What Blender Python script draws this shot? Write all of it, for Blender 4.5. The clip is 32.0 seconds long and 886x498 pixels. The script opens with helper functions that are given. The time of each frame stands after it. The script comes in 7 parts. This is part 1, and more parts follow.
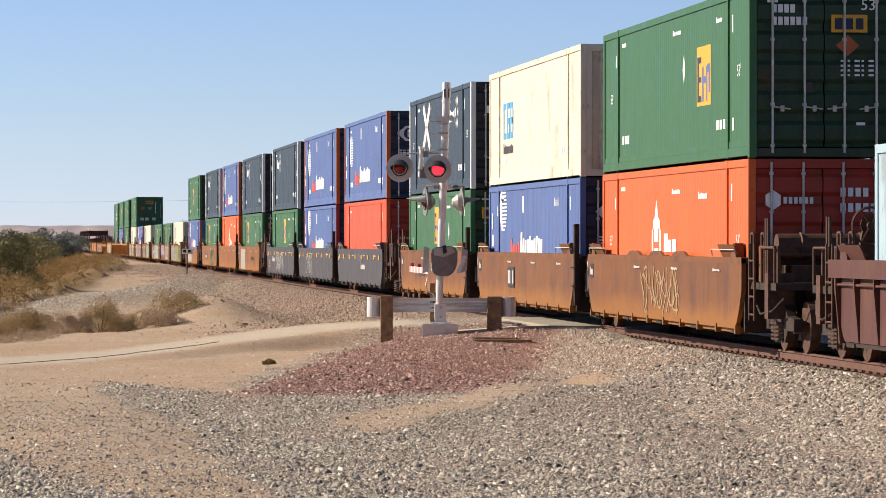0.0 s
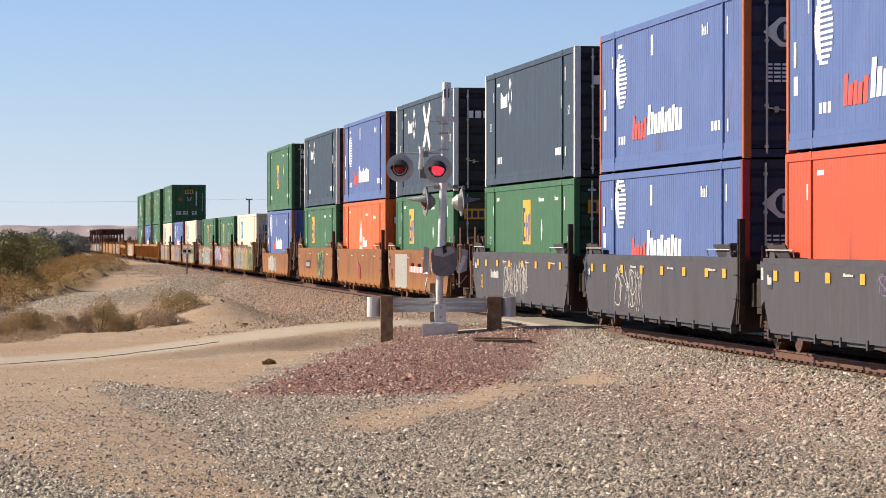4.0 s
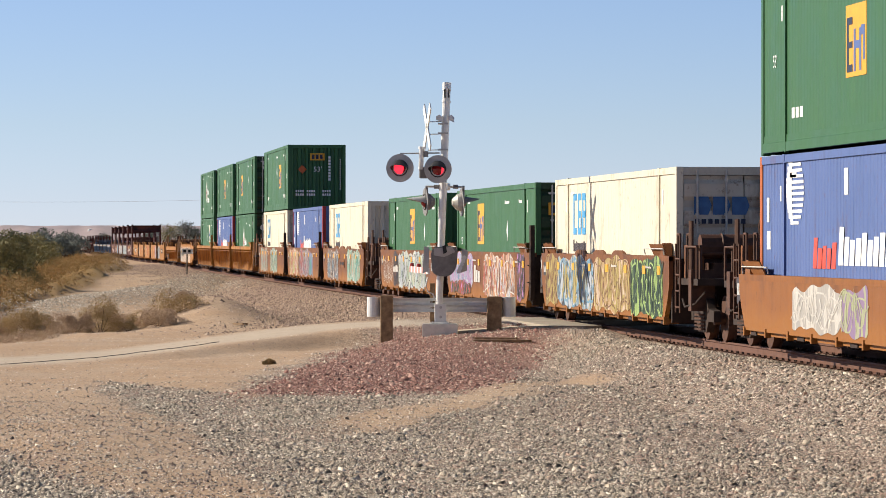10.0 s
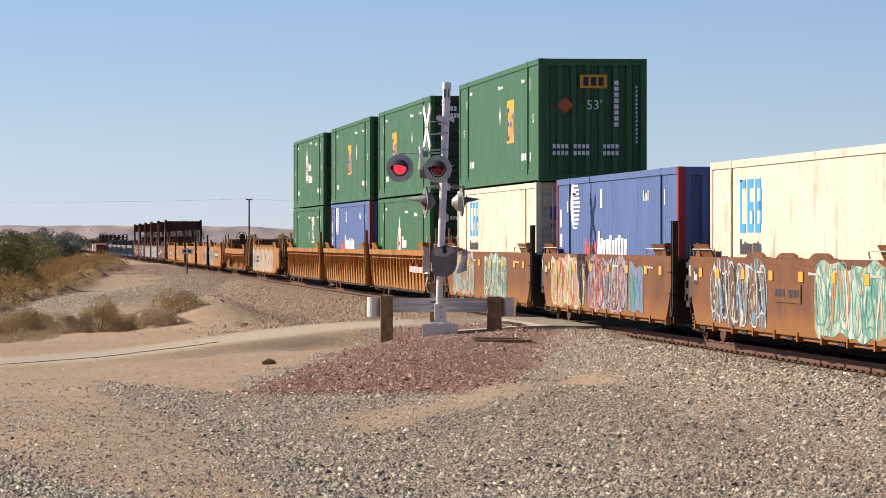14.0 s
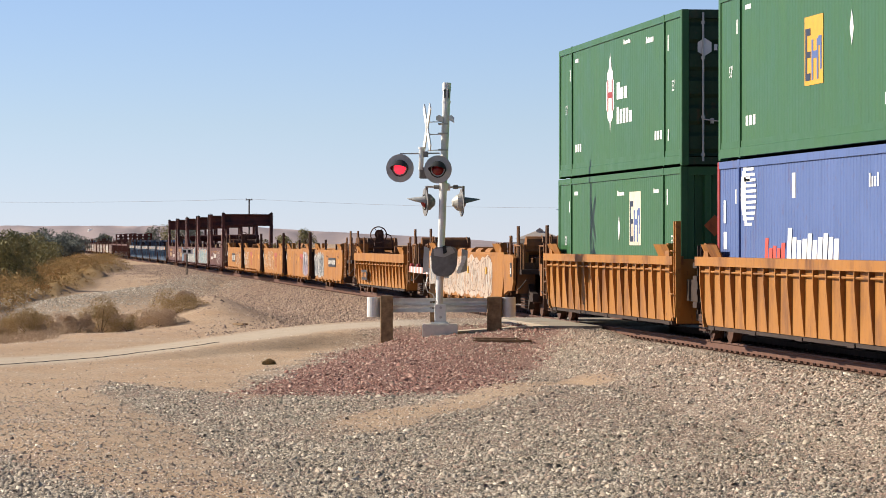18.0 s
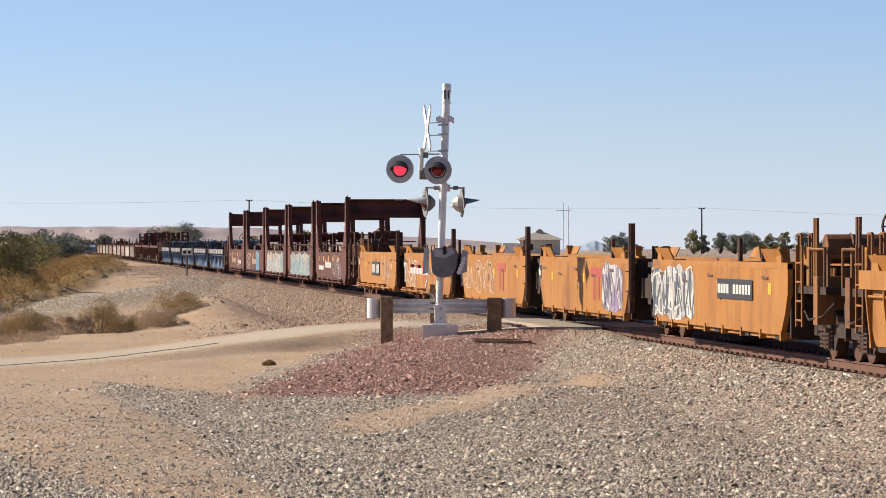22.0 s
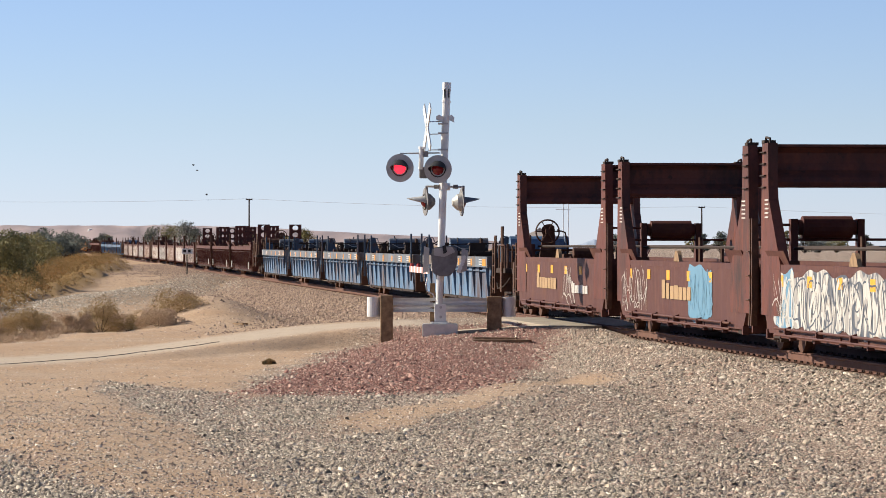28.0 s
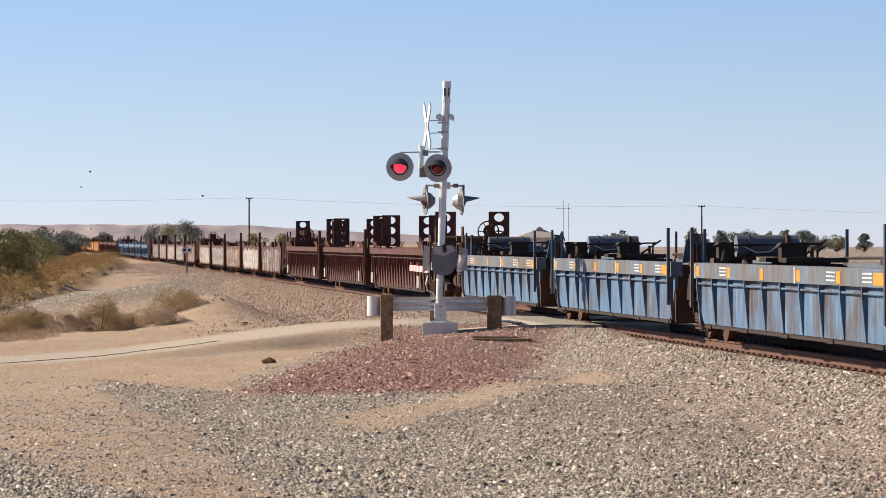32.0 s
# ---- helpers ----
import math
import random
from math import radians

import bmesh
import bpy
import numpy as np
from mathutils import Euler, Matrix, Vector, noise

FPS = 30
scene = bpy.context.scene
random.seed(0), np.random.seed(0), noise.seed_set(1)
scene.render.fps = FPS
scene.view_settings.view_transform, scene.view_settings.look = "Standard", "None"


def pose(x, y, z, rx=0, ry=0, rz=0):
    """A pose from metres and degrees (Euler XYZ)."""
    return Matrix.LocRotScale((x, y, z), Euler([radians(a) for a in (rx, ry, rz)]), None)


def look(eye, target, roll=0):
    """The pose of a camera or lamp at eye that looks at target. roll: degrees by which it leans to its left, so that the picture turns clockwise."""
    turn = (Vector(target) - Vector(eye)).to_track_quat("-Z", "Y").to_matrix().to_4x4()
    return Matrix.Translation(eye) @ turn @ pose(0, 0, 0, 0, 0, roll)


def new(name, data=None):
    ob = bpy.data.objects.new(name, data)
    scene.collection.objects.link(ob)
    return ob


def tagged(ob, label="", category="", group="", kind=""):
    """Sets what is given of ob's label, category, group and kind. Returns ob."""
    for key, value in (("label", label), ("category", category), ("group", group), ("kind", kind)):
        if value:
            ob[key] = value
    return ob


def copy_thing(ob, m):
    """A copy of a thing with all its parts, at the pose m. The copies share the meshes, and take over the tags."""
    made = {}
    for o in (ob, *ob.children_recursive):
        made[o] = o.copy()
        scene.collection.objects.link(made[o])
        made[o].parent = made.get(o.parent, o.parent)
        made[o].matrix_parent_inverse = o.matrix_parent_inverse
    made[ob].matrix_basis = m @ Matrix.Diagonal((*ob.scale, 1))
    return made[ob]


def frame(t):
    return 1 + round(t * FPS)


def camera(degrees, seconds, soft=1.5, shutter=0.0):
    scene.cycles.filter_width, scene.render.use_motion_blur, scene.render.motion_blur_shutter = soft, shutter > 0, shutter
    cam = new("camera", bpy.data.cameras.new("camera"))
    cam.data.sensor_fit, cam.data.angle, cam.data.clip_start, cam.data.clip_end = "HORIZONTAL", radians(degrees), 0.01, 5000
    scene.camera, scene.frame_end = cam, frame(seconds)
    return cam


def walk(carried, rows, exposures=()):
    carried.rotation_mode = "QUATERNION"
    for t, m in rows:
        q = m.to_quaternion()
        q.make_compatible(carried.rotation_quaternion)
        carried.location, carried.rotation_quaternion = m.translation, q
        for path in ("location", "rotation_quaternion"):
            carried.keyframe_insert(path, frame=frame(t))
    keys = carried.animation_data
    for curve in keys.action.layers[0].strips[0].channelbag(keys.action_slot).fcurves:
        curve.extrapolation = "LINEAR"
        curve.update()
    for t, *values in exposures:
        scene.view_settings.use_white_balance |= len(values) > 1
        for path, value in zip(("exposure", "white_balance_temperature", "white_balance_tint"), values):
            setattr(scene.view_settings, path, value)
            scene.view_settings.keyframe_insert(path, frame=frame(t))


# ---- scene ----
# A freight train of double-stack well cars passes a desert grade crossing; a fixed long-lens camera.
# World: y runs along the track away from the camera, x across it, z = 0 is the top of the rails.
HEIGHT = 1.824          # the camera over the rails
TRACK = 13.713          # the track's centre line
SPEED = 20.6            # of the train, towards the camera, m/s
START = 13.0            # the time at which train places are given
SIDE = 1.295            # half a container's width


def aim(down):
    """The camera's fixed pose, tilted down by so many degrees."""
    return pose(0, 0, HEIGHT, 90 - down, 0, -6.389)


cam = camera(13.01, 32.0, soft=0.78)
walk(cam, [(0, aim(0.115)), (17, aim(0.115)), (18.7, aim(0.106)), (20.6, aim(0.092)), (21.5, aim(0.094)),
           (22.5, aim(0.104)), (24.4, aim(0.115)), (28.5, aim(0.116)), (30, aim(0.122)), (31.5, aim(0.13)), (32, aim(0.131))],
     exposures=[(0, 0.68), (9, 0.67), (11, 0.6), (14.5, 0.59), (17, 0.61), (18.2, 0.72), (32, 0.73)])

# ---- world and sun ----
SUN_FROM = Vector((-3.02, 1.4, 3.33 * math.tan(radians(28)))).normalized()
sky_world = bpy.data.worlds.new("sky")
scene.world = sky_world
sky_world.use_nodes = True
wn = sky_world.node_tree
wn.nodes.clear()
sky_tex = wn.nodes.new("ShaderNodeTexSky")
sky_tex.sky_type = "NISHITA"
sky_tex.sun_disc = False
sky_tex.sun_elevation = math.asin(SUN_FROM.z)
sky_tex.sun_rotation = math.atan2(SUN_FROM.x, SUN_FROM.y)
sky_tex.altitude = 2500
sky_tex.air_density = 1.0
sky_tex.dust_density = 0.0
sky_tex.ozone_density = 2.0
wbg = wn.nodes.new("ShaderNodeBackground")
wbg.inputs["Strength"].default_value = 0.0613
wout = wn.nodes.new("ShaderNodeOutputWorld")
tint = wn.nodes.new("ShaderNodeMix")
tint.data_type, tint.blend_type = "RGBA", "MULTIPLY"
tint.inputs[0].default_value = 1.0
coord = wn.nodes.new("ShaderNodeTexCoord")
split = wn.nodes.new("ShaderNodeSeparateXYZ")
wn.links.new(coord.outputs["Generated"], split.inputs[0])
low = wn.nodes.new("ShaderNodeMapRange")
low.inputs[1].default_value, low.inputs[2].default_value = 0.0, 0.03
wn.links.new(split.outputs["Z"], low.inputs[0])
blue = wn.nodes.new("ShaderNodeMix")        # clear desert air stays blue down to the horizon
blue.data_type = "RGBA"
blue.inputs[6].default_value = (0.91, 0.97, 1.42, 1)
blue.inputs[7].default_value = (0.93, 0.965, 1.24, 1)
wn.links.new(low.outputs[0], blue.inputs[0])
high = wn.nodes.new("ShaderNodeMapRange")
high.inputs[1].default_value, high.inputs[2].default_value = 0.07, 0.4
wn.links.new(split.outputs["Z"], high.inputs[0])
aloft = wn.nodes.new("ShaderNodeMix")
aloft.data_type = "RGBA"
aloft.inputs[7].default_value = (1.0, 0.97, 1.06, 1)
wn.links.new(high.outputs[0], aloft.inputs[0])
wn.links.new(blue.outputs[2], aloft.inputs[6])
wn.links.new(aloft.outputs[2], tint.inputs[7])
wn.links.new(sky_tex.outputs["Color"], tint.inputs[6])
wn.links.new(tint.outputs[2], wbg.inputs["Color"])
wn.links.new(wbg.outputs["Background"], wout.inputs["Surface"])
sun = new("sun", bpy.data.lights.new("sun", "SUN"))
sun.data.energy = 5.0
sun.data.angle = radians(0.5)
sun.data.color = (1.0, 0.9, 0.75)
sun.matrix_world = look(SUN_FROM * 100, (0, 0, 0))


# ---- materials ----
ALBEDO = 0.885      # one scale for all base colours, with the exposure


def toned(colour):
    return [c * ALBEDO for c in colour]


def tree_of(name):
    m = bpy.data.materials.new(name)
    m.use_nodes = True
    nt = m.node_tree
    return m, nt, nt.nodes["Principled BSDF"]


def node(nt, kind, links=(), **values):
    n = nt.nodes.new(kind)
    for k, v in values.items():
        n.inputs[k.replace("_", " ")].default_value = v
    for a, b in links:
        nt.links.new(a, n.inputs[b])
    return n


def mixed(nt, fac, a, b, how="MIX"):
    n = nt.nodes.new("ShaderNodeMix")
    n.data_type = "RGBA"
    n.blend_type = how
    for value, socket in ((fac, n.inputs[0]), (a, n.inputs[6]), (b, n.inputs[7])):
        if isinstance(value, bpy.types.NodeSocket):
            nt.links.new(value, socket)
        elif isinstance(value, (int, float)):
            socket.default_value = value
        else:
            socket.default_value = (*value[:3], 1)
    return n.outputs[2]


def ramp(nt, value, lo, hi, a=0.0, b=1.0):
    n = nt.nodes.new("ShaderNodeMapRange")
    nt.links.new(value, n.inputs["Value"])
    n.inputs["From Min"].default_value, n.inputs["From Max"].default_value = lo, hi
    n.inputs["To Min"].default_value, n.inputs["To Max"].default_value = a, b
    return n.outputs["Result"]


def place(nt, scale=(1, 1, 1), jitter=True):
    """The thing's own coordinates, shifted by chance from thing to thing."""
    co = nt.nodes.new("ShaderNodeTexCoord").outputs["Object"]
    if jitter:
        rnd = nt.nodes.new("ShaderNodeObjectInfo").outputs["Random"]
        add = nt.nodes.new("ShaderNodeVectorMath")
        add.operation = "MULTIPLY_ADD"
        nt.links.new(rnd, add.inputs[0])
        add.inputs[1].default_value = (31, 47, 19)
        nt.links.new(co, add.inputs[2])
        co = add.outputs[0]
    mp = nt.nodes.new("ShaderNodeMapping")
    nt.links.new(co, mp.inputs["Vector"])
    mp.inputs["Scale"].default_value = scale
    return mp.outputs["Vector"]


def noise_of(nt, vec, scale, detail=4.0, rough=0.6):
    n = nt.nodes.new("ShaderNodeTexNoise")
    nt.links.new(vec, n.inputs["Vector"])
    n.inputs["Scale"].default_value, n.inputs["Detail"].default_value, n.inputs["Roughness"].default_value = scale, detail, rough
    return n.outputs["Fac"]


def bump(nt, shader, height, strength, distance):
    b = nt.nodes.new("ShaderNodeBump")
    b.inputs["Strength"].default_value, b.inputs["Distance"].default_value = strength, distance
    nt.links.new(height, b.inputs["Height"])
    nt.links.new(b.outputs["Normal"], shader.inputs["Normal"])


def paint(name, colour, fade=0.12, rust=0.0, rough=0.5, metal=0.0, streaks=0.3, rust_colour=(0.13, 0.05, 0.022), scuff=0.0, scuff_colour=(0.55, 0.56, 0.56), band=None):
    """Weathered paint on steel: faded patches, vertical dirt streaks, rust."""
    m, nt, sh = tree_of(name)
    colour, rust_colour = toned(colour), toned(rust_colour)
    soft = noise_of(nt, place(nt), 0.9, 5)
    down = noise_of(nt, place(nt, (1, 5, 0.25)), 1.6, 5, 0.7)
    fine = noise_of(nt, place(nt), 22, 4, 0.7)
    faded = [min(1, c * 1.2 + 0.012) for c in colour]
    dull = [c * 0.5 for c in colour]
    pale = [min(1, c * 1.45 + 0.012) for c in colour]
    c = mixed(nt, ramp(nt, soft, 0.35, 0.7, 0, fade * 4), colour, faded)
    c = mixed(nt, ramp(nt, down, 0.5, 0.75, 0, streaks), c, dull)
    thin = noise_of(nt, place(nt, (1, 14, 0.35)), 2.2, 4, 0.75)
    c = mixed(nt, ramp(nt, thin, 0.6, 0.78, 0, streaks * 0.6), c, pale)
    c = mixed(nt, ramp(nt, fine, 0.3, 0.8, 0, 0.07), c, [0.26, 0.2, 0.14])
    if rust:
        patches = noise_of(nt, place(nt, (1, 0.8, 0.45)), 1.1, 9, 0.66)
        c = mixed(nt, ramp(nt, patches, 0.6 - rust * 0.32, 0.74 - rust * 0.2, 0, 0.55 + 0.9 * rust), c, rust_colour)
        chips = noise_of(nt, place(nt, (1, 1, 0.7)), 7.0, 6, 0.75)
        c = mixed(nt, ramp(nt, chips, 0.57, 0.66, 0, 0.3 + rust), c, rust_colour)
    if scuff:
        worn = noise_of(nt, place(nt, (1, 3.2, 0.42)), 1.9, 7, 0.7)
        c = mixed(nt, ramp(nt, worn, 0.52, 0.64, 0, scuff), c, toned(scuff_colour))
    if band:        # mixed towards the band colour along the lower side, with an uneven edge
        level = nt.nodes.new("ShaderNodeSeparateXYZ")
        nt.links.new(nt.nodes.new("ShaderNodeTexCoord").outputs["Object"], level.inputs[0])
        edge = nt.nodes.new("ShaderNodeMath")
        edge.operation = "MULTIPLY_ADD"
        nt.links.new(noise_of(nt, place(nt, (1, 0.5, 1)), 1.3, 6, 0.7), edge.inputs[0])
        edge.inputs[1].default_value = 0.7
        nt.links.new(level.outputs["Z"], edge.inputs[2])
        c = mixed(nt, ramp(nt, edge.outputs[0], 1.15, 0.82, 0, 0.8), c, toned(band))
        c = mixed(nt, ramp(nt, fine, 0.35, 0.75, 0, 0.25), c, rust_colour)
    nt.links.new(c, sh.inputs["Base Color"])
    nt.links.new(ramp(nt, soft, 0.3, 0.7, rough - 0.08, rough + 0.12), sh.inputs["Roughness"])
    sh.inputs["Metallic"].default_value = metal
    sh.inputs["Specular IOR Level"].default_value = 0.28
    bump(nt, sh, fine, 0.12, 0.01)
    return m


def plain(name, colour, rough=0.6, metal=0.0, vary=0.2, scale=6.0):
    m, nt, sh = tree_of(name)
    colour = toned(colour)
    f = noise_of(nt, place(nt), scale, 5)
    c = mixed(nt, ramp(nt, f, 0.3, 0.75), [x * (1 - vary) for x in colour], [min(1, x * (1 + vary)) for x in colour])
    nt.links.new(c, sh.inputs["Base Color"])
    sh.inputs["Roughness"].default_value, sh.inputs["Metallic"].default_value = rough, metal
    sh.inputs["Specular IOR Level"].default_value = 0.3
    bump(nt, sh, noise_of(nt, place(nt), scale * 6, 3), 0.15, 0.01)
    return m


def islands(name, colours, rough=0.85, fine=40.0, grime=0.2, patch=0.0):
    """Stones or leaves, each of its own colour out of a few."""
    m, nt, sh = tree_of(name)
    geo = nt.nodes.new("ShaderNodeNewGeometry")
    cr = nt.nodes.new("ShaderNodeValToRGB")
    fac = geo.outputs["Random Per Island"]
    if patch:       # neighbours resemble one another
        both = nt.nodes.new("ShaderNodeMix")
        both.inputs[0].default_value = 0.8
        nt.links.new(fac, both.inputs[2])
        nt.links.new(ramp(nt, noise_of(nt, geo.outputs["Position"], patch, 3), 0.35, 0.65), both.inputs[3])
        fac = both.outputs[0]
    nt.links.new(fac, cr.inputs["Fac"])
    for i, col in enumerate(colours):
        e = cr.color_ramp.elements[i] if i < 2 else cr.color_ramp.elements.new(1)
        e.position, e.color = i / (len(colours) - 1), (*toned(col), 1)
    c = mixed(nt, ramp(nt, noise_of(nt, place(nt, jitter=False), fine, 3), 0.3, 0.7, 0, grime), cr.outputs["Color"], [0.12, 0.1, 0.085])
    nt.links.new(c, sh.inputs["Base Color"])
    sh.inputs["Roughness"].default_value = rough
    return m


GREEN = paint("green_paint", (0.03, 0.122, 0.043), 0.06, 0.0, 0.45, streaks=0.5)
NAVY = paint("slate_blue_paint", (0.02, 0.043, 0.072), 0.08, 0.0, 0.5, streaks=0.5)
BLUE = paint("blue_paint", (0.08, 0.135, 0.33), 0.12, 0.03, 0.5, streaks=0.5)
ORANGE = paint("orange_paint", (0.68, 0.115, 0.02), 0.1, 0.02, 0.5, streaks=0.2)
CREAM = paint("cream_paint", (0.72, 0.66, 0.51), 0.05, 0.14, 0.5, streaks=0.5)
RED_ORANGE = paint("orange_red_paint", (0.6, 0.075, 0.022), 0.1, 0.04, 0.5, streaks=0.3)
# Green, red and cream doors: side paint darkened for the shaded end, plus grime.
DOOR_GREEN = paint("shaded_grimy_green_paint", (0.011, 0.042, 0.017), 0.08, 0.08, 0.5, streaks=0.5)
DOOR_RED = paint("shaded_grimy_red_paint", (0.33, 0.03, 0.015), 0.08, 0.12, 0.5, streaks=0.5)
DOOR_CREAM = paint("shaded_stained_cream_paint", (0.58, 0.53, 0.43), 0.08, 0.25, 0.55, streaks=0.6)
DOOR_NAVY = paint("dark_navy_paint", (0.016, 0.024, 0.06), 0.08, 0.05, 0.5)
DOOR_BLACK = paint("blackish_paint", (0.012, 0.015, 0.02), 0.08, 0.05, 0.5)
SKYBLUE = paint("light_blue_paint", (0.38, 0.5, 0.56), 0.06, 0.02, 0.5)
RED_POST = paint("red_paint", (0.34, 0.03, 0.03), 0.1, 0.05, 0.5)
ORANGE_POST = paint("rust_orange_paint", (0.45, 0.11, 0.03), 0.1, 0.1, 0.55)
WHITE = paint("white_paint", (0.75, 0.75, 0.72), 0.02, 0.0, 0.5, streaks=0.2)
BRIGHT = plain("white_lettering", (0.8, 0.8, 0.78), 0.5, 0, 0.08)
YELLOW = plain("yellow_lettering", (0.72, 0.36, 0.03), 0.5, 0, 0.1)
CYAN = plain("light_blue_lettering", (0.07, 0.33, 0.62), 0.5, 0, 0.1)
END_BLUE = plain("faded_navy_lettering", (0.06, 0.15, 0.32), 0.5, 0, 0.2)
INK = plain("dark_lettering", (0.02, 0.03, 0.06), 0.5, 0, 0.1)
CORAL = plain("red_lettering", (0.62, 0.08, 0.05), 0.5, 0, 0.1)
STEEL = plain("galvanised_steel", (0.78, 0.77, 0.74), 0.42, 0.25, 0.12)
BROWN = paint("rusty_brown_paint", (0.175, 0.057, 0.01), 0.1, 0.4, 0.62, streaks=0.4, rust_colour=(0.105, 0.038, 0.018), scuff=0.25, scuff_colour=(0.36, 0.15, 0.04), band=(0.3, 0.115, 0.016))
RUST_ORANGE = paint("orange_brown_paint", (0.25, 0.086, 0.013), 0.1, 0.34, 0.62, streaks=0.4, rust_colour=(0.12, 0.044, 0.018), band=(0.31, 0.118, 0.017))
SLATE = paint("dark_grey_paint", (0.05, 0.046, 0.056), 0.1, 0.2, 0.6, streaks=0.4, rust_colour=(0.05, 0.032, 0.026), scuff=0.14, scuff_colour=(0.16, 0.15, 0.15))
DEEP_GOLD = paint("dirty_ochre_paint", (0.37, 0.15, 0.022), 0.08, 0.36, 0.6, streaks=0.5, rust_colour=(0.14, 0.052, 0.018))
GOLD = paint("yellow_ochre_paint", (0.355, 0.14, 0.018), 0.08, 0.34, 0.6, streaks=0.45, rust_colour=(0.2, 0.075, 0.02), scuff=0.12, scuff_colour=(0.55, 0.4, 0.22))
MAROON = paint("maroon_paint", (0.078, 0.02, 0.014), 0.1, 0.25, 0.62, streaks=0.5, scuff=0.14, scuff_colour=(0.26, 0.12, 0.08))
PORTAL = paint("dark_maroon_paint", (0.108, 0.026, 0.016), 0.1, 0.4, 0.62, streaks=0.6, rust_colour=(0.03, 0.016, 0.013), scuff=0.5, scuff_colour=(0.2, 0.05, 0.022))
DULL_BLUE = paint("faded_blue_paint", (0.075, 0.155, 0.265), 0.12, 0.44, 0.65, streaks=0.7, rust_colour=(0.08, 0.042, 0.03), scuff=0.4, scuff_colour=(0.3, 0.34, 0.38))
RUSTY = paint("bare_rusty_steel", (0.095, 0.04, 0.022), 0.12, 0.5, 0.8, streaks=0.5, rust_colour=(0.045, 0.022, 0.015))
UNDER = plain("grimy_steel", (0.04, 0.023, 0.016), 0.8, 0.0, 0.4)
WHEEL = plain("rusty_wheel_steel", (0.095, 0.042, 0.024), 0.7, 0.1, 0.4)
RAIL_SIDE = plain("rusty_rail_steel", (0.135, 0.062, 0.04), 0.75, 0.0, 0.25)
RAIL_TOP = plain("worn_rail_steel", (0.5, 0.48, 0.46), 0.3, 0.9, 0.1)
TIMBER = plain("weathered_timber", (0.28, 0.18, 0.1), 0.85, 0, 0.4, 9)
TIE_WOOD = plain("tie_timber", (0.09, 0.06, 0.045), 0.9, 0, 0.4, 9)
ROAD = plain("packed_road_dirt", (0.55, 0.46, 0.35), 0.95, 0, 0.2, 3)
PANEL = plain("worn_crossing_concrete", (0.36, 0.31, 0.24), 0.9, 0, 0.25, 3)
CONCRETE = plain("pale_concrete", (0.8, 0.76, 0.67), 0.9, 0, 0.15, 5)
BLACK = plain("black_paint", (0.025, 0.026, 0.028), 0.55, 0, 0.2)


# ---- mesh helpers ----
def box(bm, x0, x1, y0, y1, z0, z1):
    v = [bm.verts.new((x, y, z)) for z in (z0, z1) for y in (y0, y1) for x in (x0, x1)]
    for f in ((0, 2, 3, 1), (4, 5, 7, 6), (0, 1, 5, 4), (2, 6, 7, 3), (0, 4, 6, 2), (1, 3, 7, 5)):
        bm.faces.new([v[i] for i in f])
    return v


def prism(bm, outline, axis, a, b):
    """An outline of (p, q) pairs swept along an axis from a to b: for x they are y, z; for y x, z; for z x, y."""
    def at(p, q, r):
        return (r, p, q) if axis == "x" else (p, r, q) if axis == "y" else (p, q, r)
    lo = [bm.verts.new(at(p, q, a)) for p, q in outline]
    hi = [bm.verts.new(at(p, q, b)) for p, q in outline]
    n = len(outline)
    bm.faces.new(lo)
    bm.faces.new(hi[::-1])
    for i in range(n):
        bm.faces.new((lo[i], hi[i], hi[(i + 1) % n], lo[(i + 1) % n]))


def rod(bm, a, b, r, n=8, r2=None):
    a, b = Vector(a), Vector(b)
    q = (b - a).to_track_quat("Z", "Y")
    rings = []
    for p, rr in ((a, r), (b, r if r2 is None else r2)):
        rings.append([bm.verts.new(p + q @ Vector((rr * math.cos(2 * math.pi * i / n), rr * math.sin(2 * math.pi * i / n), 0))) for i in range(n)])
    for i in range(n):
        bm.faces.new((rings[0][i], rings[0][(i + 1) % n], rings[1][(i + 1) % n], rings[1][i]))
    bm.faces.new(rings[0][::-1])
    bm.faces.new(rings[1])


def hoop(bm, centre, radius, r, n=20, axis="y"):
    """A thin ring, as of a hand wheel."""
    c = Vector(centre)
    rings = []
    for i in range(n):
        a = 2 * math.pi * i / n
        out = Vector((math.cos(a), 0, math.sin(a))) if axis == "y" else Vector((0, math.cos(a), math.sin(a)))
        side = Vector((0, 1, 0)) if axis == "y" else Vector((1, 0, 0))
        rings.append([bm.verts.new(c + out * (radius + r * math.cos(b)) + side * r * math.sin(b)) for b in (0, 1.57, 3.14, 4.71)])
    for i in range(n):
        for k in range(4):
            bm.faces.new((rings[i][k], rings[(i + 1) % n][k], rings[(i + 1) % n][(k + 1) % 4], rings[i][(k + 1) % 4]))


def tube(bm, pts, r, n=6):
    """One bent round bar through the points."""
    pts = [Vector(q) for q in pts]
    rings = []
    for i, q in enumerate(pts):
        d = (pts[min(i + 1, len(pts) - 1)] - pts[max(i - 1, 0)]).to_track_quat("Z", "Y")
        rings.append([bm.verts.new(q + d @ Vector((r * math.cos(2 * math.pi * k / n), r * math.sin(2 * math.pi * k / n), 0))) for k in range(n)])
    for a, b in zip(rings, rings[1:]):
        for k in range(n):
            bm.faces.new((a[k], a[(k + 1) % n], b[(k + 1) % n], b[k]))
    bm.faces.new(rings[0][::-1])
    bm.faces.new(rings[-1])


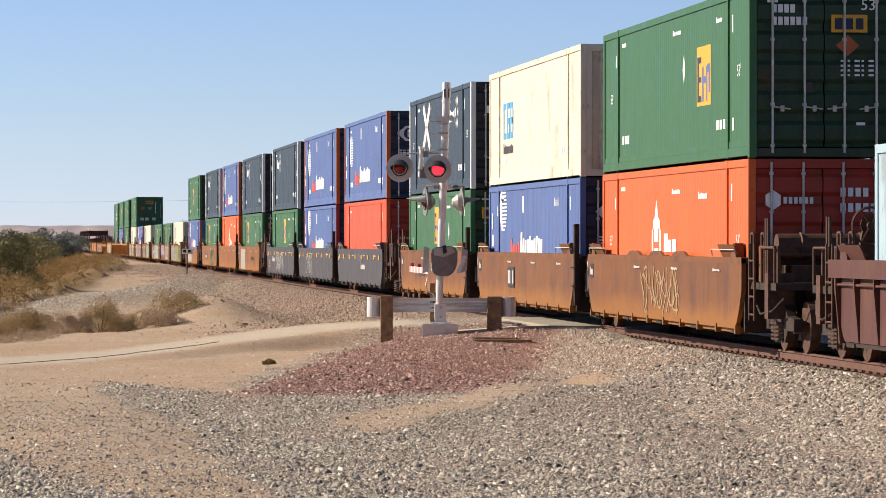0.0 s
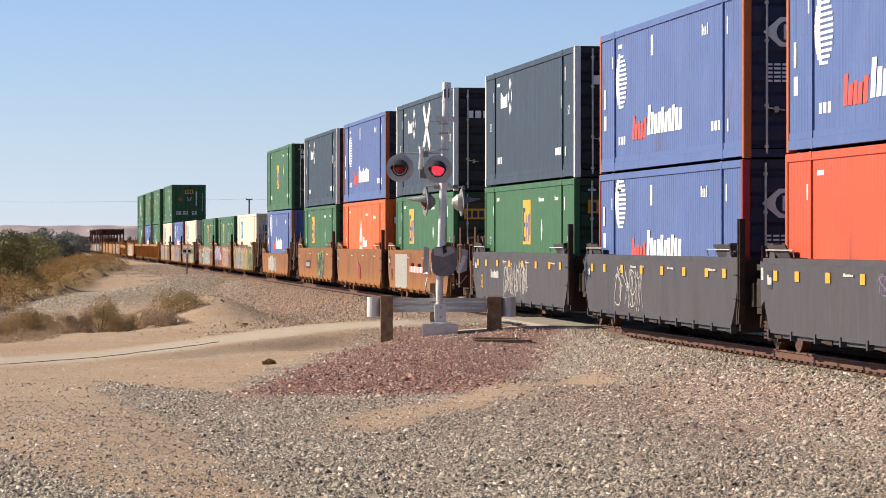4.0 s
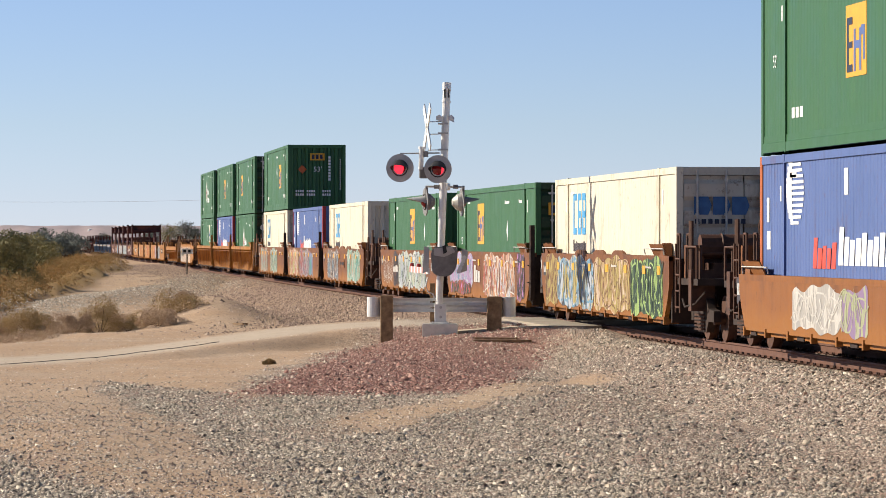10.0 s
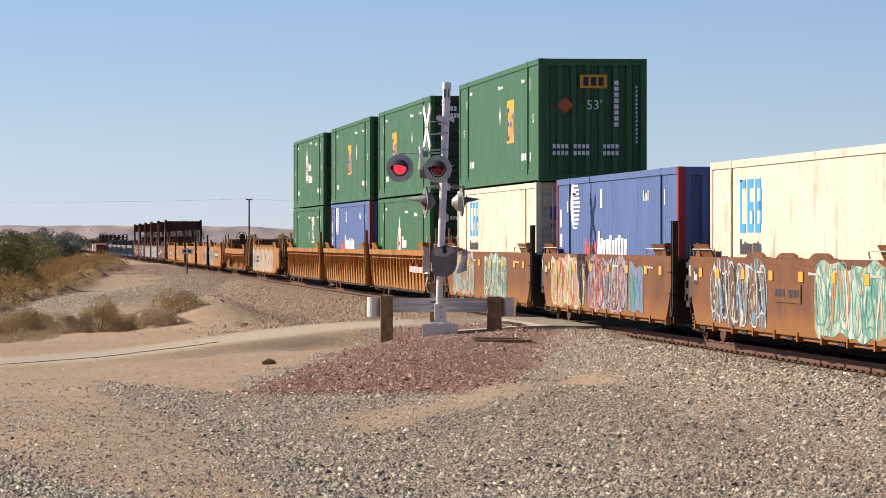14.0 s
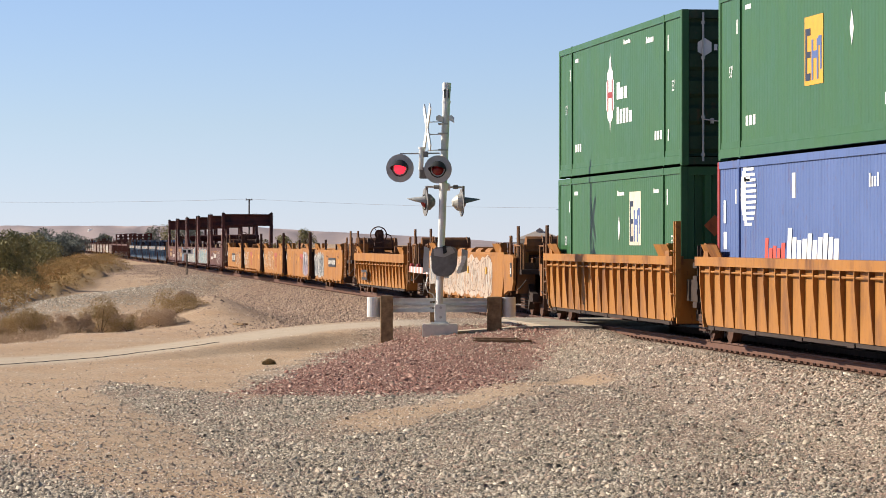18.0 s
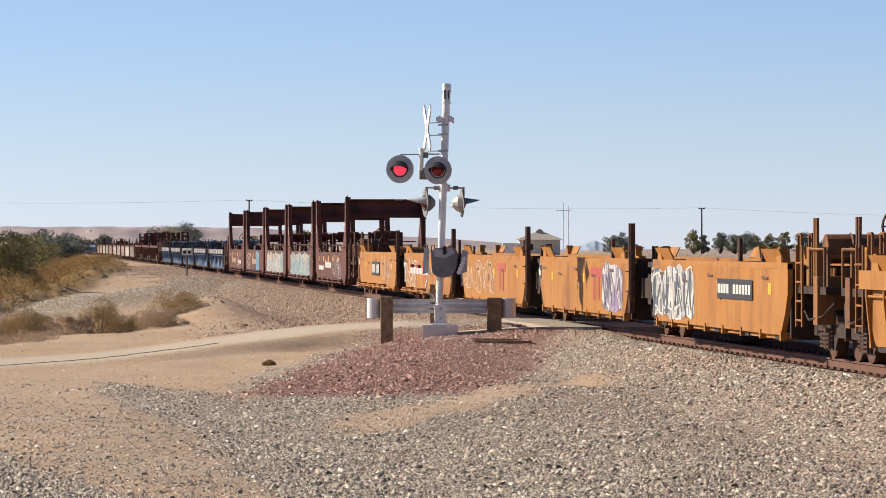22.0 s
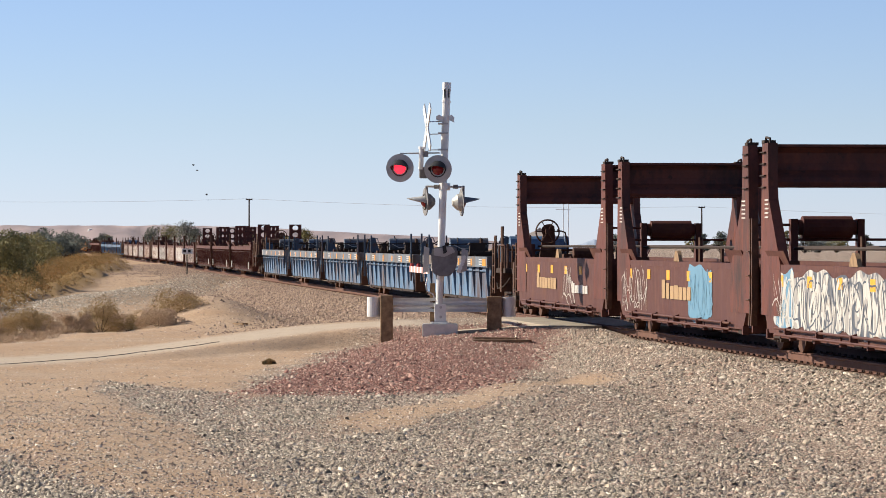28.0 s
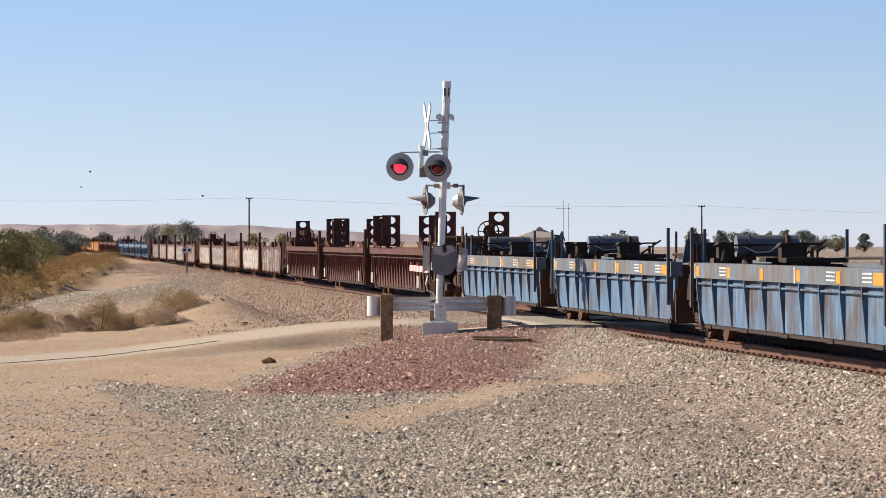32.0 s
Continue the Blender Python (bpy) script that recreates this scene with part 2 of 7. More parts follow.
def part(name, bm, material, parent=None, label="", at=None):
    me = bpy.data.meshes.new(name)
    bmesh.ops.recalc_face_normals(bm, faces=bm.faces)
    bm.to_mesh(me)
    bm.free()
    me.materials.append(material)
    ob = new(name, me)
    if parent:
        ob.parent = parent
    if at:
        ob.matrix_basis = at
    if label:
        ob["label"] = label
    return ob


def share(name, ob, parent, at=None):
    """Another object on the mesh of ob."""
    o = new(name, ob.data)
    o.parent = parent
    if at:
        o.matrix_basis = at
    return o


def thing(name, label, category, group="", at=None):
    e = new(name)
    e.empty_display_size = 0.2
    if at:
        e.matrix_basis = at
    return tagged(e, label, category, group)


def letters(name, words, size, material, parent, at, label=""):
    cu = bpy.data.curves.new(name, "FONT")
    cu.body, cu.size, cu.extrude = words, size, 0.002
    cu.resolution_u = 2
    tmp = new(name + "_curve", cu)
    me = bpy.data.meshes.new_from_object(tmp.evaluated_get(bpy.context.evaluated_depsgraph_get()))
    bpy.data.objects.remove(tmp)
    me.materials.clear()
    me.materials.append(material)
    ob = new(name, me)
    ob.parent, ob.matrix_basis = parent, at
    if label:
        ob["label"] = label
    return ob


# ---- the ground: one sheet to the horizon, with ballast, the road and mounds ----
def smooth(a, b, x):
    t = np.clip((x - a) / (b - a), 0, 1)
    return t * t * (3 - 2 * t)


def road_centre(x):
    """The dirt road's centre line: y for an x; it bends down to the left of the crossing."""
    return 88.3 + 1.2 * smooth(13.7, 8.5, x) - 16.5 * smooth(8.2, -3.5, x)


def waves(x, y):
    return (np.sin(x * 0.9 + 1.3 * np.sin(y * 0.31)) * np.sin(y * 0.43 + 0.7 * np.sin(x * 0.37)) * 0.6
            + np.sin(x * 2.3 + y * 0.9) * np.sin(y * 1.7 - x * 0.6) * 0.25)


def scrub_edge(y):
    return np.where(y < 265, -0.6 + (y - 120) * 0.063, 8.6 + (y - 265) * 0.006)


def zone_scrub(x, y):
    w = waves(x * 0.9, y * 0.5)
    return smooth(0.5, -0.7, x - scrub_edge(y) + 0.5 * w) * smooth(116, 124, y + 3 * w) * smooth(460, 400, y)


def ground_height(x, y):
    a = np.abs(x - TRACK)
    base = -0.55 + 0.05 * waves(x, y)
    base = base - 0.5 * smooth(3.5, -3, x) * smooth(90, 100, y) * smooth(128, 118, y)        # the wash beside the road
    base = base + 0.75 * np.exp(-((x - 6.0) / 1.5) ** 2 - ((y - 117) / 7) ** 2)            # sandy berm
    base = base + 0.35 * np.exp(-((x - 4.6 - 0.13 * (y - 160)) / 1.6) ** 2) * smooth(126, 150, y) * smooth(230, 200, y)
    base = base - 0.25 * np.exp(-((x - 2.9) / 1.3) ** 2 - ((y - 112) / 6) ** 2)
    base = base + 0.24 * np.exp(-((x - 7.6 - 0.16 * (y - 73)) / 2.2) ** 2 - ((y - 73) / 9) ** 2)             # heap of red gravel
    base = base + 0.16 * np.exp(-((x - 8.2) / 1.6) ** 2 - ((y - 58) / 3.5) ** 2)           # sandy hump before it
    base = base + 0.2 * np.exp(-((x - 0.4) / 2.2) ** 2 - ((y - 42) / 9) ** 2)
    base = base + 0.3 * np.exp(-((x - 9.7) / 2.0) ** 2 - ((y - 83) / 4.5) ** 2)
    base = base + 0.3 * smooth(3.9, 2.2, a) * smooth(77, 82, y) * smooth(101, 95, y)      # built up to the crossing
    base = base + 0.5 * smooth(6.5, 3.0, np.abs(x - 6.6 - 0.03 * (y - 200))) * smooth(180, 215, y) * smooth(420, 330, y)       # crest of the bank
    lumps = np.abs(np.sin(x * 2.1 + 1.7 * np.sin(y * 0.23)) * np.sin(y * 0.52 + 1.1 * np.sin(x * 0.8)))
    base = base + zone_scrub(x, y) ** 3 * (0.12 + 0.4 * lumps)
    far = smooth(700, 2500, np.hypot(x, y))
    base = base * (1 - far) - (1.2 + 5.5 * smooth(0.095, 0.135, x / np.maximum(y, 1.0))) * far
    bed = np.where(a < 1.85, -0.187 + 0.027 * smooth(1.1, 1.5, a), -0.16 - (a - 1.85) * 0.15)
    bed = bed + 0.12 * smooth(78, 83, y) * smooth(99, 94, y) * (a > 0.84)
    z = np.maximum(base, np.where(a < 6, bed, -9))
    off = np.abs(y - road_centre(x))
    level = -0.035 - 0.5 * smooth(3.2, 13, a)
    blend = smooth(5.2, 3.6, off) * smooth(26, 15, a)
    z = z * (1 - blend) + level * blend
    z = np.where((a < 1.75) & (blend > 0.02), np.minimum(z, -0.2), z)
    return z


def axis_steps(lo, hi, step, far_lo, far_hi, grow=1.17):
    mid = list(np.arange(lo, hi + 1e-6, step))
    up, d = [], step
    while (up[-1] if up else mid[-1]) < far_hi:
        d *= grow
        up.append((up[-1] if up else mid[-1]) + d)
    down, d = [], step
    while (down[-1] if down else mid[0]) > far_lo:
        d *= grow
        down.append((down[-1] if down else mid[0]) - d)
    return np.array(down[::-1] + mid + up)


gx = axis_steps(-10, 22, 0.33, -3800, 3800)
gy = axis_steps(24, 132, 0.33, -900, 4700, 1.06)
GX, GY = np.meshgrid(gx, gy)
GZ = ground_height(GX, GY)
me = bpy.data.meshes.new("ground")
nx, ny = len(gx), len(gy)
idx = np.arange(nx * ny).reshape(ny, nx)
quads = np.stack([idx[:-1, :-1], idx[:-1, 1:], idx[1:, 1:], idx[1:, :-1]], -1).reshape(-1, 4)
me.from_pydata(np.stack([GX, GY, GZ], -1).reshape(-1, 3).tolist(), [], quads.tolist())
me.polygons.foreach_set("use_smooth", np.ones(len(me.polygons), bool))


def zone_sand(x, y):
    w = waves(x * 1.3, y * 0.8)
    v = waves(x * 3.1 + 4, y * 2.2)
    arc = np.abs(y - 50.8 - (x - 4.6) * 2.6 + 1.2 * w + 0.6 * v)
    s = smooth(2.6, 1.4, arc) * smooth(3.6, 4.6, x + 0.3 * v) * smooth(10.6, 9.4, x + 0.4 * w)
    s = np.maximum(s, smooth(0.3, 0.7, np.exp(-((x - 6.0) / 2.6) ** 2 - ((y - 116) / 9) ** 2)))
    s = np.maximum(s, smooth(4.2, 2.2, np.abs(y - road_centre(x) + 0.8 * w)) * smooth(9.5, 7.5, x))
    head = np.interp(x, [-2, 1.6, 3.07, 4.6, 6], [66, 65.8, 60.2, 51.5, 50])          # far edge of the grey gravel
    s = np.maximum(s, smooth(1.0, -0.6, x - 3.4 - 0.16 * (y - 60) + 0.9 * w + 0.4 * v) * smooth(-1.0, 1.6, y - head + 1.2 * w + 0.6 * v))
    rim = np.interp(y, [30, 36.6, 43, 49.8, 60.2, 68], [2.75, 2.48, 2.23, 2.09, 1.5, 1.4])    # near edge of the grey gravel
    s = np.maximum(s, smooth(0.2, -0.2, x - rim + 0.18 * w + 0.14 * v) * smooth(0.1, 0.7, x + 0.3 * w + 0.225 * (y - 37.5)))
    s = np.maximum(s, smooth(7.5, 5.5, x + 0.5 * w) * smooth(90, 97, y))
    return np.maximum(s, smooth(130, 200, y) * smooth(8.5, 7, x))


def zone_red(x, y):
    w = waves(x * 1.1 + 3, y * 0.7)
    v = waves(x * 2.7 + 1, y * 1.9)
    mid_x = 5.6 + (y - 60) * 0.18
    return smooth(2.5, 1.7, np.abs(x - mid_x) + 0.35 * w + 0.25 * v) * smooth(57.5, 61, y + 1.5 * w) * smooth(87, 84.5, y)


def zone_road(x, y):
    return 0.8 * smooth(4.2, 1.6, np.abs(y - road_centre(x) + 0.9 * waves(x * 1.9, y))) * smooth(10.5, 9.0, x)


for key, fn in (("sand", zone_sand), ("red", zone_red), ("road", zone_road), ("scrub", zone_scrub)):
    at = me.attributes.new(key, "FLOAT", "POINT")
    at.data.foreach_set("value", fn(GX, GY).reshape(-1).astype(np.float32))
m, nt, sh = tree_of("desert_ground")
pos = nt.nodes.new("ShaderNodeNewGeometry").outputs["Position"]
sand_in = nt.nodes.new("ShaderNodeAttribute")
sand_in.attribute_name = "sand"
red_in = nt.nodes.new("ShaderNodeAttribute")
red_in.attribute_name = "red"
big = noise_of(nt, pos, 0.35, 6, 0.65)
mid = noise_of(nt, pos, 3.0, 5, 0.7)
tiny = noise_of(nt, pos, 28, 3, 0.7)
vor = nt.nodes.new("ShaderNodeTexVoronoi")
vor.inputs["Scale"].default_value = 38
nt.links.new(pos, vor.inputs["Vector"])
stony = mixed(nt, ramp(nt, vor.outputs["Distance"], 0.1, 0.6), (0.54, 0.415, 0.305), (0.18, 0.13, 0.095))
grit = nt.nodes.new("ShaderNodeSeparateColor")
nt.links.new(vor.outputs["Color"], grit.inputs["Color"])
stony = mixed(nt, ramp(nt, grit.outputs["Red"], 0.55, 0.95), stony, (0.84, 0.71, 0.56))
stony = mixed(nt, ramp(nt, grit.outputs["Green"], 0.6, 0.95), stony, (0.055, 0.045, 0.038))
stony = mixed(nt, ramp(nt, grit.outputs["Blue"], 0.6, 0.95, 0, 0.8), stony, (0.42, 0.27, 0.21))
red_c = mixed(nt, ramp(nt, grit.outputs["Red"], 0.2, 0.95), (0.15, 0.07, 0.055), (0.42, 0.25, 0.2))
sand_c = mixed(nt, ramp(nt, mid, 0.3, 0.75), (0.46, 0.3, 0.18), (0.6, 0.42, 0.27))
sand_c = mixed(nt, ramp(nt, tiny, 0.42, 0.7, 0, 0.6), sand_c, (0.27, 0.18, 0.11))
sand_c = mixed(nt, ramp(nt, big, 0.4, 0.7, 0, 0.5), sand_c, (0.54, 0.43, 0.32))
c = mixed(nt, red_in.outputs["Fac"], stony, red_c)
sand_c = mixed(nt, ramp(nt, grit.outputs["Green"], 0.7, 0.95, 0, 0.6), sand_c, (0.2, 0.15, 0.11))
c = mixed(nt, sand_in.outputs["Fac"], c, sand_c)
road_in = nt.nodes.new("ShaderNodeAttribute")
road_in.attribute_name = "road"
road_c = mixed(nt, ramp(nt, mid, 0.3, 0.75), (0.49, 0.405, 0.31), (0.6, 0.51, 0.4))
c = mixed(nt, road_in.outputs["Fac"], c, road_c)
scrub_in = nt.nodes.new("ShaderNodeAttribute")
scrub_in.attribute_name = "scrub"
c = mixed(nt, scrub_in.outputs["Fac"], c, mixed(nt, ramp(nt, mid, 0.35, 0.65), (0.26, 0.155, 0.055), (0.38, 0.24, 0.09)))
c = mixed(nt, 1.0, c, toned((1, 1, 1)), "MULTIPLY")
nt.links.new(c, sh.inputs["Base Color"])
sh.inputs["Roughness"].default_value = 0.95
sh.inputs["Specular IOR Level"].default_value = 0.2
soil = nt.nodes.new("ShaderNodeMath")
soil.operation = "MAXIMUM"
nt.links.new(sand_in.outputs["Fac"], soil.inputs[0])
nt.links.new(road_in.outputs["Fac"], soil.inputs[1])
bump(nt, sh, mixed(nt, ramp(nt, soil.outputs[0], 0.2, 0.9), mixed(nt, 0.5, vor.outputs["Distance"], tiny), mixed(nt, 0.7, tiny, mid)), 0.7, 0.04)
me.materials.append(m)
ground = tagged(new("ground", me), "sandy desert ground with gravel and ballast", "ground", kind="structure")

# ---- the train's pieces ----
def corrugated(bm, x, y0, y1, z0, z1, out, pitch, depth, across=False, x_far=None):
    """A wall of shallow upright ribs. along y at x, or along x at y (across: then x is the y and y0, y1 the x range)."""
    n = max(2, round((y1 - y0) / pitch))
    p = (y1 - y0) / n
    line = []
    for i in range(n):
        a = y0 + i * p
        line += [(a, 0), (a + 0.34 * p, 0), (a + 0.46 * p, 1), (a + 0.88 * p, 1)]
    line.append((y1, 0))
    cols = []
    for q, k in line:
        d = x - out * depth * k
        cols.append([bm.verts.new((q, d, z) if across else (d, q, z)) for z in (z0, z1)])
    for a, b in zip(cols, cols[1:]):
        bm.faces.new((a[0], b[0], b[1], a[1]))


L53, HC = 16.15, 2.9


def side_marks(bm, x, blocks):
    for y0, y1, z0, z1 in blocks:
        box(bm, x - 0.003, x, y0, y1, z0, z1)


def jagged(bm, x, y0, y1, z0, z1, n, seed, slant=0.0):
    """A word as a row of plain bars of uneven width and height; it runs from y1 down to y0."""
    r = random.Random(seed)
    w = (y1 - y0) / n
    for i in range(n):
        a = y1 - i * w
        t = z1 if i == 0 else z0 + (z1 - z0) * r.choice((0.66, 0.7, 0.68, 0.74, 0.84))
        lean = slant * (t - z0)
        b = a - w * r.uniform(0.76, 0.9)
        prism(bm, [(a, z0), (b, z0), (b - lean, t), (a - lean, t)], "x", x - 0.003, x)


DULL_STEEL = plain("weathered_galvanised_steel", (0.55, 0.53, 0.48), 0.5, 0.2, 0.25)


def container(body, brand, end, post, label, group, shift=0.0, level=0):
    """A 53-foot container, base centre at its origin, its camera-side wall at -x, its front end at -y."""
    c = thing("shipping_container", label, "shipping container", group)
    X, Y = SIDE, L53 / 2
    for s in (-1, 1):
        bm = bmesh.new()
        corrugated(bm, s * (X - 0.025), -Y + 0.16, Y - 0.16, 0.3, HC - 0.12, s, 0.23, 0.009 if body is BLUE else 0.006 if body is NAVY else 0.0035)
        part("side_wall", bm, body, c)
        bm = bmesh.new()
        box(bm, min(s * X, s * (X - 0.07)), max(s * X, s * (X - 0.07)), -Y + 0.16, Y - 0.16, HC - 0.13, HC - 0.005)
        part("top_rail", bm, body, c)
        bm = bmesh.new()
        prism(bm, [(s * X, 0.04), (s * X, 0.19), (s * (X - 0.015), 0.2), (s * (X - 0.015), 0.31), (s * (X - 0.1), 0.31), (s * (X - 0.1), 0.04)],
              "y", -Y + 0.16, Y - 0.16)
        part("bottom_rail", bm, body, c)
        for y in (-Y + 1.98, Y - 1.98):
            bm = bmesh.new()
            box(bm, min(s * X, s * (X - 0.06)) - 0.004, max(s * X, s * (X - 0.06)) + 0.004, y - 0.045, y + 0.045, 0.02, HC + 0.004)
            box(bm, min(s * X, s * (X - 0.16)) - 0.006, max(s * X, s * (X - 0.16)) + 0.006, y - 0.09, y + 0.09, HC - 0.1, HC + 0.006)
            part("lifting_post", bm, body, c)
        for y in (-1, 1):
            bm = bmesh.new()
            box(bm, min(s * X, s * (X - 0.14)), max(s * X, s * (X - 0.14)), min(y * Y, y * (Y - 0.16)), max(y * Y, y * (Y - 0.16)), 0.0, HC)
            bmesh.ops.bevel(bm, geom=bm.edges[:], offset=0.012, segments=1, affect="EDGES")
            part("corner_post", bm, post, c)
    bm = bmesh.new()
    box(bm, -X + 0.07, X - 0.07, -Y + 0.05, Y - 0.05, HC - 0.05, HC - 0.02)
    part("roof", bm, body, c)
    bm = bmesh.new()
    box(bm, -X + 0.1, X - 0.1, -Y + 0.1, Y - 0.1, 0.06, 0.16)
    part("floor", bm, UNDER, c)
    # Door ends get the darker paints; their shade is partly put into the colour.
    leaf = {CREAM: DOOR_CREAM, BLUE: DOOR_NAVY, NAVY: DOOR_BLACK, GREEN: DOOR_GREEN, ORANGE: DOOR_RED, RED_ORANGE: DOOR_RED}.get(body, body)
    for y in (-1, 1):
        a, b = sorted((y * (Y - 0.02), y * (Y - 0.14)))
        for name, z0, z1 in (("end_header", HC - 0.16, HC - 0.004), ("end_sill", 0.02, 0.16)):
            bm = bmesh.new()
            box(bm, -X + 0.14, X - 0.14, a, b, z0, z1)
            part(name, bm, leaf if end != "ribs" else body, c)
    bm = bmesh.new()
    corrugated(bm, Y - 0.05, -X + 0.14, X - 0.14, 0.16, HC - 0.16, 1, 0.27, 0.04, across=True)
    part("rear_wall", bm, body, c)
    if end == "ribs":
        bm = bmesh.new()
        corrugated(bm, -Y + 0.04, -X + 0.14, X - 0.14, 0.16, HC - 0.16, -1, 0.31, 0.09, across=True)
        part("front_wall", bm, body, c)
    else:
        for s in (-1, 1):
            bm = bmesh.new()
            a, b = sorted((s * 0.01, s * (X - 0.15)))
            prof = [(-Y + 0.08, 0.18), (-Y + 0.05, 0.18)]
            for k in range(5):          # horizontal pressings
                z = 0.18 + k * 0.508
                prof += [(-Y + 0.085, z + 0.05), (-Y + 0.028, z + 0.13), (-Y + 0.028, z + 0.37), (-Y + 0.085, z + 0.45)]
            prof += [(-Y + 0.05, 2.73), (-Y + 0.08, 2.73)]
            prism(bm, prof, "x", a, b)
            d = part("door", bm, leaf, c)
            for f in (0.3, 0.78):
                bm = bmesh.new()
                x = s * f * (X - 0.15)
                rod(bm, (x, -Y - 0.012, 0.08), (x, -Y - 0.012, HC - 0.06), 0.021, 8)
                for z in (0.2, 0.9, 2.0, HC - 0.25):
                    box(bm, x - 0.035, x + 0.035, -Y - 0.02, -Y + 0.03, z - 0.025, z + 0.025)
                rod(bm, (x, -Y - 0.035, 0.86), (x - s * 0.3, -Y - 0.035, 0.82), 0.014, 6)
                box(bm, x - s * 0.17 - 0.03, x - s * 0.17 + 0.03, -Y - 0.03, -Y + 0.03, 0.78, 0.88)
                part("locking_bar", bm, DULL_STEEL, d, "galvanised locking bar with handle")
    # markings on both long sides are the same; the camera's side is lettered
    x = -X + 0.023
    up = 0.4 if level == 0 else 0.0

    def moved(blocks, z=0.0):
        return [(a + shift, b + shift, c0 + z, c1 + z) for a, b, c0, c1 in blocks]

    def mark(name, material, fill):
        bm = bmesh.new()
        fill(bm)
        if name in ("logo_letters", "logo_word", "caption", "logo_tower") and brand != "panel":
            lift = {"blocks": (0.5, 0.0), "globe": (0.42, -0.05), "star": (0.4, 0.4), "tower": (-0.05, 0.15)}[brand][level]
            move = shift if brand in ("star", "tower") else 0.0
            for v in bm.verts:
                v.co += Vector((0, move, lift))
        if bm.verts:
            tagged(part(name, bm, material, c), kind="stuff" if name in ("side_stencil", "caption", "logo_letters", "logo_word", "logo_stroke", "end_marks", "end_stencil", "end_letters", "end_caption", "end_logo", "logo_tower") else "")
        else:
            bm.free()

    def common(bm):
        side_marks(bm, x, [(-Y + 1.55, -Y + 1.66, 2.2, 2.5), (-Y + 1.5, -Y + 1.64, 0.5, 0.72), (Y - 2.9, Y - 2.4, 2.52, 2.6),
                           (Y - 1.7, Y - 1.6, 2.15, 2.4)])
        for k in range(3):
            side_marks(bm, x, [(-Y + 2.3 + k * 0.32, -Y + 2.52 + k * 0.32, 0.55, 0.72), (Y - 3.3 + k * 0.32, Y - 3.08 + k * 0.32, 0.55, 0.72)])
    mark("side_stencil", BRIGHT, common)
    if brand in ("panel", "tower", "star"):
        for y in (-Y + 1.2, Y - 0.9):
            letters("size_mark", "53'", 0.29, BRIGHT, c, pose(x, y, 1.42, 90, 0, -90))
    if brand == "panel":
        def fit(blocks):
            return moved([(a * 0.85, b * 0.85, 2.1 - (2.1 - c0) * 0.74, 2.1 - (2.1 - c1) * 0.74) for a, b, c0, c1 in blocks], up)
        mark("logo_panel", CREAM if "cream" in label else YELLOW, lambda bm: side_marks(bm, x, fit([(-0.9, 0.75, 0.65, 2.1)])))
        mark("logo_letters", INK, lambda bm: side_marks(bm, x - 0.004, fit([(0.5, 0.66, 0.75, 1.85), (0.2, 0.5, 0.75, 0.9), (0.2, 0.5, 1.23, 1.36), (0.2, 0.5, 1.7, 1.85)])))
        mark("logo_stroke", BLUE, lambda bm: side_marks(bm, x - 0.004, fit([(-0.05, 0.1, 0.75, 1.6), (-0.35, -0.05, 1.2, 1.36), (-0.5, -0.35, 0.75, 1.6), (-0.78, -0.66, 0.95, 1.65), (-0.66, -0.5, 1.45, 1.65)])))
        mark("caption", BRIGHT, lambda bm: [jagged(bm, x, a, b, 2.44, 2.54, 6, 9) for a, b in ((-1.3, -0.4) if shift < -2 else (-3.1, -2.2), (-5.5, -4.9))])
        bm = bmesh.new()
        dy = shift + 2.0 if shift < -0.5 else -2.7
        prism(bm, [(dy, 1.5), (dy + 0.14, 1.77), (dy, 2.04), (dy - 0.14, 1.77)], "x", x - 0.003, x)
        part("diamond_sign", bm, BRIGHT, c)
    if brand == "blocks":
        def big_word(bm):
            for k in range(3):
                a = 5.35 - k * 0.66
                side_marks(bm, x, [(a - 0.17, a, 1.15, 2.05)])
                side_marks(bm, x, [(a - 0.5, a - 0.17, 1.9, 2.05), (a - 0.5, a - 0.17, 1.15, 1.3)])
                if k:
                    side_marks(bm, x, [(a - 0.5, a - 0.17, 1.52, 1.67), (a - 0.55, a - 0.42, 1.3, 1.9 if k == 2 else 1.52)])
        mark("logo_letters", CYAN, big_word)
        mark("caption", SLATE, lambda bm: jagged(bm, x, 3.45, 5.35, 0.78, 1.04, 10, 5))
        mark("end_logo", END_BLUE, lambda bm: [prism(bm, [(-0.95 + k * 0.36, 2.0), (-0.68 + k * 0.36, 2.0), (-0.62 + k * 0.36, 2.17), (-0.68 + k * 0.36, 2.34), (-0.95 + k * 0.36, 2.34)], "y", -Y + 0.012, -Y + 0.027) for k in range(3)] if end != "ribs" else None)
        mark("end_caption", INK, lambda bm: [box(bm, -0.93 + k * 0.125, -0.85 + k * 0.125, -Y + 0.012, -Y + 0.027, 1.83, 1.92) for k in range(8)] if end != "ribs" else None)
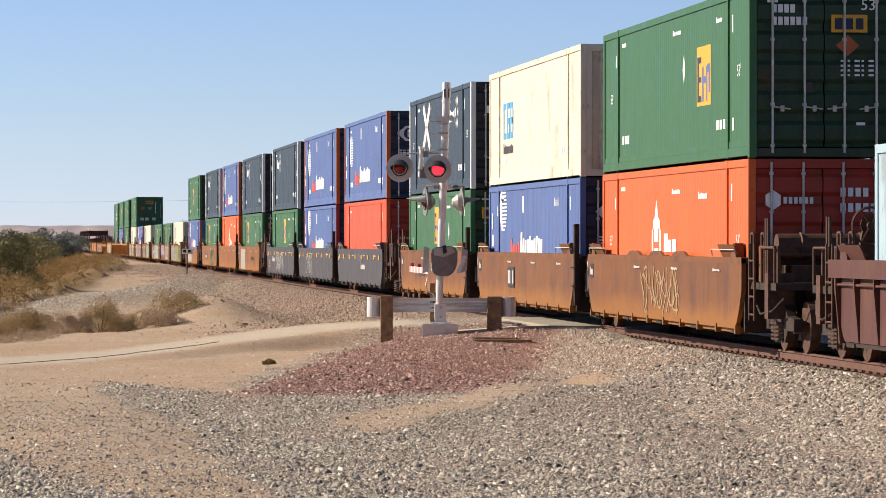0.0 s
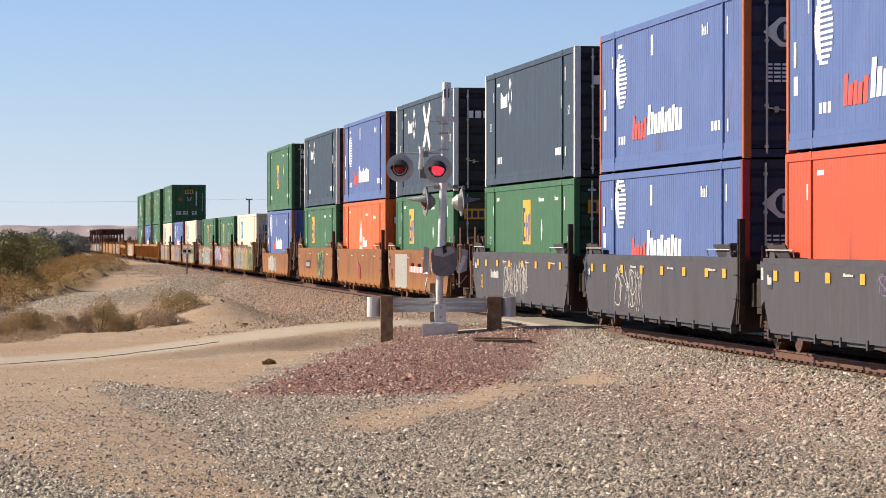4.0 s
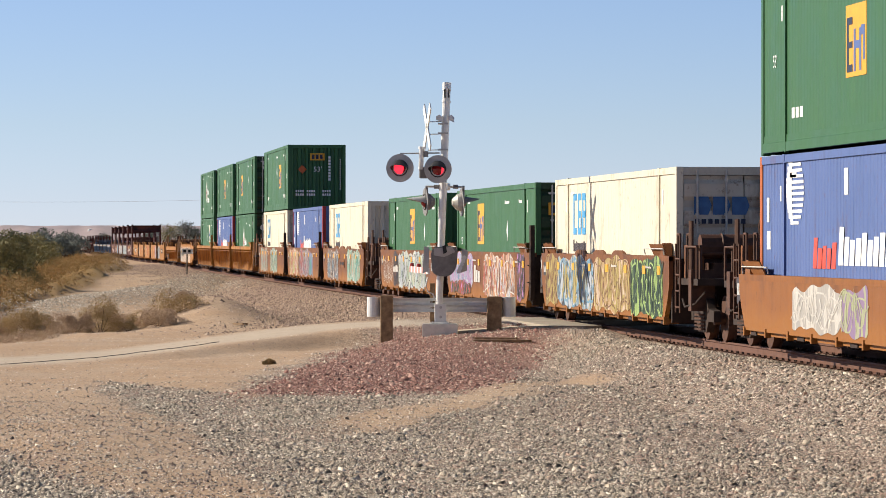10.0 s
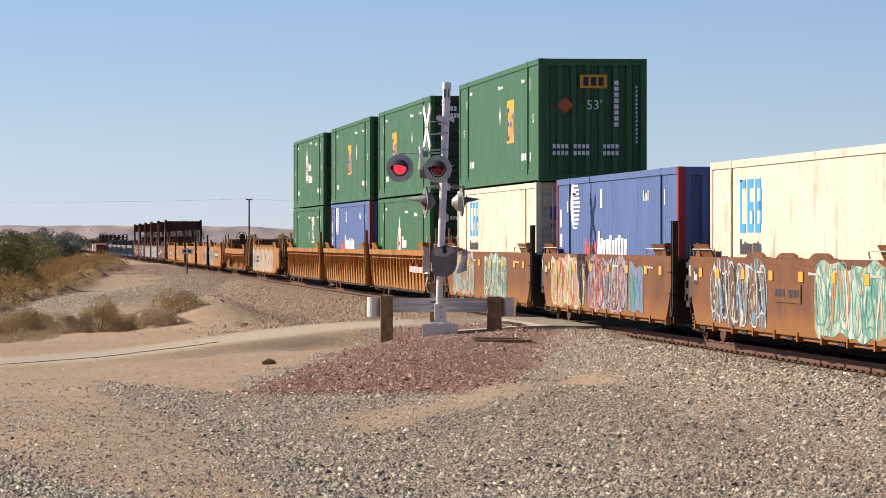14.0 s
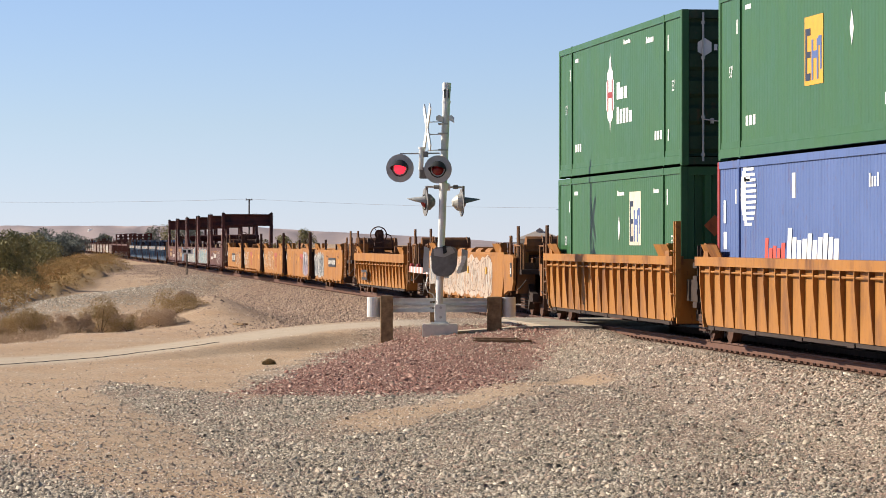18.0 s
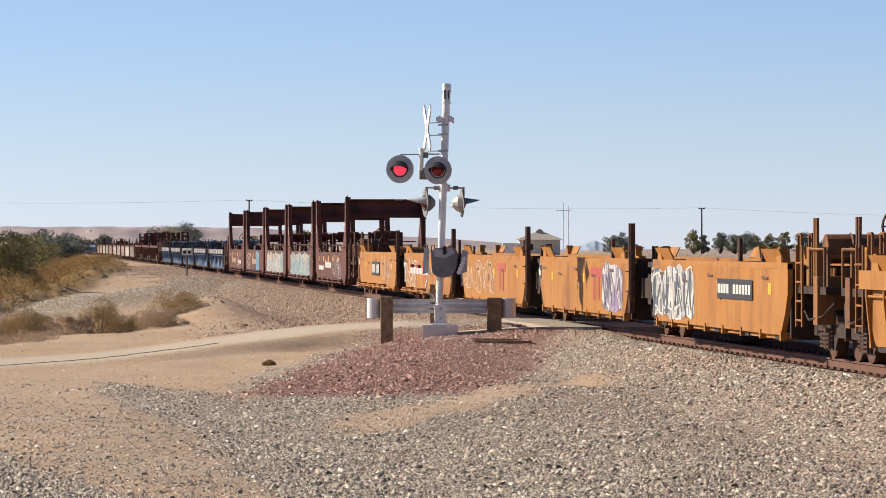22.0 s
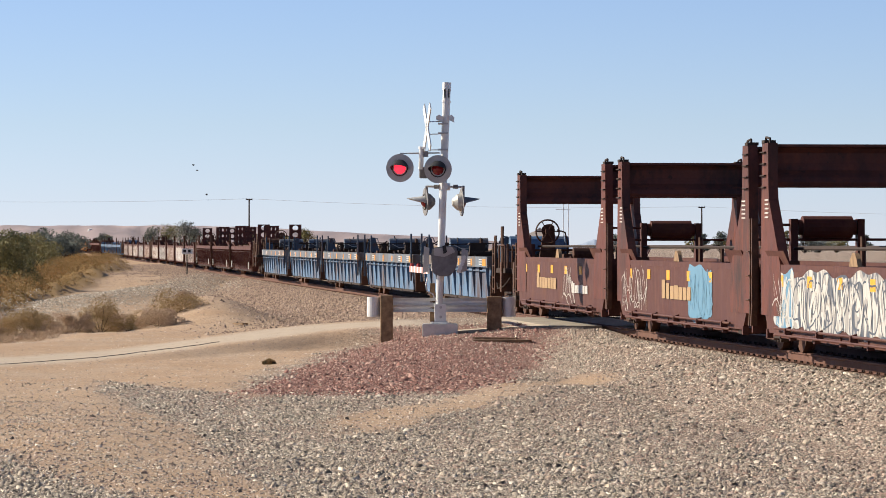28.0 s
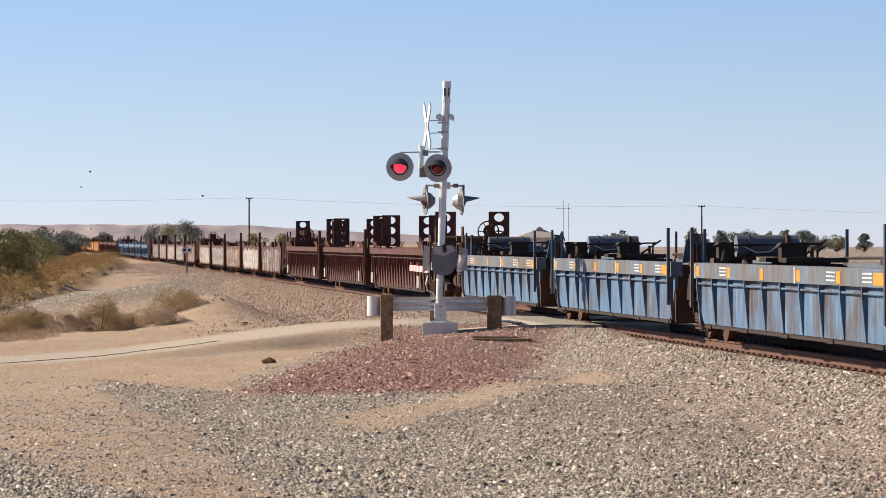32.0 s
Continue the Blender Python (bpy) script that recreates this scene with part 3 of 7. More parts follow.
    if brand == "globe":
        def globe(bm):
            for k in range(12):
                z = 1.35 + k * 0.093
                h = math.sqrt(max(0.02, 1 - ((k - 5.5) / 6.2) ** 2))
                side_marks(bm, x, [(5.35 - 0.75 * h, 5.35 + 0.62 * h, z, z + 0.05)])
                side_marks(bm, x, [(5.35 + 0.2 * h, 5.35 + 0.64 * h, z + 0.05, z + 0.093)])
            jagged(bm, x, -1.9, 2.05, 0.72, 1.3, 10, 8, 0.2)
            jagged(bm, x, Y - 0.75, Y - 0.5, 1.4, 1.8, 1, 3)
            side_marks(bm, x, [(Y - 0.8, Y - 0.5, 0.95, 1.25)])
        mark("logo_letters", BRIGHT, globe)
        mark("side_placard", WHITE, lambda bm: side_marks(bm, x, [(1.35, 1.62, 2.2, 2.6)]))
        mark("end_stencil", BRIGHT, lambda bm: side_marks(bm, x, [(-4.6, -4.5, 2.3, 2.5), (-4.42, -4.32, 2.3, 2.45), (-4.24, -4.14, 2.3, 2.45), (-4.06, -3.96, 2.3, 2.5)]))
        mark("logo_word", CORAL, lambda bm: jagged(bm, x, 2.2, 3.9, 0.66, 1.14, 5, 4, 0.2))
    if brand == "star":
        def star(bm):
            jagged(bm, x, 4.35, 5.7, 1.55, 1.95, 6, 12)
            for k in range(6):
                a = math.pi / 3 * k
                yy, zz = 3.85 + 0.28 * math.cos(a), 1.8 + 0.36 * math.sin(a)
                prism(bm, [(yy - 0.11, zz), (yy, zz - 0.15), (yy + 0.11, zz), (yy, zz + 0.15)], "x", x - 0.003, x)
            side_marks(bm, x, [(-5.4, -5.1, 1.2, 1.5)])
        mark("logo_letters", BRIGHT, star)
        bm = bmesh.new()
        for k in range(4):
            box(bm, -0.9 + k * 0.22, -0.74 + k * 0.22, -Y - 0.004, -Y + 0.029, 2.05, 2.25)
        prism(bm, [(0.35, 2.15), (0.55, 1.9), (0.75, 2.15), (0.55, 2.4)], "y", -Y - 0.004, -Y + 0.029)
        tagged(part("end_logo", bm, BRIGHT, c), kind="stuff")
    if brand == "tower":
        def tower(bm):
            prism(bm, [(1.5, 1.2), (1.5, 1.75), (1.36, 1.8), (1.36, 1.95), (1.15, 2.02), (1.1, 2.15), (0.97, 2.35), (0.84, 2.15), (0.79, 2.02), (0.58, 1.95), (0.58, 1.8), (0.45, 1.75),
                       (0.45, 1.2), (0.6, 1.12), (0.62, 1.0), (0.9, 0.9), (0.97, 0.7), (1.04, 0.9), (1.32, 1.0), (1.34, 1.12)], "x", x - 0.003, x)
            jagged(bm, x, -1.3, 0.1, 1.35, 1.7, 3, 2)
            jagged(bm, x, -1.9, 0.1, 0.85, 1.2, 5, 3)
            jagged(bm, x, -1.7, -0.8, 2.44, 2.54, 6, 4)
            jagged(bm, x, -4.5, -3.6, 2.32, 2.45, 7, 5)
        mark("logo_tower", BRIGHT, tower)
        mark("logo_letters", RED_POST if body is GREEN else ORANGE, lambda bm: side_marks(bm, x - 0.004, [(1.2, 1.32, 1.15, 1.8), (0.62, 0.74, 1.15, 1.8), (0.74, 1.2, 1.42, 1.54)]))
        bm = bmesh.new()
        prism(bm, [(-0.86 + 0.15 * math.cos(math.pi / 3 * k + 0.52), 2.2 + 0.17 * math.sin(math.pi / 3 * k + 0.52)) for k in range(6)], "y", -Y + 0.012, -Y + 0.029)
        for k in range(6):
            box(bm, -0.68 + k * 0.09, -0.62 + k * 0.09, -Y + 0.016, -Y + 0.027, 2.14, 2.25)
            box(bm, 0.3 + k * 0.13, 0.39 + k * 0.13, -Y + 0.016, -Y + 0.027, 2.0, 2.15)
            if k < 4:
                box(bm, 0.3 + k * 0.13, 0.39 + k * 0.13, -Y + 0.016, -Y + 0.027, 2.26, 2.41)
            box(bm, 0.3 + k * 0.12, 0.37 + k * 0.12, -Y + 0.016, -Y + 0.027, 1.5, 1.6)
            box(bm, 0.3 + k * 0.12, 0.37 + k * 0.12, -Y + 0.016, -Y + 0.027, 1.3, 1.4)
        tagged(part("end_logo", bm, BRIGHT, c), kind="stuff")
    if brand == "panel":
        if end == "ribs":
            yy = -Y + 0.03
            mark("end_panel", YELLOW, lambda bm: box(bm, -0.3, 0.35, yy - 0.02, yy, 2.2, 2.52))
            mark("end_letters", INK, lambda bm: [box(bm, -0.22 + k * 0.18, -0.1 + k * 0.18, yy - 0.03, yy - 0.018, 2.26, 2.46) for k in range(3)])
            bm = bmesh.new()
            prism(bm, [(-0.85, 1.8), (-0.65, 2.0), (-0.45, 1.8), (-0.65, 1.6)], "y", yy - 0.02, yy)
            part("diamond_sign", bm, ORANGE_POST, c)
            letters("size_mark", "53'", 0.32, BRIGHT, c, pose(-0.15, yy - 0.02, 1.7, 90, 0, 0))
            mark("end_marks", BRIGHT, lambda bm: [box(bm, *r[:2], yy - 0.02, yy, *r[2:]) for r in [(0.52, 0.62, 1.3 + 0.14 * k, 1.4 + 0.14 * k) for k in range(8)] + [(1.03, 1.07, 0.9 + 0.1 * k, 0.96 + 0.1 * k) for k in range(14)] + [(a + 0.1 * k, a + 0.07 + 0.1 * k, z, z + 0.1) for a in (-0.95, -0.45, 0.25) for k in range(4) for z in (0.62, 0.78)]])
        else:
            f0 = -Y + 0.02

            def flat(bm, x0, x1, z0, z1, lift=0.0):
                box(bm, x0, x1, f0 - 0.006 - lift, f0 - lift, z0, z1)
            px0 = 0.12 if level else -0.98
            mark("end_panel", YELLOW, lambda bm: flat(bm, px0, px0 + 0.62, 2.12, 2.42))
            mark("end_letters", INK, lambda bm: [flat(bm, px0 + 0.06 + k * 0.18, px0 + 0.19 + k * 0.18, 2.17, 2.36, 0.008) for k in range(3)])

            def door_text(bm):
                for row, n in ((2.45, 4), (2.24, 6)) if level else ((0.62, 4),):
                    for k in range(n):
                        flat(bm, -0.9 + k * 0.105, -0.82 + k * 0.105, row, row + 0.14)
                for row in (1.62, 1.54, 1.46, 1.38):
                    for k in range(5):
                        flat(bm, 0.28 + k * 0.12, 0.28 + k * 0.12 + 0.04 + 0.05 * ((k + round(row * 50)) % 2), row, row + 0.035)
                flat(bm, 0.55, 0.7, 0.55, 0.6)
                flat(bm, -0.98, -0.8, 2.62, 2.66)
            mark("end_marks", BRIGHT, door_text)
            letters("size_mark", "53'", 0.27, BRIGHT, c, pose(-0.95 if not level else 0.62, f0 - 0.01, 0.3 if not level else 2.5, 90, 0, 0))
            bm = bmesh.new()
            prism(bm, [(0.2, 1.9), (0.4, 2.08), (0.6, 1.9), (0.4, 1.72)], "y", f0 - 0.006, f0)
            part("diamond_sign", bm, ORANGE_POST, c)
            bm = bmesh.new()
            flat(bm, -0.36, -0.2, 1.1, 1.28)
            part("placard", bm, SLATE, c)
    if brand == "globe" and end != "ribs":
        bm = bmesh.new()
        prism(bm, [(-0.95, 2.15), (-0.66, 2.4), (-0.4, 2.4), (-0.12, 2.15), (-0.4, 1.9), (-0.66, 1.9)], "y", -Y + 0.01, -Y + 0.029)
        part("end_logo", bm, WHITE, c)
        bm = bmesh.new()
        prism(bm, [(-0.535 + 0.19 * math.cos(k * 0.5236), 2.15 + 0.19 * math.sin(k * 0.5236)) for k in range(12)], "y", -Y + 0.004, -Y + 0.01)
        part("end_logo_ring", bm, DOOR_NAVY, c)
        bm = bmesh.new()
        box(bm, -0.6, -0.56, -Y - 0.001, -Y + 0.004, 2.02, 2.28)
        box(bm, -0.56, -0.46, -Y - 0.001, -Y + 0.004, 2.2, 2.26)
        part("end_logo_core", bm, WHITE, c)
        bm = bmesh.new()
        for row in range(5):
            for k in range(4):
                box(bm, -0.9 + k * 0.14, -0.79 + k * 0.14, -Y + 0.018, -Y + 0.027, 1.3 + row * 0.07, 1.335 + row * 0.07)
        for k in range(6):
            box(bm, 0.2 + k * 0.12, 0.29 + k * 0.12, -Y + 0.018, -Y + 0.027, 2.3, 2.42)
        tagged(part("end_marks", bm, BRIGHT, c), kind="stuff")
    if brand == "globe" and end == "ribs":
        letters("size_mark", "53", 0.53, BRIGHT, c, pose(-0.25, -Y + 0.03, 1.82, 90, 0, 0))
    return c


GRIME_GOLD = paint("grimy_ochre_paint", (0.25, 0.1, 0.025), 0.1, 0.6, 0.65, streaks=0.5, rust_colour=(0.09, 0.04, 0.02))


def bogie(parent, y, material=UNDER):
    """A two-axle truck with side frames, springs and four wheels."""
    t = new("truck")
    t.parent, t.matrix_basis = parent, pose(0, y, 0)
    bm = bmesh.new()
    box(bm, -0.95, 0.95, -0.2, 0.2, 0.32, 0.62)
    part("bolster", bm, material, t)
    for s in (-1, 1):
        bm = bmesh.new()
        prism(bm, [(-1.15, 0.36), (-1.15, 0.56), (-0.6, 0.6), (-0.4, 0.78), (0.4, 0.78), (0.6, 0.6), (1.15, 0.56), (1.15, 0.36), (0.62, 0.36), (0.4, 0.16), (-0.4, 0.16), (-0.62, 0.36)],
              "x", s * 1.0 - 0.07, s * 1.0 + 0.07)
        part("side_frame", bm, material, t)
        for k in (-0.22, 0, 0.22):
            bm = bmesh.new()
            for i in range(5):
                rod(bm, (s * 1.09, k, 0.2 + i * 0.065), (s * 1.09, k, 0.235 + i * 0.065), 0.09, 8)
            part("spring", bm, WHEEL, t)
        for yy in (-0.89, 0.89):
            bm = bmesh.new()
            rod(bm, (s * 0.685, yy, 0.42), (s * 0.82, yy, 0.42), 0.42, 24)
            rod(bm, (s * 0.66, yy, 0.42), (s * 0.69, yy, 0.42), 0.445, 24)
            rod(bm, (s * 0.82, yy, 0.42), (s * 1.02, yy, 0.42), 0.11, 10)
            part("wheel", bm, WHEEL, t)
    for yy in (-0.89, 0.89):
        bm = bmesh.new()
        rod(bm, (-0.7, yy, 0.42), (0.7, yy, 0.42), 0.08, 8)
        part("axle", bm, WHEEL, t)
    return t


def handrail(bm, x, y0, y1, z0, z1, r=0.022):
    for y in (y0, y1):
        rod(bm, (x, y, z0), (x, y, z1), r, 6)
    rod(bm, (x, y0, z1), (x, y1, z1), r, 6)


def end_gear(unit, y, way, paint_of, front, brake=True):
    """The platform, ladder, tank and hand brake at a car's coupler end; way: +1 for the rear end."""
    bm = bmesh.new()
    box(bm, -1.3, 1.3, min(y, y + way * 2.2), max(y, y + way * 2.2), 1.02, 1.14)
    box(bm, -0.35, 0.35, min(y, y + way * 3.0), max(y, y + way * 3.0), 0.72, 1.02)
    part("end_platform", bm, UNDER, unit)
    bm = bmesh.new()
    box(bm, -0.16, 0.16, min(y + way * 2.6, y + way * 3.6), max(y + way * 2.6, y + way * 3.6), 0.72, 1.0)
    part("coupler", bm, UNDER, unit)
    for s in (-1, 1):
        bm = bmesh.new()
        for yy in (0.35, 0.8):
            rod(bm, (s * 1.38, y + way * yy, 0.5), (s * 1.38, y + way * yy, 1.78), 0.022, 6)
        for k in range(4):
            rod(bm, (s * 1.38, y + way * 0.35, 0.6 + 0.3 * k), (s * 1.38, y + way * 0.8, 0.6 + 0.3 * k), 0.018, 6)
        part("ladder", bm, GRIME_GOLD if paint_of in (GOLD, DEEP_GOLD) else WHEEL, unit)
        bm = bmesh.new()
        handrail(bm, s * 1.3, y + way * 1.0, y + way * 2.1, 1.14, 1.72)
        part("handrail", bm, GRIME_GOLD if paint_of in (GOLD, DEEP_GOLD) else WHEEL, unit)
    if way == 1 and brake:
        bm = bmesh.new()
        hub = Vector((-0.45, y + way * 1.9, 2.06))
        hoop(bm, hub, 0.29, 0.02, 24)
        for k in range(6):
            a = math.pi / 3 * k
            rod(bm, hub, hub + Vector((math.cos(a), 0, math.sin(a))) * 0.29, 0.013, 6)
        rod(bm, hub + Vector((0, -0.05, 0)), hub + Vector((0, 0.05, 0)), 0.06, 10)
        rod(bm, hub + Vector((0.03, 0.09, 0.02)), hub + Vector((0.03, 0.26, 0.02)), 0.17, 12, 0.14)
        prism(bm, [(-0.68, 1.1), (-0.55, 1.95), (-0.36, 2.25), (-0.26, 2.2), (-0.2, 1.1)], "y", y + way * 2.1 - 0.05, y + way * 2.1 + 0.05)
        tube(bm, [(-0.2, y + way * 2.0, 2.1), (0.0, y + way * 2.0, 2.04), (0.06, y + way * 2.0, 1.8), (0.05, y + way * 2.0, 1.14)], 0.022)
        part("hand_brake", bm, WHEEL, unit, "hand brake wheel on a steel stand")
    if front:
        bm = bmesh.new()
        if way == -1:
            rod(bm, (-1.0, y - 0.75, 1.72), (0.5, y - 0.75, 1.72), 0.23, 16)
            for xx in (-0.6, 0.4):
                hoop(bm, (xx, y - 0.75, 1.72), 0.24, 0.02, 16, "x")
        else:
            rod(bm, (0.0, y + 0.6, 1.5), (0.9, y + 0.6, 1.5), 0.17, 12)
        for xx in (0.0, 0.8):
            box(bm, xx - 0.05, xx + 0.05, y + way * 0.75 - 0.12, y + way * 0.75 + 0.12, 1.14, 1.45)
        part("air_tank", bm, {GOLD: GRIME_GOLD, DEEP_GOLD: GRIME_GOLD, DULL_BLUE: DULL_BLUE}.get(paint_of, WHEEL), unit)
        bm = bmesh.new()
        box(bm, -1.25, -0.95, *sorted((y + way * 0.5, y + way * 0.9)), 1.14, 1.75)
        part("valve_box", bm, paint_of, unit)
        bm = bmesh.new()
        for xx, yy, zz in ((-1.25, 1.15, 2.2), (-1.25, 1.32, 2.2), (-1.2, 1.9, 1.75)):
            rod(bm, (xx, y + way * yy, 1.1), (xx, y + way * yy, zz), 0.03, 6)
        for xx in (-1.3, -1.12):
            handrail(bm, xx, y + way * 0.1, y + way * 0.34, 1.1, 1.95, 0.024)
        rod(bm, (-1.1, y + way * 1.15, 1.6), (1.1, y + way * 1.2, 1.6), 0.03, 6)
        box(bm, -1.34, -0.9, *sorted((y + way * 1.45, y + way * 1.75)), 0.55, 1.3)
        box(bm, -0.8, 0.7, *sorted((y + way * 0.2, y + way * 1.1)), 1.14, 1.42)
        box(bm, 0.2, 1.1, *sorted((y + way * 1.2, y + way * 2.1)), 1.14, 1.5)
        tagged(part("stanchion_frame", bm, GRIME_GOLD if paint_of in (GOLD, DEEP_GOLD) else WHEEL, unit), kind="stuff")
        bm = bmesh.new()
        pts = [(-1.3, y + way * 0.6, 0.75), (-1.36, y + way * 1.2, 0.62), (-1.3, y + way * 1.9, 0.68), (-1.2, y + way * 2.4, 0.9)]
        tube(bm, pts, 0.018)
        part("brake_hose", bm, UNDER, unit)


AMBER = plain("amber_reflector", (0.68, 0.27, 0.03), 0.45, 0, 0.25, 4)
CHALKY = plain("chalky_stencil", (0.55, 0.55, 0.52), 0.6, 0, 0.25, 8)
BLUE_STEEL = paint("dark_blue_paint", (0.05, 0.08, 0.12), 0.1, 0.3, 0.65, streaks=0.4)
CHORD_BLUE = paint("dirty_blue_chord_paint", (0.11, 0.16, 0.22), 0.14, 0.55, 0.7, streaks=0.5, rust_colour=(0.13, 0.1, 0.08), scuff=0.35, scuff_colour=(0.34, 0.27, 0.21))


def well(kind, colour, length, label, group, top=1.55, front_end=False, rear_end=False, truck_front=True, truck_rear=False, pitch=19.6, flaps=True, far_off=False, extra="", ribs=1.25):
    """One well of a car: kind smooth, ribbed or framed; its centre at the origin on the rails."""
    w = thing("well_car", label, "railroad car", group)
    h = length / 2
    X = 1.5
    for s in (-1, 1):
        bm = bmesh.new()
        a, b = sorted((s * (X - 0.1), s * (X - 0.15))) if kind == "ribbed" else sorted((s * (X - 0.05), s * (X - 0.13)))
        out = [(-h, 1.0), (-h, top - 0.02), (h, top - 0.02), (h, 1.0), (h - 0.2, 0.7), (h - 0.5, 0.4), (h - 0.62, 0.34), (-h + 0.62, 0.34), (-h + 0.5, 0.4), (-h + 0.2, 0.7)]
        prism(bm, out, "x", a, b)
        part("side_plate", bm, colour, w)
        bm = bmesh.new()
        z = (0.18 if extra == "panels" else 0.16 if colour is DEEP_GOLD else 0.27) if kind == "ribbed" else 0.1
        box(bm, *sorted((s * (X - 0.22), s * (X if kind == "ribbed" else X - 0.046))), *((-h - 0.1, h + 0.1) if kind == "ribbed" else (-h, h)), top - z, top)
        part("top_chord", bm, CHORD_BLUE if extra == "deck" else colour, w)
        bm = bmesh.new()
        box(bm, *sorted((s * (X - 0.34), s * (X - 0.12))), -h + 0.6, h - 0.6, 0.27, 0.36)
        part("bottom_chord", bm, colour if kind != "ribbed" else UNDER, w)
        if kind == "ribbed":
            n = round((length - 0.6) / ribs)
            joined = bmesh.new()
            for i in range(n + 1):
                y = -h + 0.3 + i * (length - 0.6) / n
                bm = bmesh.new() if s < 0 and not far_off else joined
                prism(bm, [(s * (X - 0.11), 0.34), (s * (X - 0.08), 0.35), (s * (X - 0.015), top - 0.42), (s * (X - 0.015), top - z + 0.01), (s * (X - 0.11), top - z + 0.01)], "y", y - 0.03, y + 0.03)
                if i < n:
                    yy = y + (length - 0.6) / n
                    rod(bm, (s * (X - 0.05), y, top - z - 0.1), (s * (X - 0.05), yy, top - z - 0.1), 0.02, 6)
                if bm is not joined:
                    part("rib", bm, colour, w)
            if joined.verts:
                tagged(part("rib_row", joined, colour, w), kind="stuff")
            else:
                joined.free()
        else:
            n = round(length / 1.9)
            joined = bmesh.new()
            for i in range(n + 1):
                y = -h + 0.5 + i * (length - 1.0) / n
                bm = bmesh.new() if s < 0 and not far_off else joined
                box(bm, *sorted((s * (X - 0.13), s * (X - 0.03))), y - 0.05, y + 0.05, 0.25, 0.4)
                if bm is not joined:
                    part("foot_bracket", bm, colour, w)
            if joined.verts:
                tagged(part("foot_bracket_row", joined, colour, w), kind="stuff")
            else:
                joined.free()
        if flaps:
            for y, way in ((-h + 0.5, 1), (h - 0.5, -1)):
                bm = bmesh.new()
                prism(bm, [(s * (X - 0.1), top), (s * (X - 0.12), top + 0.02), (s * (X - 0.02), top + 0.22), (s * X, top + 0.22)], "y", y, y + way * 1.5)
                prism(bm, [(y, top), (y + way * 0.5, top), (y + way * 0.3, top + 0.24), (y + way * 0.1, top + 0.24)], "x", *sorted((s * (X - 0.2), s * (X - 0.05))))
                part("container_guide", bm, colour, w)
    if flaps and kind == "smooth" and not far_off and colour is not GOLD:
        for way in (-1, 1):
            bm = bmesh.new()
            tube(bm, [(-X + 0.03, way * (h - 0.45), top + 0.02), (-X + 0.01, way * (h - 0.45), top + 0.13), (-X + 0.01, way * (h - 2.6), top + 0.13), (-X + 0.03, way * (h - 2.6), top + 0.02)], 0.012)
            part("grab_bar", bm, DULL_STEEL, w, "scuffed grab bar on the top edge")
    beam = None
    for k in range(5):
        y = -h + 1 + k * (length - 2) / 4
        if beam is None:
            bm = bmesh.new()
            box(bm, -1.4, 1.4, -0.25, 0.25, 0.26, 0.32)
            beam = part("floor_beam", bm, UNDER, w, at=pose(0, y, 0))
        else:
            share("floor_beam", beam, w, pose(0, y, 0))
    for way in (-1, 1):
        bm = bmesh.new()
        box(bm, -1.38, 1.38, *sorted((way * (h - 0.05), way * (h - 0.15))), 0.3, top - 0.05)
        part("bulkhead", bm, UNDER if kind == "smooth" else RUSTY if extra == "deck" else colour, w)
    gap = (pitch - length) / 2
    for way, is_end in ((-1, front_end), (1, rear_end)):
        if is_end:
            end_gear(w, way * h, way, colour, True, extra != "bare end")
            bogie(w, way * (h + 1.4))
        else:
            bm = bmesh.new()
            box(bm, -1.2, 1.2, *sorted((way * (h - 0.04), way * (h + gap + 0.1))), 0.72, 1.12)
            part("articulation_arm", bm, UNDER, w)
            # a dark block added in the gap, to stand for the shade between wells
            bm = bmesh.new()
            box(bm, -0.95, 0.95, *sorted((way * (h + 0.3), way * (h + gap + 0.05))), 1.12, top - 0.08)
            part("gap_housing", bm, UNDER, w)
            if way == 1 and not far_off:
                bm = bmesh.new()
                for k in range(4):
                    box(bm, -1.32, -1.1, h + gap - 0.3, h + gap + 0.1, 0.62 + 0.24 * k, 0.72 + 0.24 * k)
                for q in (-0.3, 0.06):
                    box(bm, -1.24, -1.18, h + gap + q, h + gap + q + 0.04, 0.5, 1.75)
                part("crossover_step", bm, UNDER, w, "grimy crossover steps between two wells")
            if way == 1:
                bm = bmesh.new()
                box(bm, -1.05, -0.75, h + 0.35, h + 0.75, 1.12, 1.5)
                rod(bm, (0.3, h + 0.3, 1.12), (0.3, h + 0.3, 1.9), 0.05, 6)
                rod(bm, (-0.75, h + 0.5, 1.35), (0.8, h + 0.6, 1.3), 0.03, 6)
                rod(bm, (0.8, h + 0.6, 1.12), (0.8, h + 0.6, 1.7), 0.04, 6)
                part("brake_gear", bm, WHEEL, w)
            bm = bmesh.new()
            for q in (0.1, 0.27):
                prism(bm, [(way * (h + q - 0.12), 0.42), (way * (h + q), 0.75), (way * (h + q), 2.2), (way * (h + q + 0.06), 2.2), (way * (h + q + 0.06), 0.75), (way * (h + q - 0.02), 0.42)], "x", -1.47, -1.37)
            box(bm, -1.42, -1.38, *sorted((way * (h + 0.12), way * (h + 0.3))), 0.6, 2.15)
            for k in range(3):
                rod(bm, (-1.52, way * (h + 0.08), 0.85 + 0.4 * k), (-1.52, way * (h + 0.34), 0.85 + 0.4 * k), 0.015, 6)
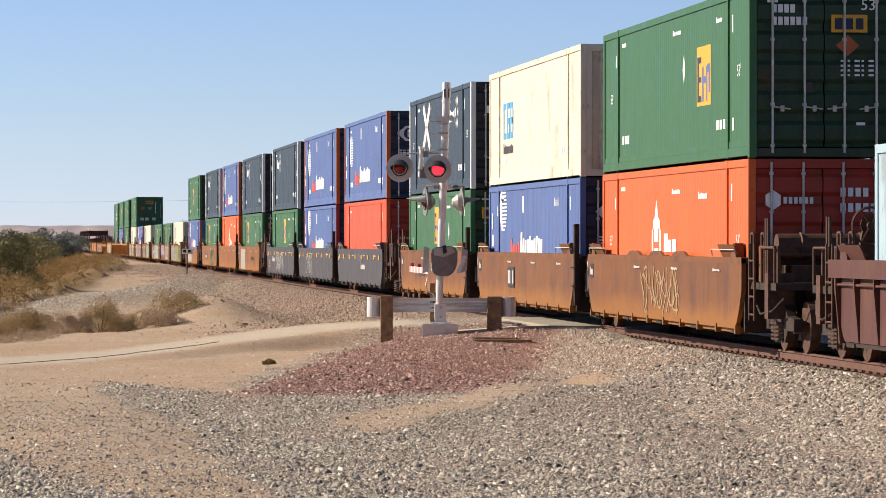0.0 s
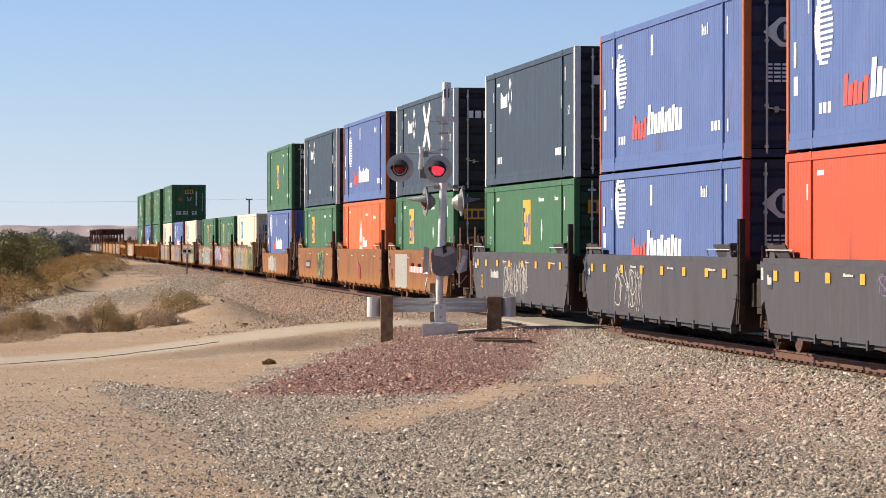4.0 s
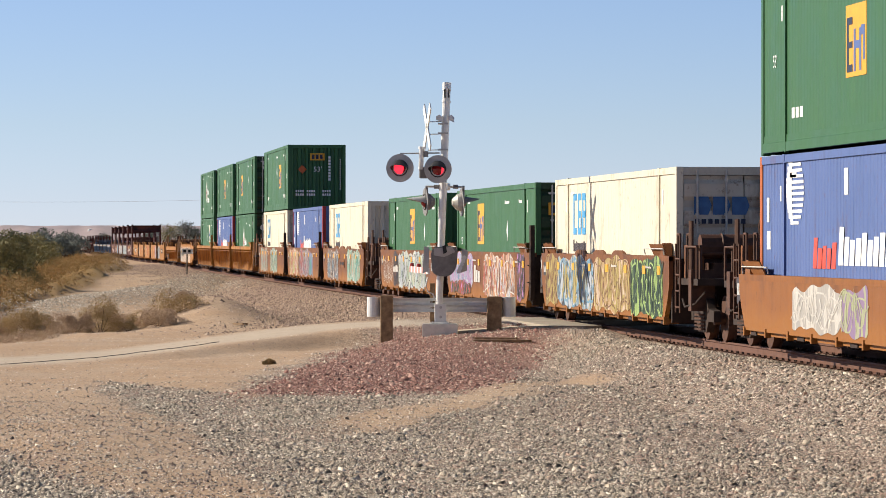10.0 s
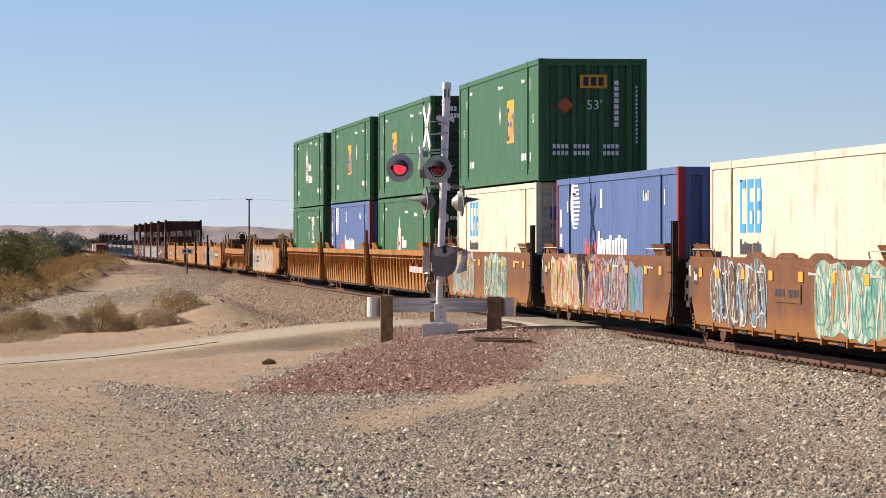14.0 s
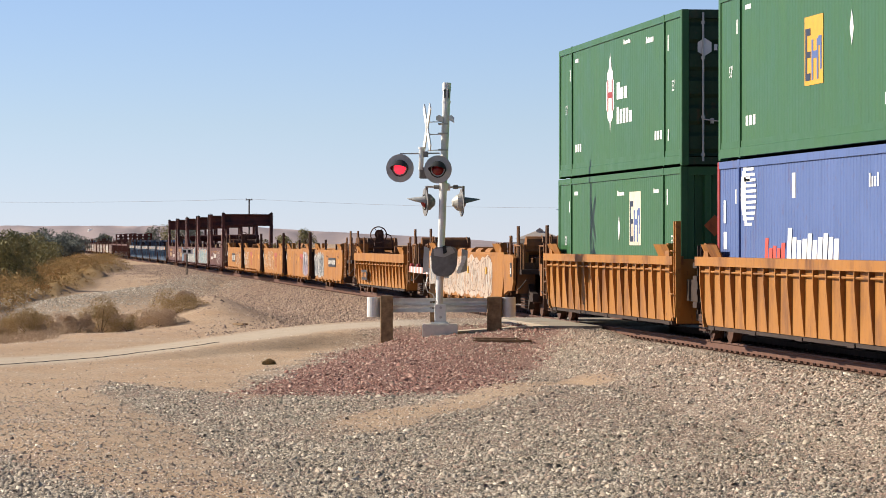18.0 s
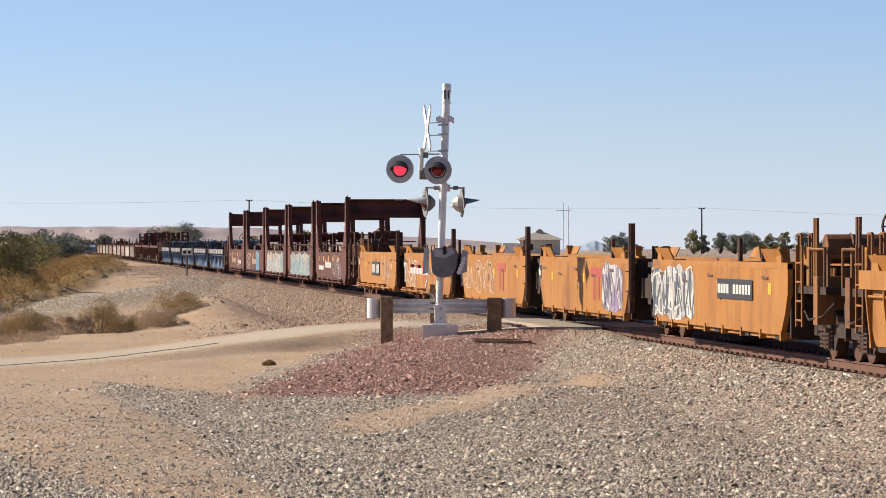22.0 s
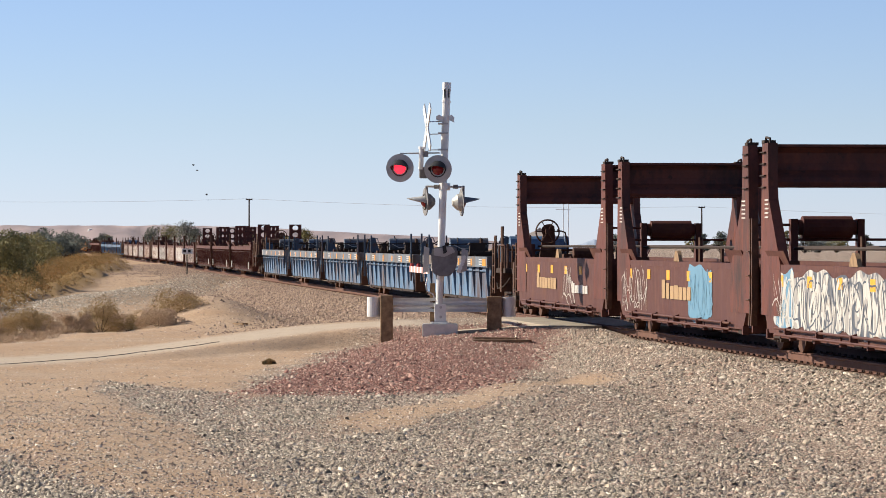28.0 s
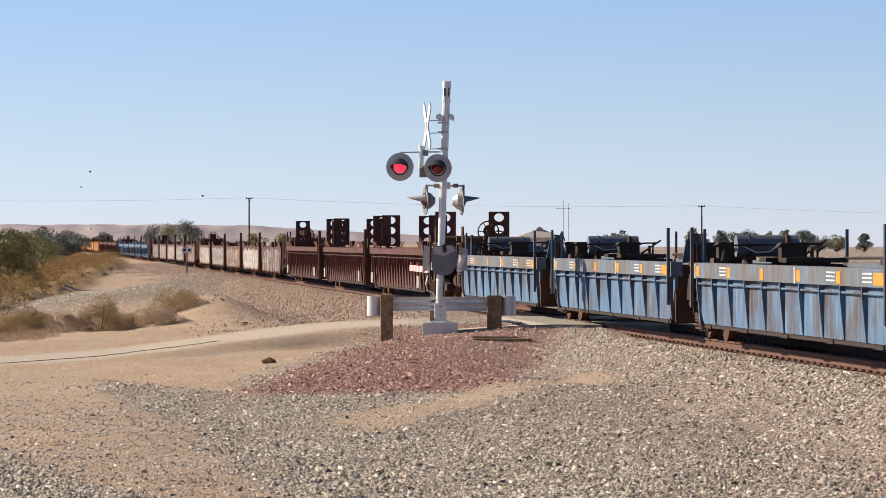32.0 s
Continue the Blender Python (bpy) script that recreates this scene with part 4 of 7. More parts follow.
            if extra == "deck":
                bm.clear()
                box(bm, -1.55, -1.5, *sorted((way * (h - 0.1), way * (h - 0.02))), 0.62, 2.05)
                part("guide_post", bm, BLUE_STEEL, w, "slim dark blue guide post")
            elif way == -1:
                part("guide_post", bm, UNDER if colour in (SLATE, BROWN) else colour if colour is DEEP_GOLD else WHEEL, w, "rusty twin guide post")
            else:
                bm.free()
            if way == 1:
                bogie(w, way * (h + gap))
    if kind == "smooth" and not far_off:
        for s in (-1, 1):
            bm = bmesh.new()
            prism(bm, [(h - 0.02, 0.9), (h + 0.45, 0.75), (h + 0.5, top - 0.06), (h - 0.02, top - 0.06)], "x", *sorted((s * (X - 0.1), s * (X - 0.16))))
            part("end_wing", bm, SLATE, w, "dark grey end wing")
        bm = bmesh.new()
        for k in range(3):
            box(bm, -X + 0.092, -X + 0.1, h + 0.1 + 0.11 * k, h + 0.18 + 0.11 * k, top - 0.36, top - 0.16)
        tagged(part("number_stencil", bm, CHALKY, w), kind="stuff")
    if kind == "framed":
        for way in (-1, 1):
            portal(w, way * h, way, top, PORTAL)
        bm = bmesh.new()
        rod(bm, (-0.35, -h + 1.0, 2.06), (0.5, -h + 1.0, 2.06), 0.19, 16)
        for x in (-0.42, 0.5):
            rod(bm, (x, -h + 1.0, 2.06), (x + 0.07, -h + 1.0, 2.06), 0.13, 16)
        part("air_tank", bm, colour, w)
        bm = bmesh.new()
        for x in (-0.5, 0.65):
            box(bm, x - 0.06, x + 0.06, -h + 0.9, -h + 1.1, 1.1, 2.2)
        rod(bm, (-1.2, -h + 1.0, 2.1), (-0.5, -h + 1.0, 2.1), 0.025, 6)
        rod(bm, (-1.2, -h + 1.0, 1.85), (1.2, -h + 1.0, 1.85), 0.025, 6)
        part("tank_stand", bm, colour, w)
        bm = bmesh.new()
        box(bm, -1.3, 1.3, -h + 0.7, -h + 1.3, 1.0, 1.12)
        part("end_deck", bm, colour, w)
        bm = bmesh.new()
        prism(bm, [(-0.3, top), (0.3, top), (0.2, top + 0.12), (0.08, top + 0.2), (-0.08, top + 0.2), (-0.2, top + 0.12)], "x", -1.47, -1.4)
        part("sill_lug", bm, TIMBER, w, "scuffed tan lug on the sill")
        for s in (-1, 1):
            bm = bmesh.new()
            rod(bm, (s * 1.0, -h + 0.5, 1.72), (s * 1.0, h - 0.5, 1.7), 0.03, 6)
            part("deck_rail", bm, UNDER, w)
    if extra == "deck":
        for k in range(6):       # reflectors along the top chord, with small white stencils beside some
            y = -h + 0.2 + k * (length - 0.9) / 5
            wide = 0.75 if k == 0 else 0.3
            bm = bmesh.new()
            box(bm, -X - 0.005, -X, y, y + wide, top - 0.24, top - 0.06)
            part("reflector", bm, AMBER, w)
            if k in (0, 1, 4):
                bm = bmesh.new()
                for q in (0.07, 0.13, 0.19):
                    box(bm, -X - 0.005, -X, y + wide + 0.08, y + wide + 0.7, top - q - 0.02, top - q + 0.005)
                tagged(part("stencil", bm, CHALKY, w), kind="stuff")
            if k in (2, 5):
                bm = bmesh.new()
                box(bm, -X - 0.005, -X, y + wide + 0.1, y + wide + 0.18, top - 0.28, top - 0.02)
                part("white_stripe", bm, CHALKY, w)
        deck_gear(w, h, colour, top)
    if extra == "panels":
        for way in (-1, 1):
            for s in (-1, 1):
                bm = bmesh.new()
                pierced(bm, s * 0.8, way * (h - 0.25), 1.62, 0.62, 1.05)
                part("perforated_panel", bm, PORTAL, w)
    if extra == "squares":
        for k, y in enumerate((-7.6, -5.9, -3.6, -1.2, 1.2, 3.6, 5.9, 7.6)):
            if abs(y) < h - 0.6:
                bm = bmesh.new()
                box(bm, -X + 0.03, -X + 0.051, y - 0.16, y + 0.16, top - 0.36, top - 0.2)
                part("reflector", bm, YELLOW, w)
    return w


def portal(w, y, way, top, colour):
    """A tall end frame of two tapered legs and a deep cross beam."""
    for s in (-1, 1):
        bm = bmesh.new()
        outline = [(0.02, 0.62), (0.06, 1.5), (-0.06, 3.42), (-0.55, 3.42), (-0.58, 2.72), (-0.62, 2.5), (-1.55, top), (-1.7, 0.9), (-1.6, 0.62)]
        prism(bm, [(y + way * p, q) for p, q in outline], "x", *sorted((s * 1.3, s * 1.46)))
        part("portal_leg", bm, colour, w)
        bm = bmesh.new()
        tube(bm, [(s * 1.4, y - way * 0.08, 3.42), (s * 1.4, y - way * 0.1, 3.52), (s * 1.4, y - way * 0.4, 3.5), (s * 1.4, y - way * 0.44, 3.42)], 0.02)
        part("grab_iron", bm, UNDER, w)
        for k in range(4):
            bm = bmesh.new()
            tube(bm, [(s * 1.46, y - way * 0.04, 2.7 + 0.19 * k), (s * 1.49, y - way * 0.04, 2.7 + 0.19 * k), (s * 1.49, y - way * 0.4, 2.7 + 0.19 * k), (s * 1.46, y - way * 0.4, 2.7 + 0.19 * k)], 0.013)
            part("rung", bm, UNDER, w)
        bm = bmesh.new()
        box(bm, *sorted((s * 1.28, s * 1.47)), *sorted((y - way * 0.06, y - way * 0.3)), 3.42, 3.47)
        part("leg_cap", bm, UNDER, w)
    a, b = y - way * 0.1, y - way * 0.48
    bm = bmesh.new()
    prof = [(0, 2.72), (-0.02, 2.78), (0.02, 2.86), (0.13, 2.98), (0.17, 3.1), (0.17, 3.26), (0.12, 3.33), (0, 3.36), (0, 3.4), (0.38, 3.4), (0.38, 2.72)]
    prism(bm, [(min(a, b) + p, q) for p, q in prof], "x", -1.3, 1.3)
    part("cross_beam", bm, colour, w)


def deck_gear(w, h, colour, top):
    """Air tank, brake stand, posts and pipes on the decks over the trucks."""
    y = h + 0.5
    bm = bmesh.new()
    box(bm, -1.2, 1.2, h - 0.2, h + 1.2, top - 0.12, top - 0.02)
    part("deck", bm, UNDER, w)
    bm = bmesh.new()
    tube(bm, [(-0.62, y, top + 0.3), (-0.6, y, top + 0.3), (0.5, y, top + 0.3), (0.52, y, top + 0.3)], 0.2, 18)
    part("air_tank", bm, CHORD_BLUE, w, "scuffed blue air tank with rust")
    for x in (-0.4, 0.3):
        bm = bmesh.new()
        box(bm, x - 0.05, x + 0.05, y - 0.2, y + 0.2, top - 0.02, top + 0.12)
        hoop(bm, (x, y, top + 0.3), 0.205, 0.012, 18, "x")
        part("tank_cradle", bm, UNDER, w)
    bm = bmesh.new()
    tube(bm, [(-0.55, y - 0.25, top + 0.3), (-0.3, y - 0.3, top + 0.18), (-0.05, y - 0.3, top + 0.2), (0.1, y - 0.28, top + 0.3), (0.5, y - 0.3, top + 0.32)], 0.014)
    part("air_hose", bm, CHALKY, w, "pale air hose looped before the tank")
    for yy in (-h + 1.4, -h + 3.2, h - 2.2):
        bm = bmesh.new()
        box(bm, -0.35, 0.1, yy - 0.14, yy + 0.14, top + 0.04, top + 0.3)
        prism(bm, [(-0.4, top + 0.3), (0.15, top + 0.3), (0.1, top + 0.36), (-0.35, top + 0.36)], "y", yy - 0.17, yy + 0.17)
        part("valve_box", bm, UNDER, w)
    bm = bmesh.new()
    tube(bm, [(-1.1, -h + 0.3, top + 0.4), (-1.1, -h + 0.3, top + 0.48), (-1.0, -h + 0.3, top + 0.52), (-0.82, -h + 0.3, top + 0.5), (-0.78, -h + 0.3, top + 0.38)], 0.016)
    rod(bm, (-0.95, -h + 0.28, top + 0.42), (-0.95, -h + 0.36, top + 0.42), 0.09, 12)
    part("brake_lever", bm, BLUE_STEEL, w)
    bm = bmesh.new()
    rod(bm, (-1.1, y - 0.4, top + 0.3), (0.9, y - 0.4, top + 0.34), 0.02, 6)
    rod(bm, (0.6, y, top + 0.1), (1.1, y + 0.3, top + 0.4), 0.02, 6)
    rod(bm, (-0.9, y - 0.4, top), (-0.9, y - 0.4, top + 0.3), 0.02, 6)
    rod(bm, (0.8, y - 0.4, top), (0.8, y - 0.4, top + 0.34), 0.02, 6)
    part("pipe", bm, UNDER, w)
    bm = bmesh.new()
    prism(bm, [(-1.2, top - 0.02), (-1.12, top + 0.42), (-0.85, top + 0.42), (-0.7, top - 0.02)], "y", -h + 0.4, -h + 0.46)
    part("brake_stand", bm, BLUE_STEEL, w)
    bm = bmesh.new()
    for yy in (-h + 2.5, -h + 4.6, h - 3.2, h - 1.4):
        box(bm, -0.5, 0.55, yy - 0.3, yy + 0.3, top + 0.02, top + 0.1)
        box(bm, -0.3, 0.3, yy - 0.2, yy + 0.2, top - 0.2, top + 0.02)
    tagged(part("floor_clutter", bm, UNDER, w), kind="stuff")
    bm = bmesh.new()
    tube(bm, [(-1.0, h - 0.2, top), (-0.9, h + 0.1, top + 0.26), (-0.7, h + 0.5, top + 0.3), (-0.5, h + 0.9, top + 0.05)], 0.03)
    tube(bm, [(1.25, -h + 0.3, top + 0.08), (1.25, 0, top + 0.12), (1.25, h, top + 0.08)], 0.03)
    part("brake_pipe", bm, UNDER, w)
    for x in (-1.3, 1.3):
        bm = bmesh.new()
        box(bm, x - 0.025, x + 0.025, h - 0.12, h - 0.06, top, top + 0.6)
        part("guide_post", bm, BLUE_STEEL, w)


def pierced(bm, cx, y, z0, wide, high):
    """A plate with four round holes."""
    for ix in (0,):
        for iz in (0, 1, 2):
            ox, oz, hw, hh = cx, z0 + (iz + 0.5) * high / 3, wide / 2, high / 6
            front, back = [], []
            for yy, lst in ((y - 0.03, front), (y + 0.03, back)):
                for k in range(16):
                    a = 2 * math.pi * k / 16
                    c, s = math.cos(a), math.sin(a)
                    f = 1 / max(abs(c), abs(s))
                    lst.append((bm.verts.new((ox + c * 0.15, yy, oz + s * 0.125)), bm.verts.new((ox + c * f * hw, yy, oz + s * f * hh))))
            for k in range(16):
                j = (k + 1) % 16
                bm.faces.new((front[k][0], front[j][0], front[j][1], front[k][1]))
                bm.faces.new((back[k][0], back[k][1], back[j][1], back[j][0]))
                bm.faces.new((front[k][0], back[k][0], back[j][0], front[j][0]))
                bm.faces.new((front[k][1], front[j][1], back[j][1], back[k][1]))


# ---- the train ----
def seen_from(dist, px_x, z=0.0):
    """A place so far from the camera, in the direction of a column 0..1568 of its picture."""
    a = 0.1115 + math.atan((px_x - 784) / 6876)
    return Vector((dist * math.sin(a), dist * math.cos(a), z))


CARS = []      # (thing, place along the train, height)
BOXES = [
    # place, level, colour, brand, end, posts, label
    (220.9, 0, SKYBLUE, "", "ribs", SKYBLUE, "light blue steel shipping container in a maroon well car", 0),
    (195.1, 0, ORANGE, "tower", "doors", ORANGE, "orange 53-foot shipping container with a white tower logo", 0.4),
    (195.2, 1, GREEN, "panel", "doors", GREEN, "green 53-foot shipping container with a yellow logo panel near its front", -3.6),
    (175.7, 0, BLUE, "globe", "doors", BLUE, "blue 53-foot shipping container with white striped globe", 0),
    (175.8, 1, CREAM, "blocks", "ribs", CREAM, "cream white 53-foot shipping container with light blue logo", 0),
    (155.5, 0, GREEN, "panel", "doors", GREEN, "green 53-foot shipping container with yellow logo panel", 0.35),
    (155.6, 1, NAVY, "star", "doors", WHITE, "dark slate-blue shipping container with white corner posts", -8.4),
    (132.0, 0, RED_ORANGE, "", "doors", RED_ORANGE, "orange-red 53-foot shipping container with small stencils", 0),
    (132.1, 1, BLUE, "globe", "doors", ORANGE_POST, "blue 53-foot shipping container with rusty orange corner posts", 0),
    (112.2, 0, BLUE, "globe", "doors", RED_POST, "blue 53-foot shipping container with red corner posts", 0),
    (112.3, 1, BLUE, "globe", "doors", ORANGE_POST, "blue 53-foot shipping container with rust-stained posts", 0),
    (92.4, 0, GREEN, "panel", "doors", GREEN, "green 53-foot shipping container with yellow logo panel", 0),
    (92.5, 1, NAVY, "star", "doors", WHITE, "dark slate-blue shipping container with white corner posts", -0.7),
    (69.0, 0, GREEN, "panel", "doors", GREEN, "green 53-foot shipping container with yellow logo panel near its rear", 3.45),
    (69.1, 1, NAVY, "star", "doors", WHITE, "dark slate-blue shipping container with white corner posts", -1.1),
    (49.2, 0, ORANGE, "tower", "ribs", ORANGE, "orange 53-foot shipping container with a white tower logo", 0.03),
    (49.3, 1, BLUE, "globe", "doors", ORANGE_POST, "blue 53-foot shipping container with rusty orange corner posts", 0),
    (29.8, 0, GREEN, "panel", "doors", GREEN, "green 53-foot shipping container with yellow logo panel near its rear", 3.35),
    (29.9, 1, NAVY, "star", "doors", WHITE, "dark slate-blue shipping container with white corner posts", -1),
    (6.3, 0, BLUE, "globe", "ribs", ORANGE_POST, "blue 53-foot shipping container with rusty orange corner posts", 0),
    (6.4, 1, GREEN, "panel", "doors", GREEN, "green 53-foot shipping container with yellow logo panel", 0.97),
    (-18.0, 0, CREAM, "blocks", "doors", CREAM, "rust-stained cream shipping container with light blue logo", 0),
    (-37.5, 0, GREEN, "panel", "doors", GREEN, "green 53-foot shipping container with yellow logo panel", 2.85),
    (-57.0, 0, GREEN, "panel", "ribs", GREEN, "green 53-foot shipping container with yellow logo panel", 0.85),
    (-80.7, 0, CREAM, "blocks", "ribs", CREAM, "cream white 53-foot shipping container with light blue logo", 0),
    (-100.2, 0, BLUE, "globe", "ribs", RED_POST, "blue 53-foot shipping container with red corner posts", 0),
    (-119.8, 0, CREAM, "blocks", "doors", CREAM, "cream shipping container with light blue logo, under a green one", 0),
    (-119.4, 1, GREEN, "panel", "ribs", GREEN, "green 53-foot shipping container with upright-ribbed end wall", -2.75),
    (-143.1, 0, GREEN, "tower", "doors", GREEN, "green 53-foot shipping container with a white tower logo", 0.15),
    (-143.0, 1, GREEN, "panel", "doors", GREEN, "green 53-foot shipping container with yellow logo panel near its rear", 2.85),
    (-162.4, 0, BLUE, "globe", "ribs", RED_POST, "blue 53-foot shipping container with red corner posts", 0),
    (-162.3, 1, GREEN, "panel", "doors", GREEN, "green 53-foot shipping container with yellow logo panel", 0.1),
    (-182.3, 0, GREEN, "panel", "ribs", GREEN, "green 53-foot shipping container with a cream logo panel", -2.6),
    (-182.2, 1, GREEN, "tower", "doors", GREEN, "green 53-foot shipping container with a white tower logo", -0.3),
]
for at_u, level, body, brand, end, post, label, shift in BOXES:
    c = container(body, brand, end, post, label, "shipping containers on the train", shift, level)
    CARS.append((c, at_u, 3.235 if level else 0.32))


def string(centres, kind, colour, length, label, group, **more):
    """One car of several wells, articulated; the first and the last carry couplers."""
    made = {}
    n = len(centres)
    for i, u in enumerate(centres):
        ends = (i == 0, i == n - 1)
        if ends not in made:
            made[ends] = ob = well(kind, colour, length, label, group, front_end=ends[0], rear_end=ends[1], **more)
        else:
            ob = copy_thing(made[ends], Matrix())
        CARS.append((ob, u, 0.0))
        yield ob


G = "well cars of the train"
WELLS = {}
WELLS["Z"] = list(string((219.4,), "ribbed", MAROON, 17.4, "maroon ribbed steel well car carrying a light blue container", G))
WELLS["A"] = list(string((194.7, 175.2, 155.1), "smooth", BROWN, 17.4, "rusty brown smooth-sided well car under stacked containers", G))
WELLS["B"] = list(string((131.6, 111.9, 91.9), "smooth", SLATE, 17.4, "dark grey smooth-sided well car under stacked containers", G, extra="squares"))
WELLS["C"] = list(string((68.6, 48.9, 29.4), "smooth", RUST_ORANGE, 17.4, "rusty orange-brown well car under stacked containers", G))
WELLS["D"] = list(string((5.9,), "smooth", RUST_ORANGE, 17.4, "single rusty orange well car under stacked containers", G, top=1.27))
WELLS["E"] = list(string((-18.5, -38.0, -57.5), "smooth", BROWN, 17.4, "rusty brown well car with graffiti, carrying one container", G, extra="squares"))
WELLS["F"] = list(string((-81.2, -100.7, -120.3), "smooth", BROWN, 17.4, "rusty brown well car with graffiti, carrying containers", G, extra="squares"))
WELLS["G"] = list(string((-143.5, -162.9, -182.7), "ribbed", DEEP_GOLD, 17.2, "yellow ribbed steel well car under green containers", G, ribs=0.95))
WELLS["H"] = list(string((-207.6,), "smooth", GOLD, 17.4, "empty yellow smooth-sided well car with white graffiti", G, extra="bare end"))
WELLS["H2"] = list(string((-231.8,), "ribbed", GOLD, 17.2, "empty low yellow ribbed well car", G, top=1.42, ribs=1.1))
WELLS["I"] = list(string((-252.35, -268.2, -283.7, -299.2, -314.7), "smooth", GOLD, 12.9, "empty yellow smooth-sided well car with tall guide posts", G, pitch=15.5, top=1.5))
WELLS["J"] = list(string((-333.6, -349.3, -364.6, -379.7, -395.3), "framed", MAROON, 14.0, "empty maroon well car with tall steel end portals", G, pitch=15.5, top=1.45))
WELLS["K"] = list(string((-415.8, -434.3, -452.4, -470.4, -488.8), "ribbed", DULL_BLUE, 15.6, "empty faded blue ribbed well car with orange reflector stripes", G, pitch=18.2, top=1.42, ribs=1.55, extra="deck", flaps=False))
WELLS["L"] = list(string((-514.3, -534.0, -553.9), "ribbed", MAROON, 17.0, "empty maroon ribbed well car with perforated end walls", G, pitch=19.8, extra="panels", ribs=0.85))
WELLS["M"] = list(string((-573.5, -589.0, -604.5, -620.0, -635.5), "smooth", MAROON, 13.4, "empty rusty well car with faded graffiti", G, pitch=15.5, top=1.5, far_off=True))
WELLS["M2"] = list(string((-655.0, -670.5, -686.0, -701.5, -717.0), "smooth", MAROON, 13.4, "empty brownish well car with faded graffiti", G, pitch=15.5, top=1.5, far_off=True))
WELLS["N"] = list(string((-743.0, -761.2, -779.4, -797.6, -815.8), "ribbed", DULL_BLUE, 15.6, "empty faded blue ribbed well car", G, pitch=18.2, top=1.42, ribs=1.55, far_off=True))
WELLS["O"] = list(string((-843.0, -862.8, -882.6, -902.4), "ribbed", MAROON, 17.0, "empty maroon ribbed well car", G, pitch=19.8, ribs=1.25, far_off=True))
WELLS["P"] = list(string((-930.0, -945.5, -961.0, -976.5, -992.0), "smooth", GOLD, 13.4, "empty yellow smooth-sided well car far down the train", G, pitch=15.5, top=1.5, far_off=True))
WELLS["Q"] = list(string((-1014.0, -1034.0, -1054.0), "smooth", BROWN, 17.4, "empty rusty well car far down the train", G, far_off=True))
WELLS["R"] = list(string((-1078.0, -1093.5, -1109.0, -1124.5, -1140.0), "smooth", GOLD, 13.4, "empty yellow well car at the tail of the train", G, pitch=15.5, top=1.5, far_off=True))


# ---- the track ----
def rail_line(x):
    bm = bmesh.new()
    pts = [(-0.075, -0.17), (-0.075, -0.155), (-0.012, -0.14), (-0.012, -0.045), (-0.036, -0.03), (-0.036, -0.006), (-0.03, 0.0),
           (0.03, 0.0), (0.036, -0.006), (0.036, -0.03), (0.012, -0.045), (0.012, -0.14), (0.075, -0.155), (0.075, -0.17)]
    prism(bm, [(TRACK + x + p, q) for p, q in pts], "y", -80, 1500)
    return bm


railway = thing("railway_track", "rusty steel rails on timber ties in ballast", "railway track")
railway["kind"] = "structure"
for s in (-1, 1):
    part("rail", rail_line(s * 0.755), RAIL_SIDE, railway)
tie = None
for i in range(300):
    y = 45 + i * 0.51
    if 83.6 < y < 93:
        continue
    if tie is None:
        bm = bmesh.new()
        box(bm, -1.3, 1.3, -0.115, 0.115, -0.35, -0.19)
        tie = part("tie", bm, TIE_WOOD, railway, at=pose(TRACK, y, 0))
        bm = bmesh.new()
        for sx in (-0.755, 0.755):
            box(bm, sx - 0.18, sx + 0.18, -0.09, 0.09, -0.173, -0.158)
        plate = part("tie_plate", bm, WHEEL, railway, at=pose(TRACK, y, 0))
        bm = bmesh.new()
        for sx in (-0.755, 0.755):
            for k in (-0.09, 0.09):
                for q in (-0.07, 0.05):
                    box(bm, sx + k - 0.01, sx + k + 0.01, q, q + 0.02, -0.16, -0.128)
        spikes = part("rail_spikes", bm, UNDER, railway, at=pose(TRACK, y, 0))
    else:
        share("tie", tie, railway, pose(TRACK + random.uniform(-0.04, 0.04), y, 0))
        share("tie_plate", plate, railway, pose(TRACK, y, 0))
        if y < 110:
            share("rail_spikes", spikes, railway, pose(TRACK, y, 0))
bm = bmesh.new()
for i in range(1500):
    y = 198 + i * 0.51
    box(bm, TRACK - 1.3, TRACK + 1.3, y - 0.115, y + 0.115, -0.33, -0.19)
far_ties = part("far_ties", bm, TIE_WOOD, railway)
far_ties["kind"] = "stuff"

# concrete crossing panels and the road's edge
for x0, x1 in ((TRACK - 2.0, TRACK - 0.86), (TRACK - 0.62, TRACK + 0.62), (TRACK + 0.86, TRACK + 2.0)):
    for k in range(4):
        bm = bmesh.new()
        box(bm, x0, x1, 83.6 + k * 2.35, 83.6 + k * 2.35 + 2.33, -0.3, -0.012)
        bmesh.ops.bevel(bm, geom=bm.edges[:], offset=0.012, segments=1, affect="EDGES")
        part("crossing_panel", bm, PANEL, railway, "worn tan concrete crossing panel")

# the packed approach of the road, up to the panels
bm = bmesh.new()
cols = []
for k in range(6):
    x = TRACK - 2.02 - k * 0.5
    z = -0.015 - 0.17 * (k / 5) ** 1.3
    yc = 0.4 * (k / 5) ** 2
    cols.append([bm.verts.new(q) for q in ((x, 83.9 + yc, z - 0.4), (x, 83.9 + yc, z), (x, 92.2 + yc, z), (x, 92.2 + yc, z - 0.4))])
for a, b in zip(cols, cols[1:]):
    for i in range(4):
        bm.faces.new((a[i], a[(i + 1) % 4], b[(i + 1) % 4], b[i]))
bm.faces.new(cols[0])
bm.faces.new(cols[-1])
tagged(part("road", bm, ROAD), "packed tan dirt road ramp up to the crossing", "road", kind="structure")

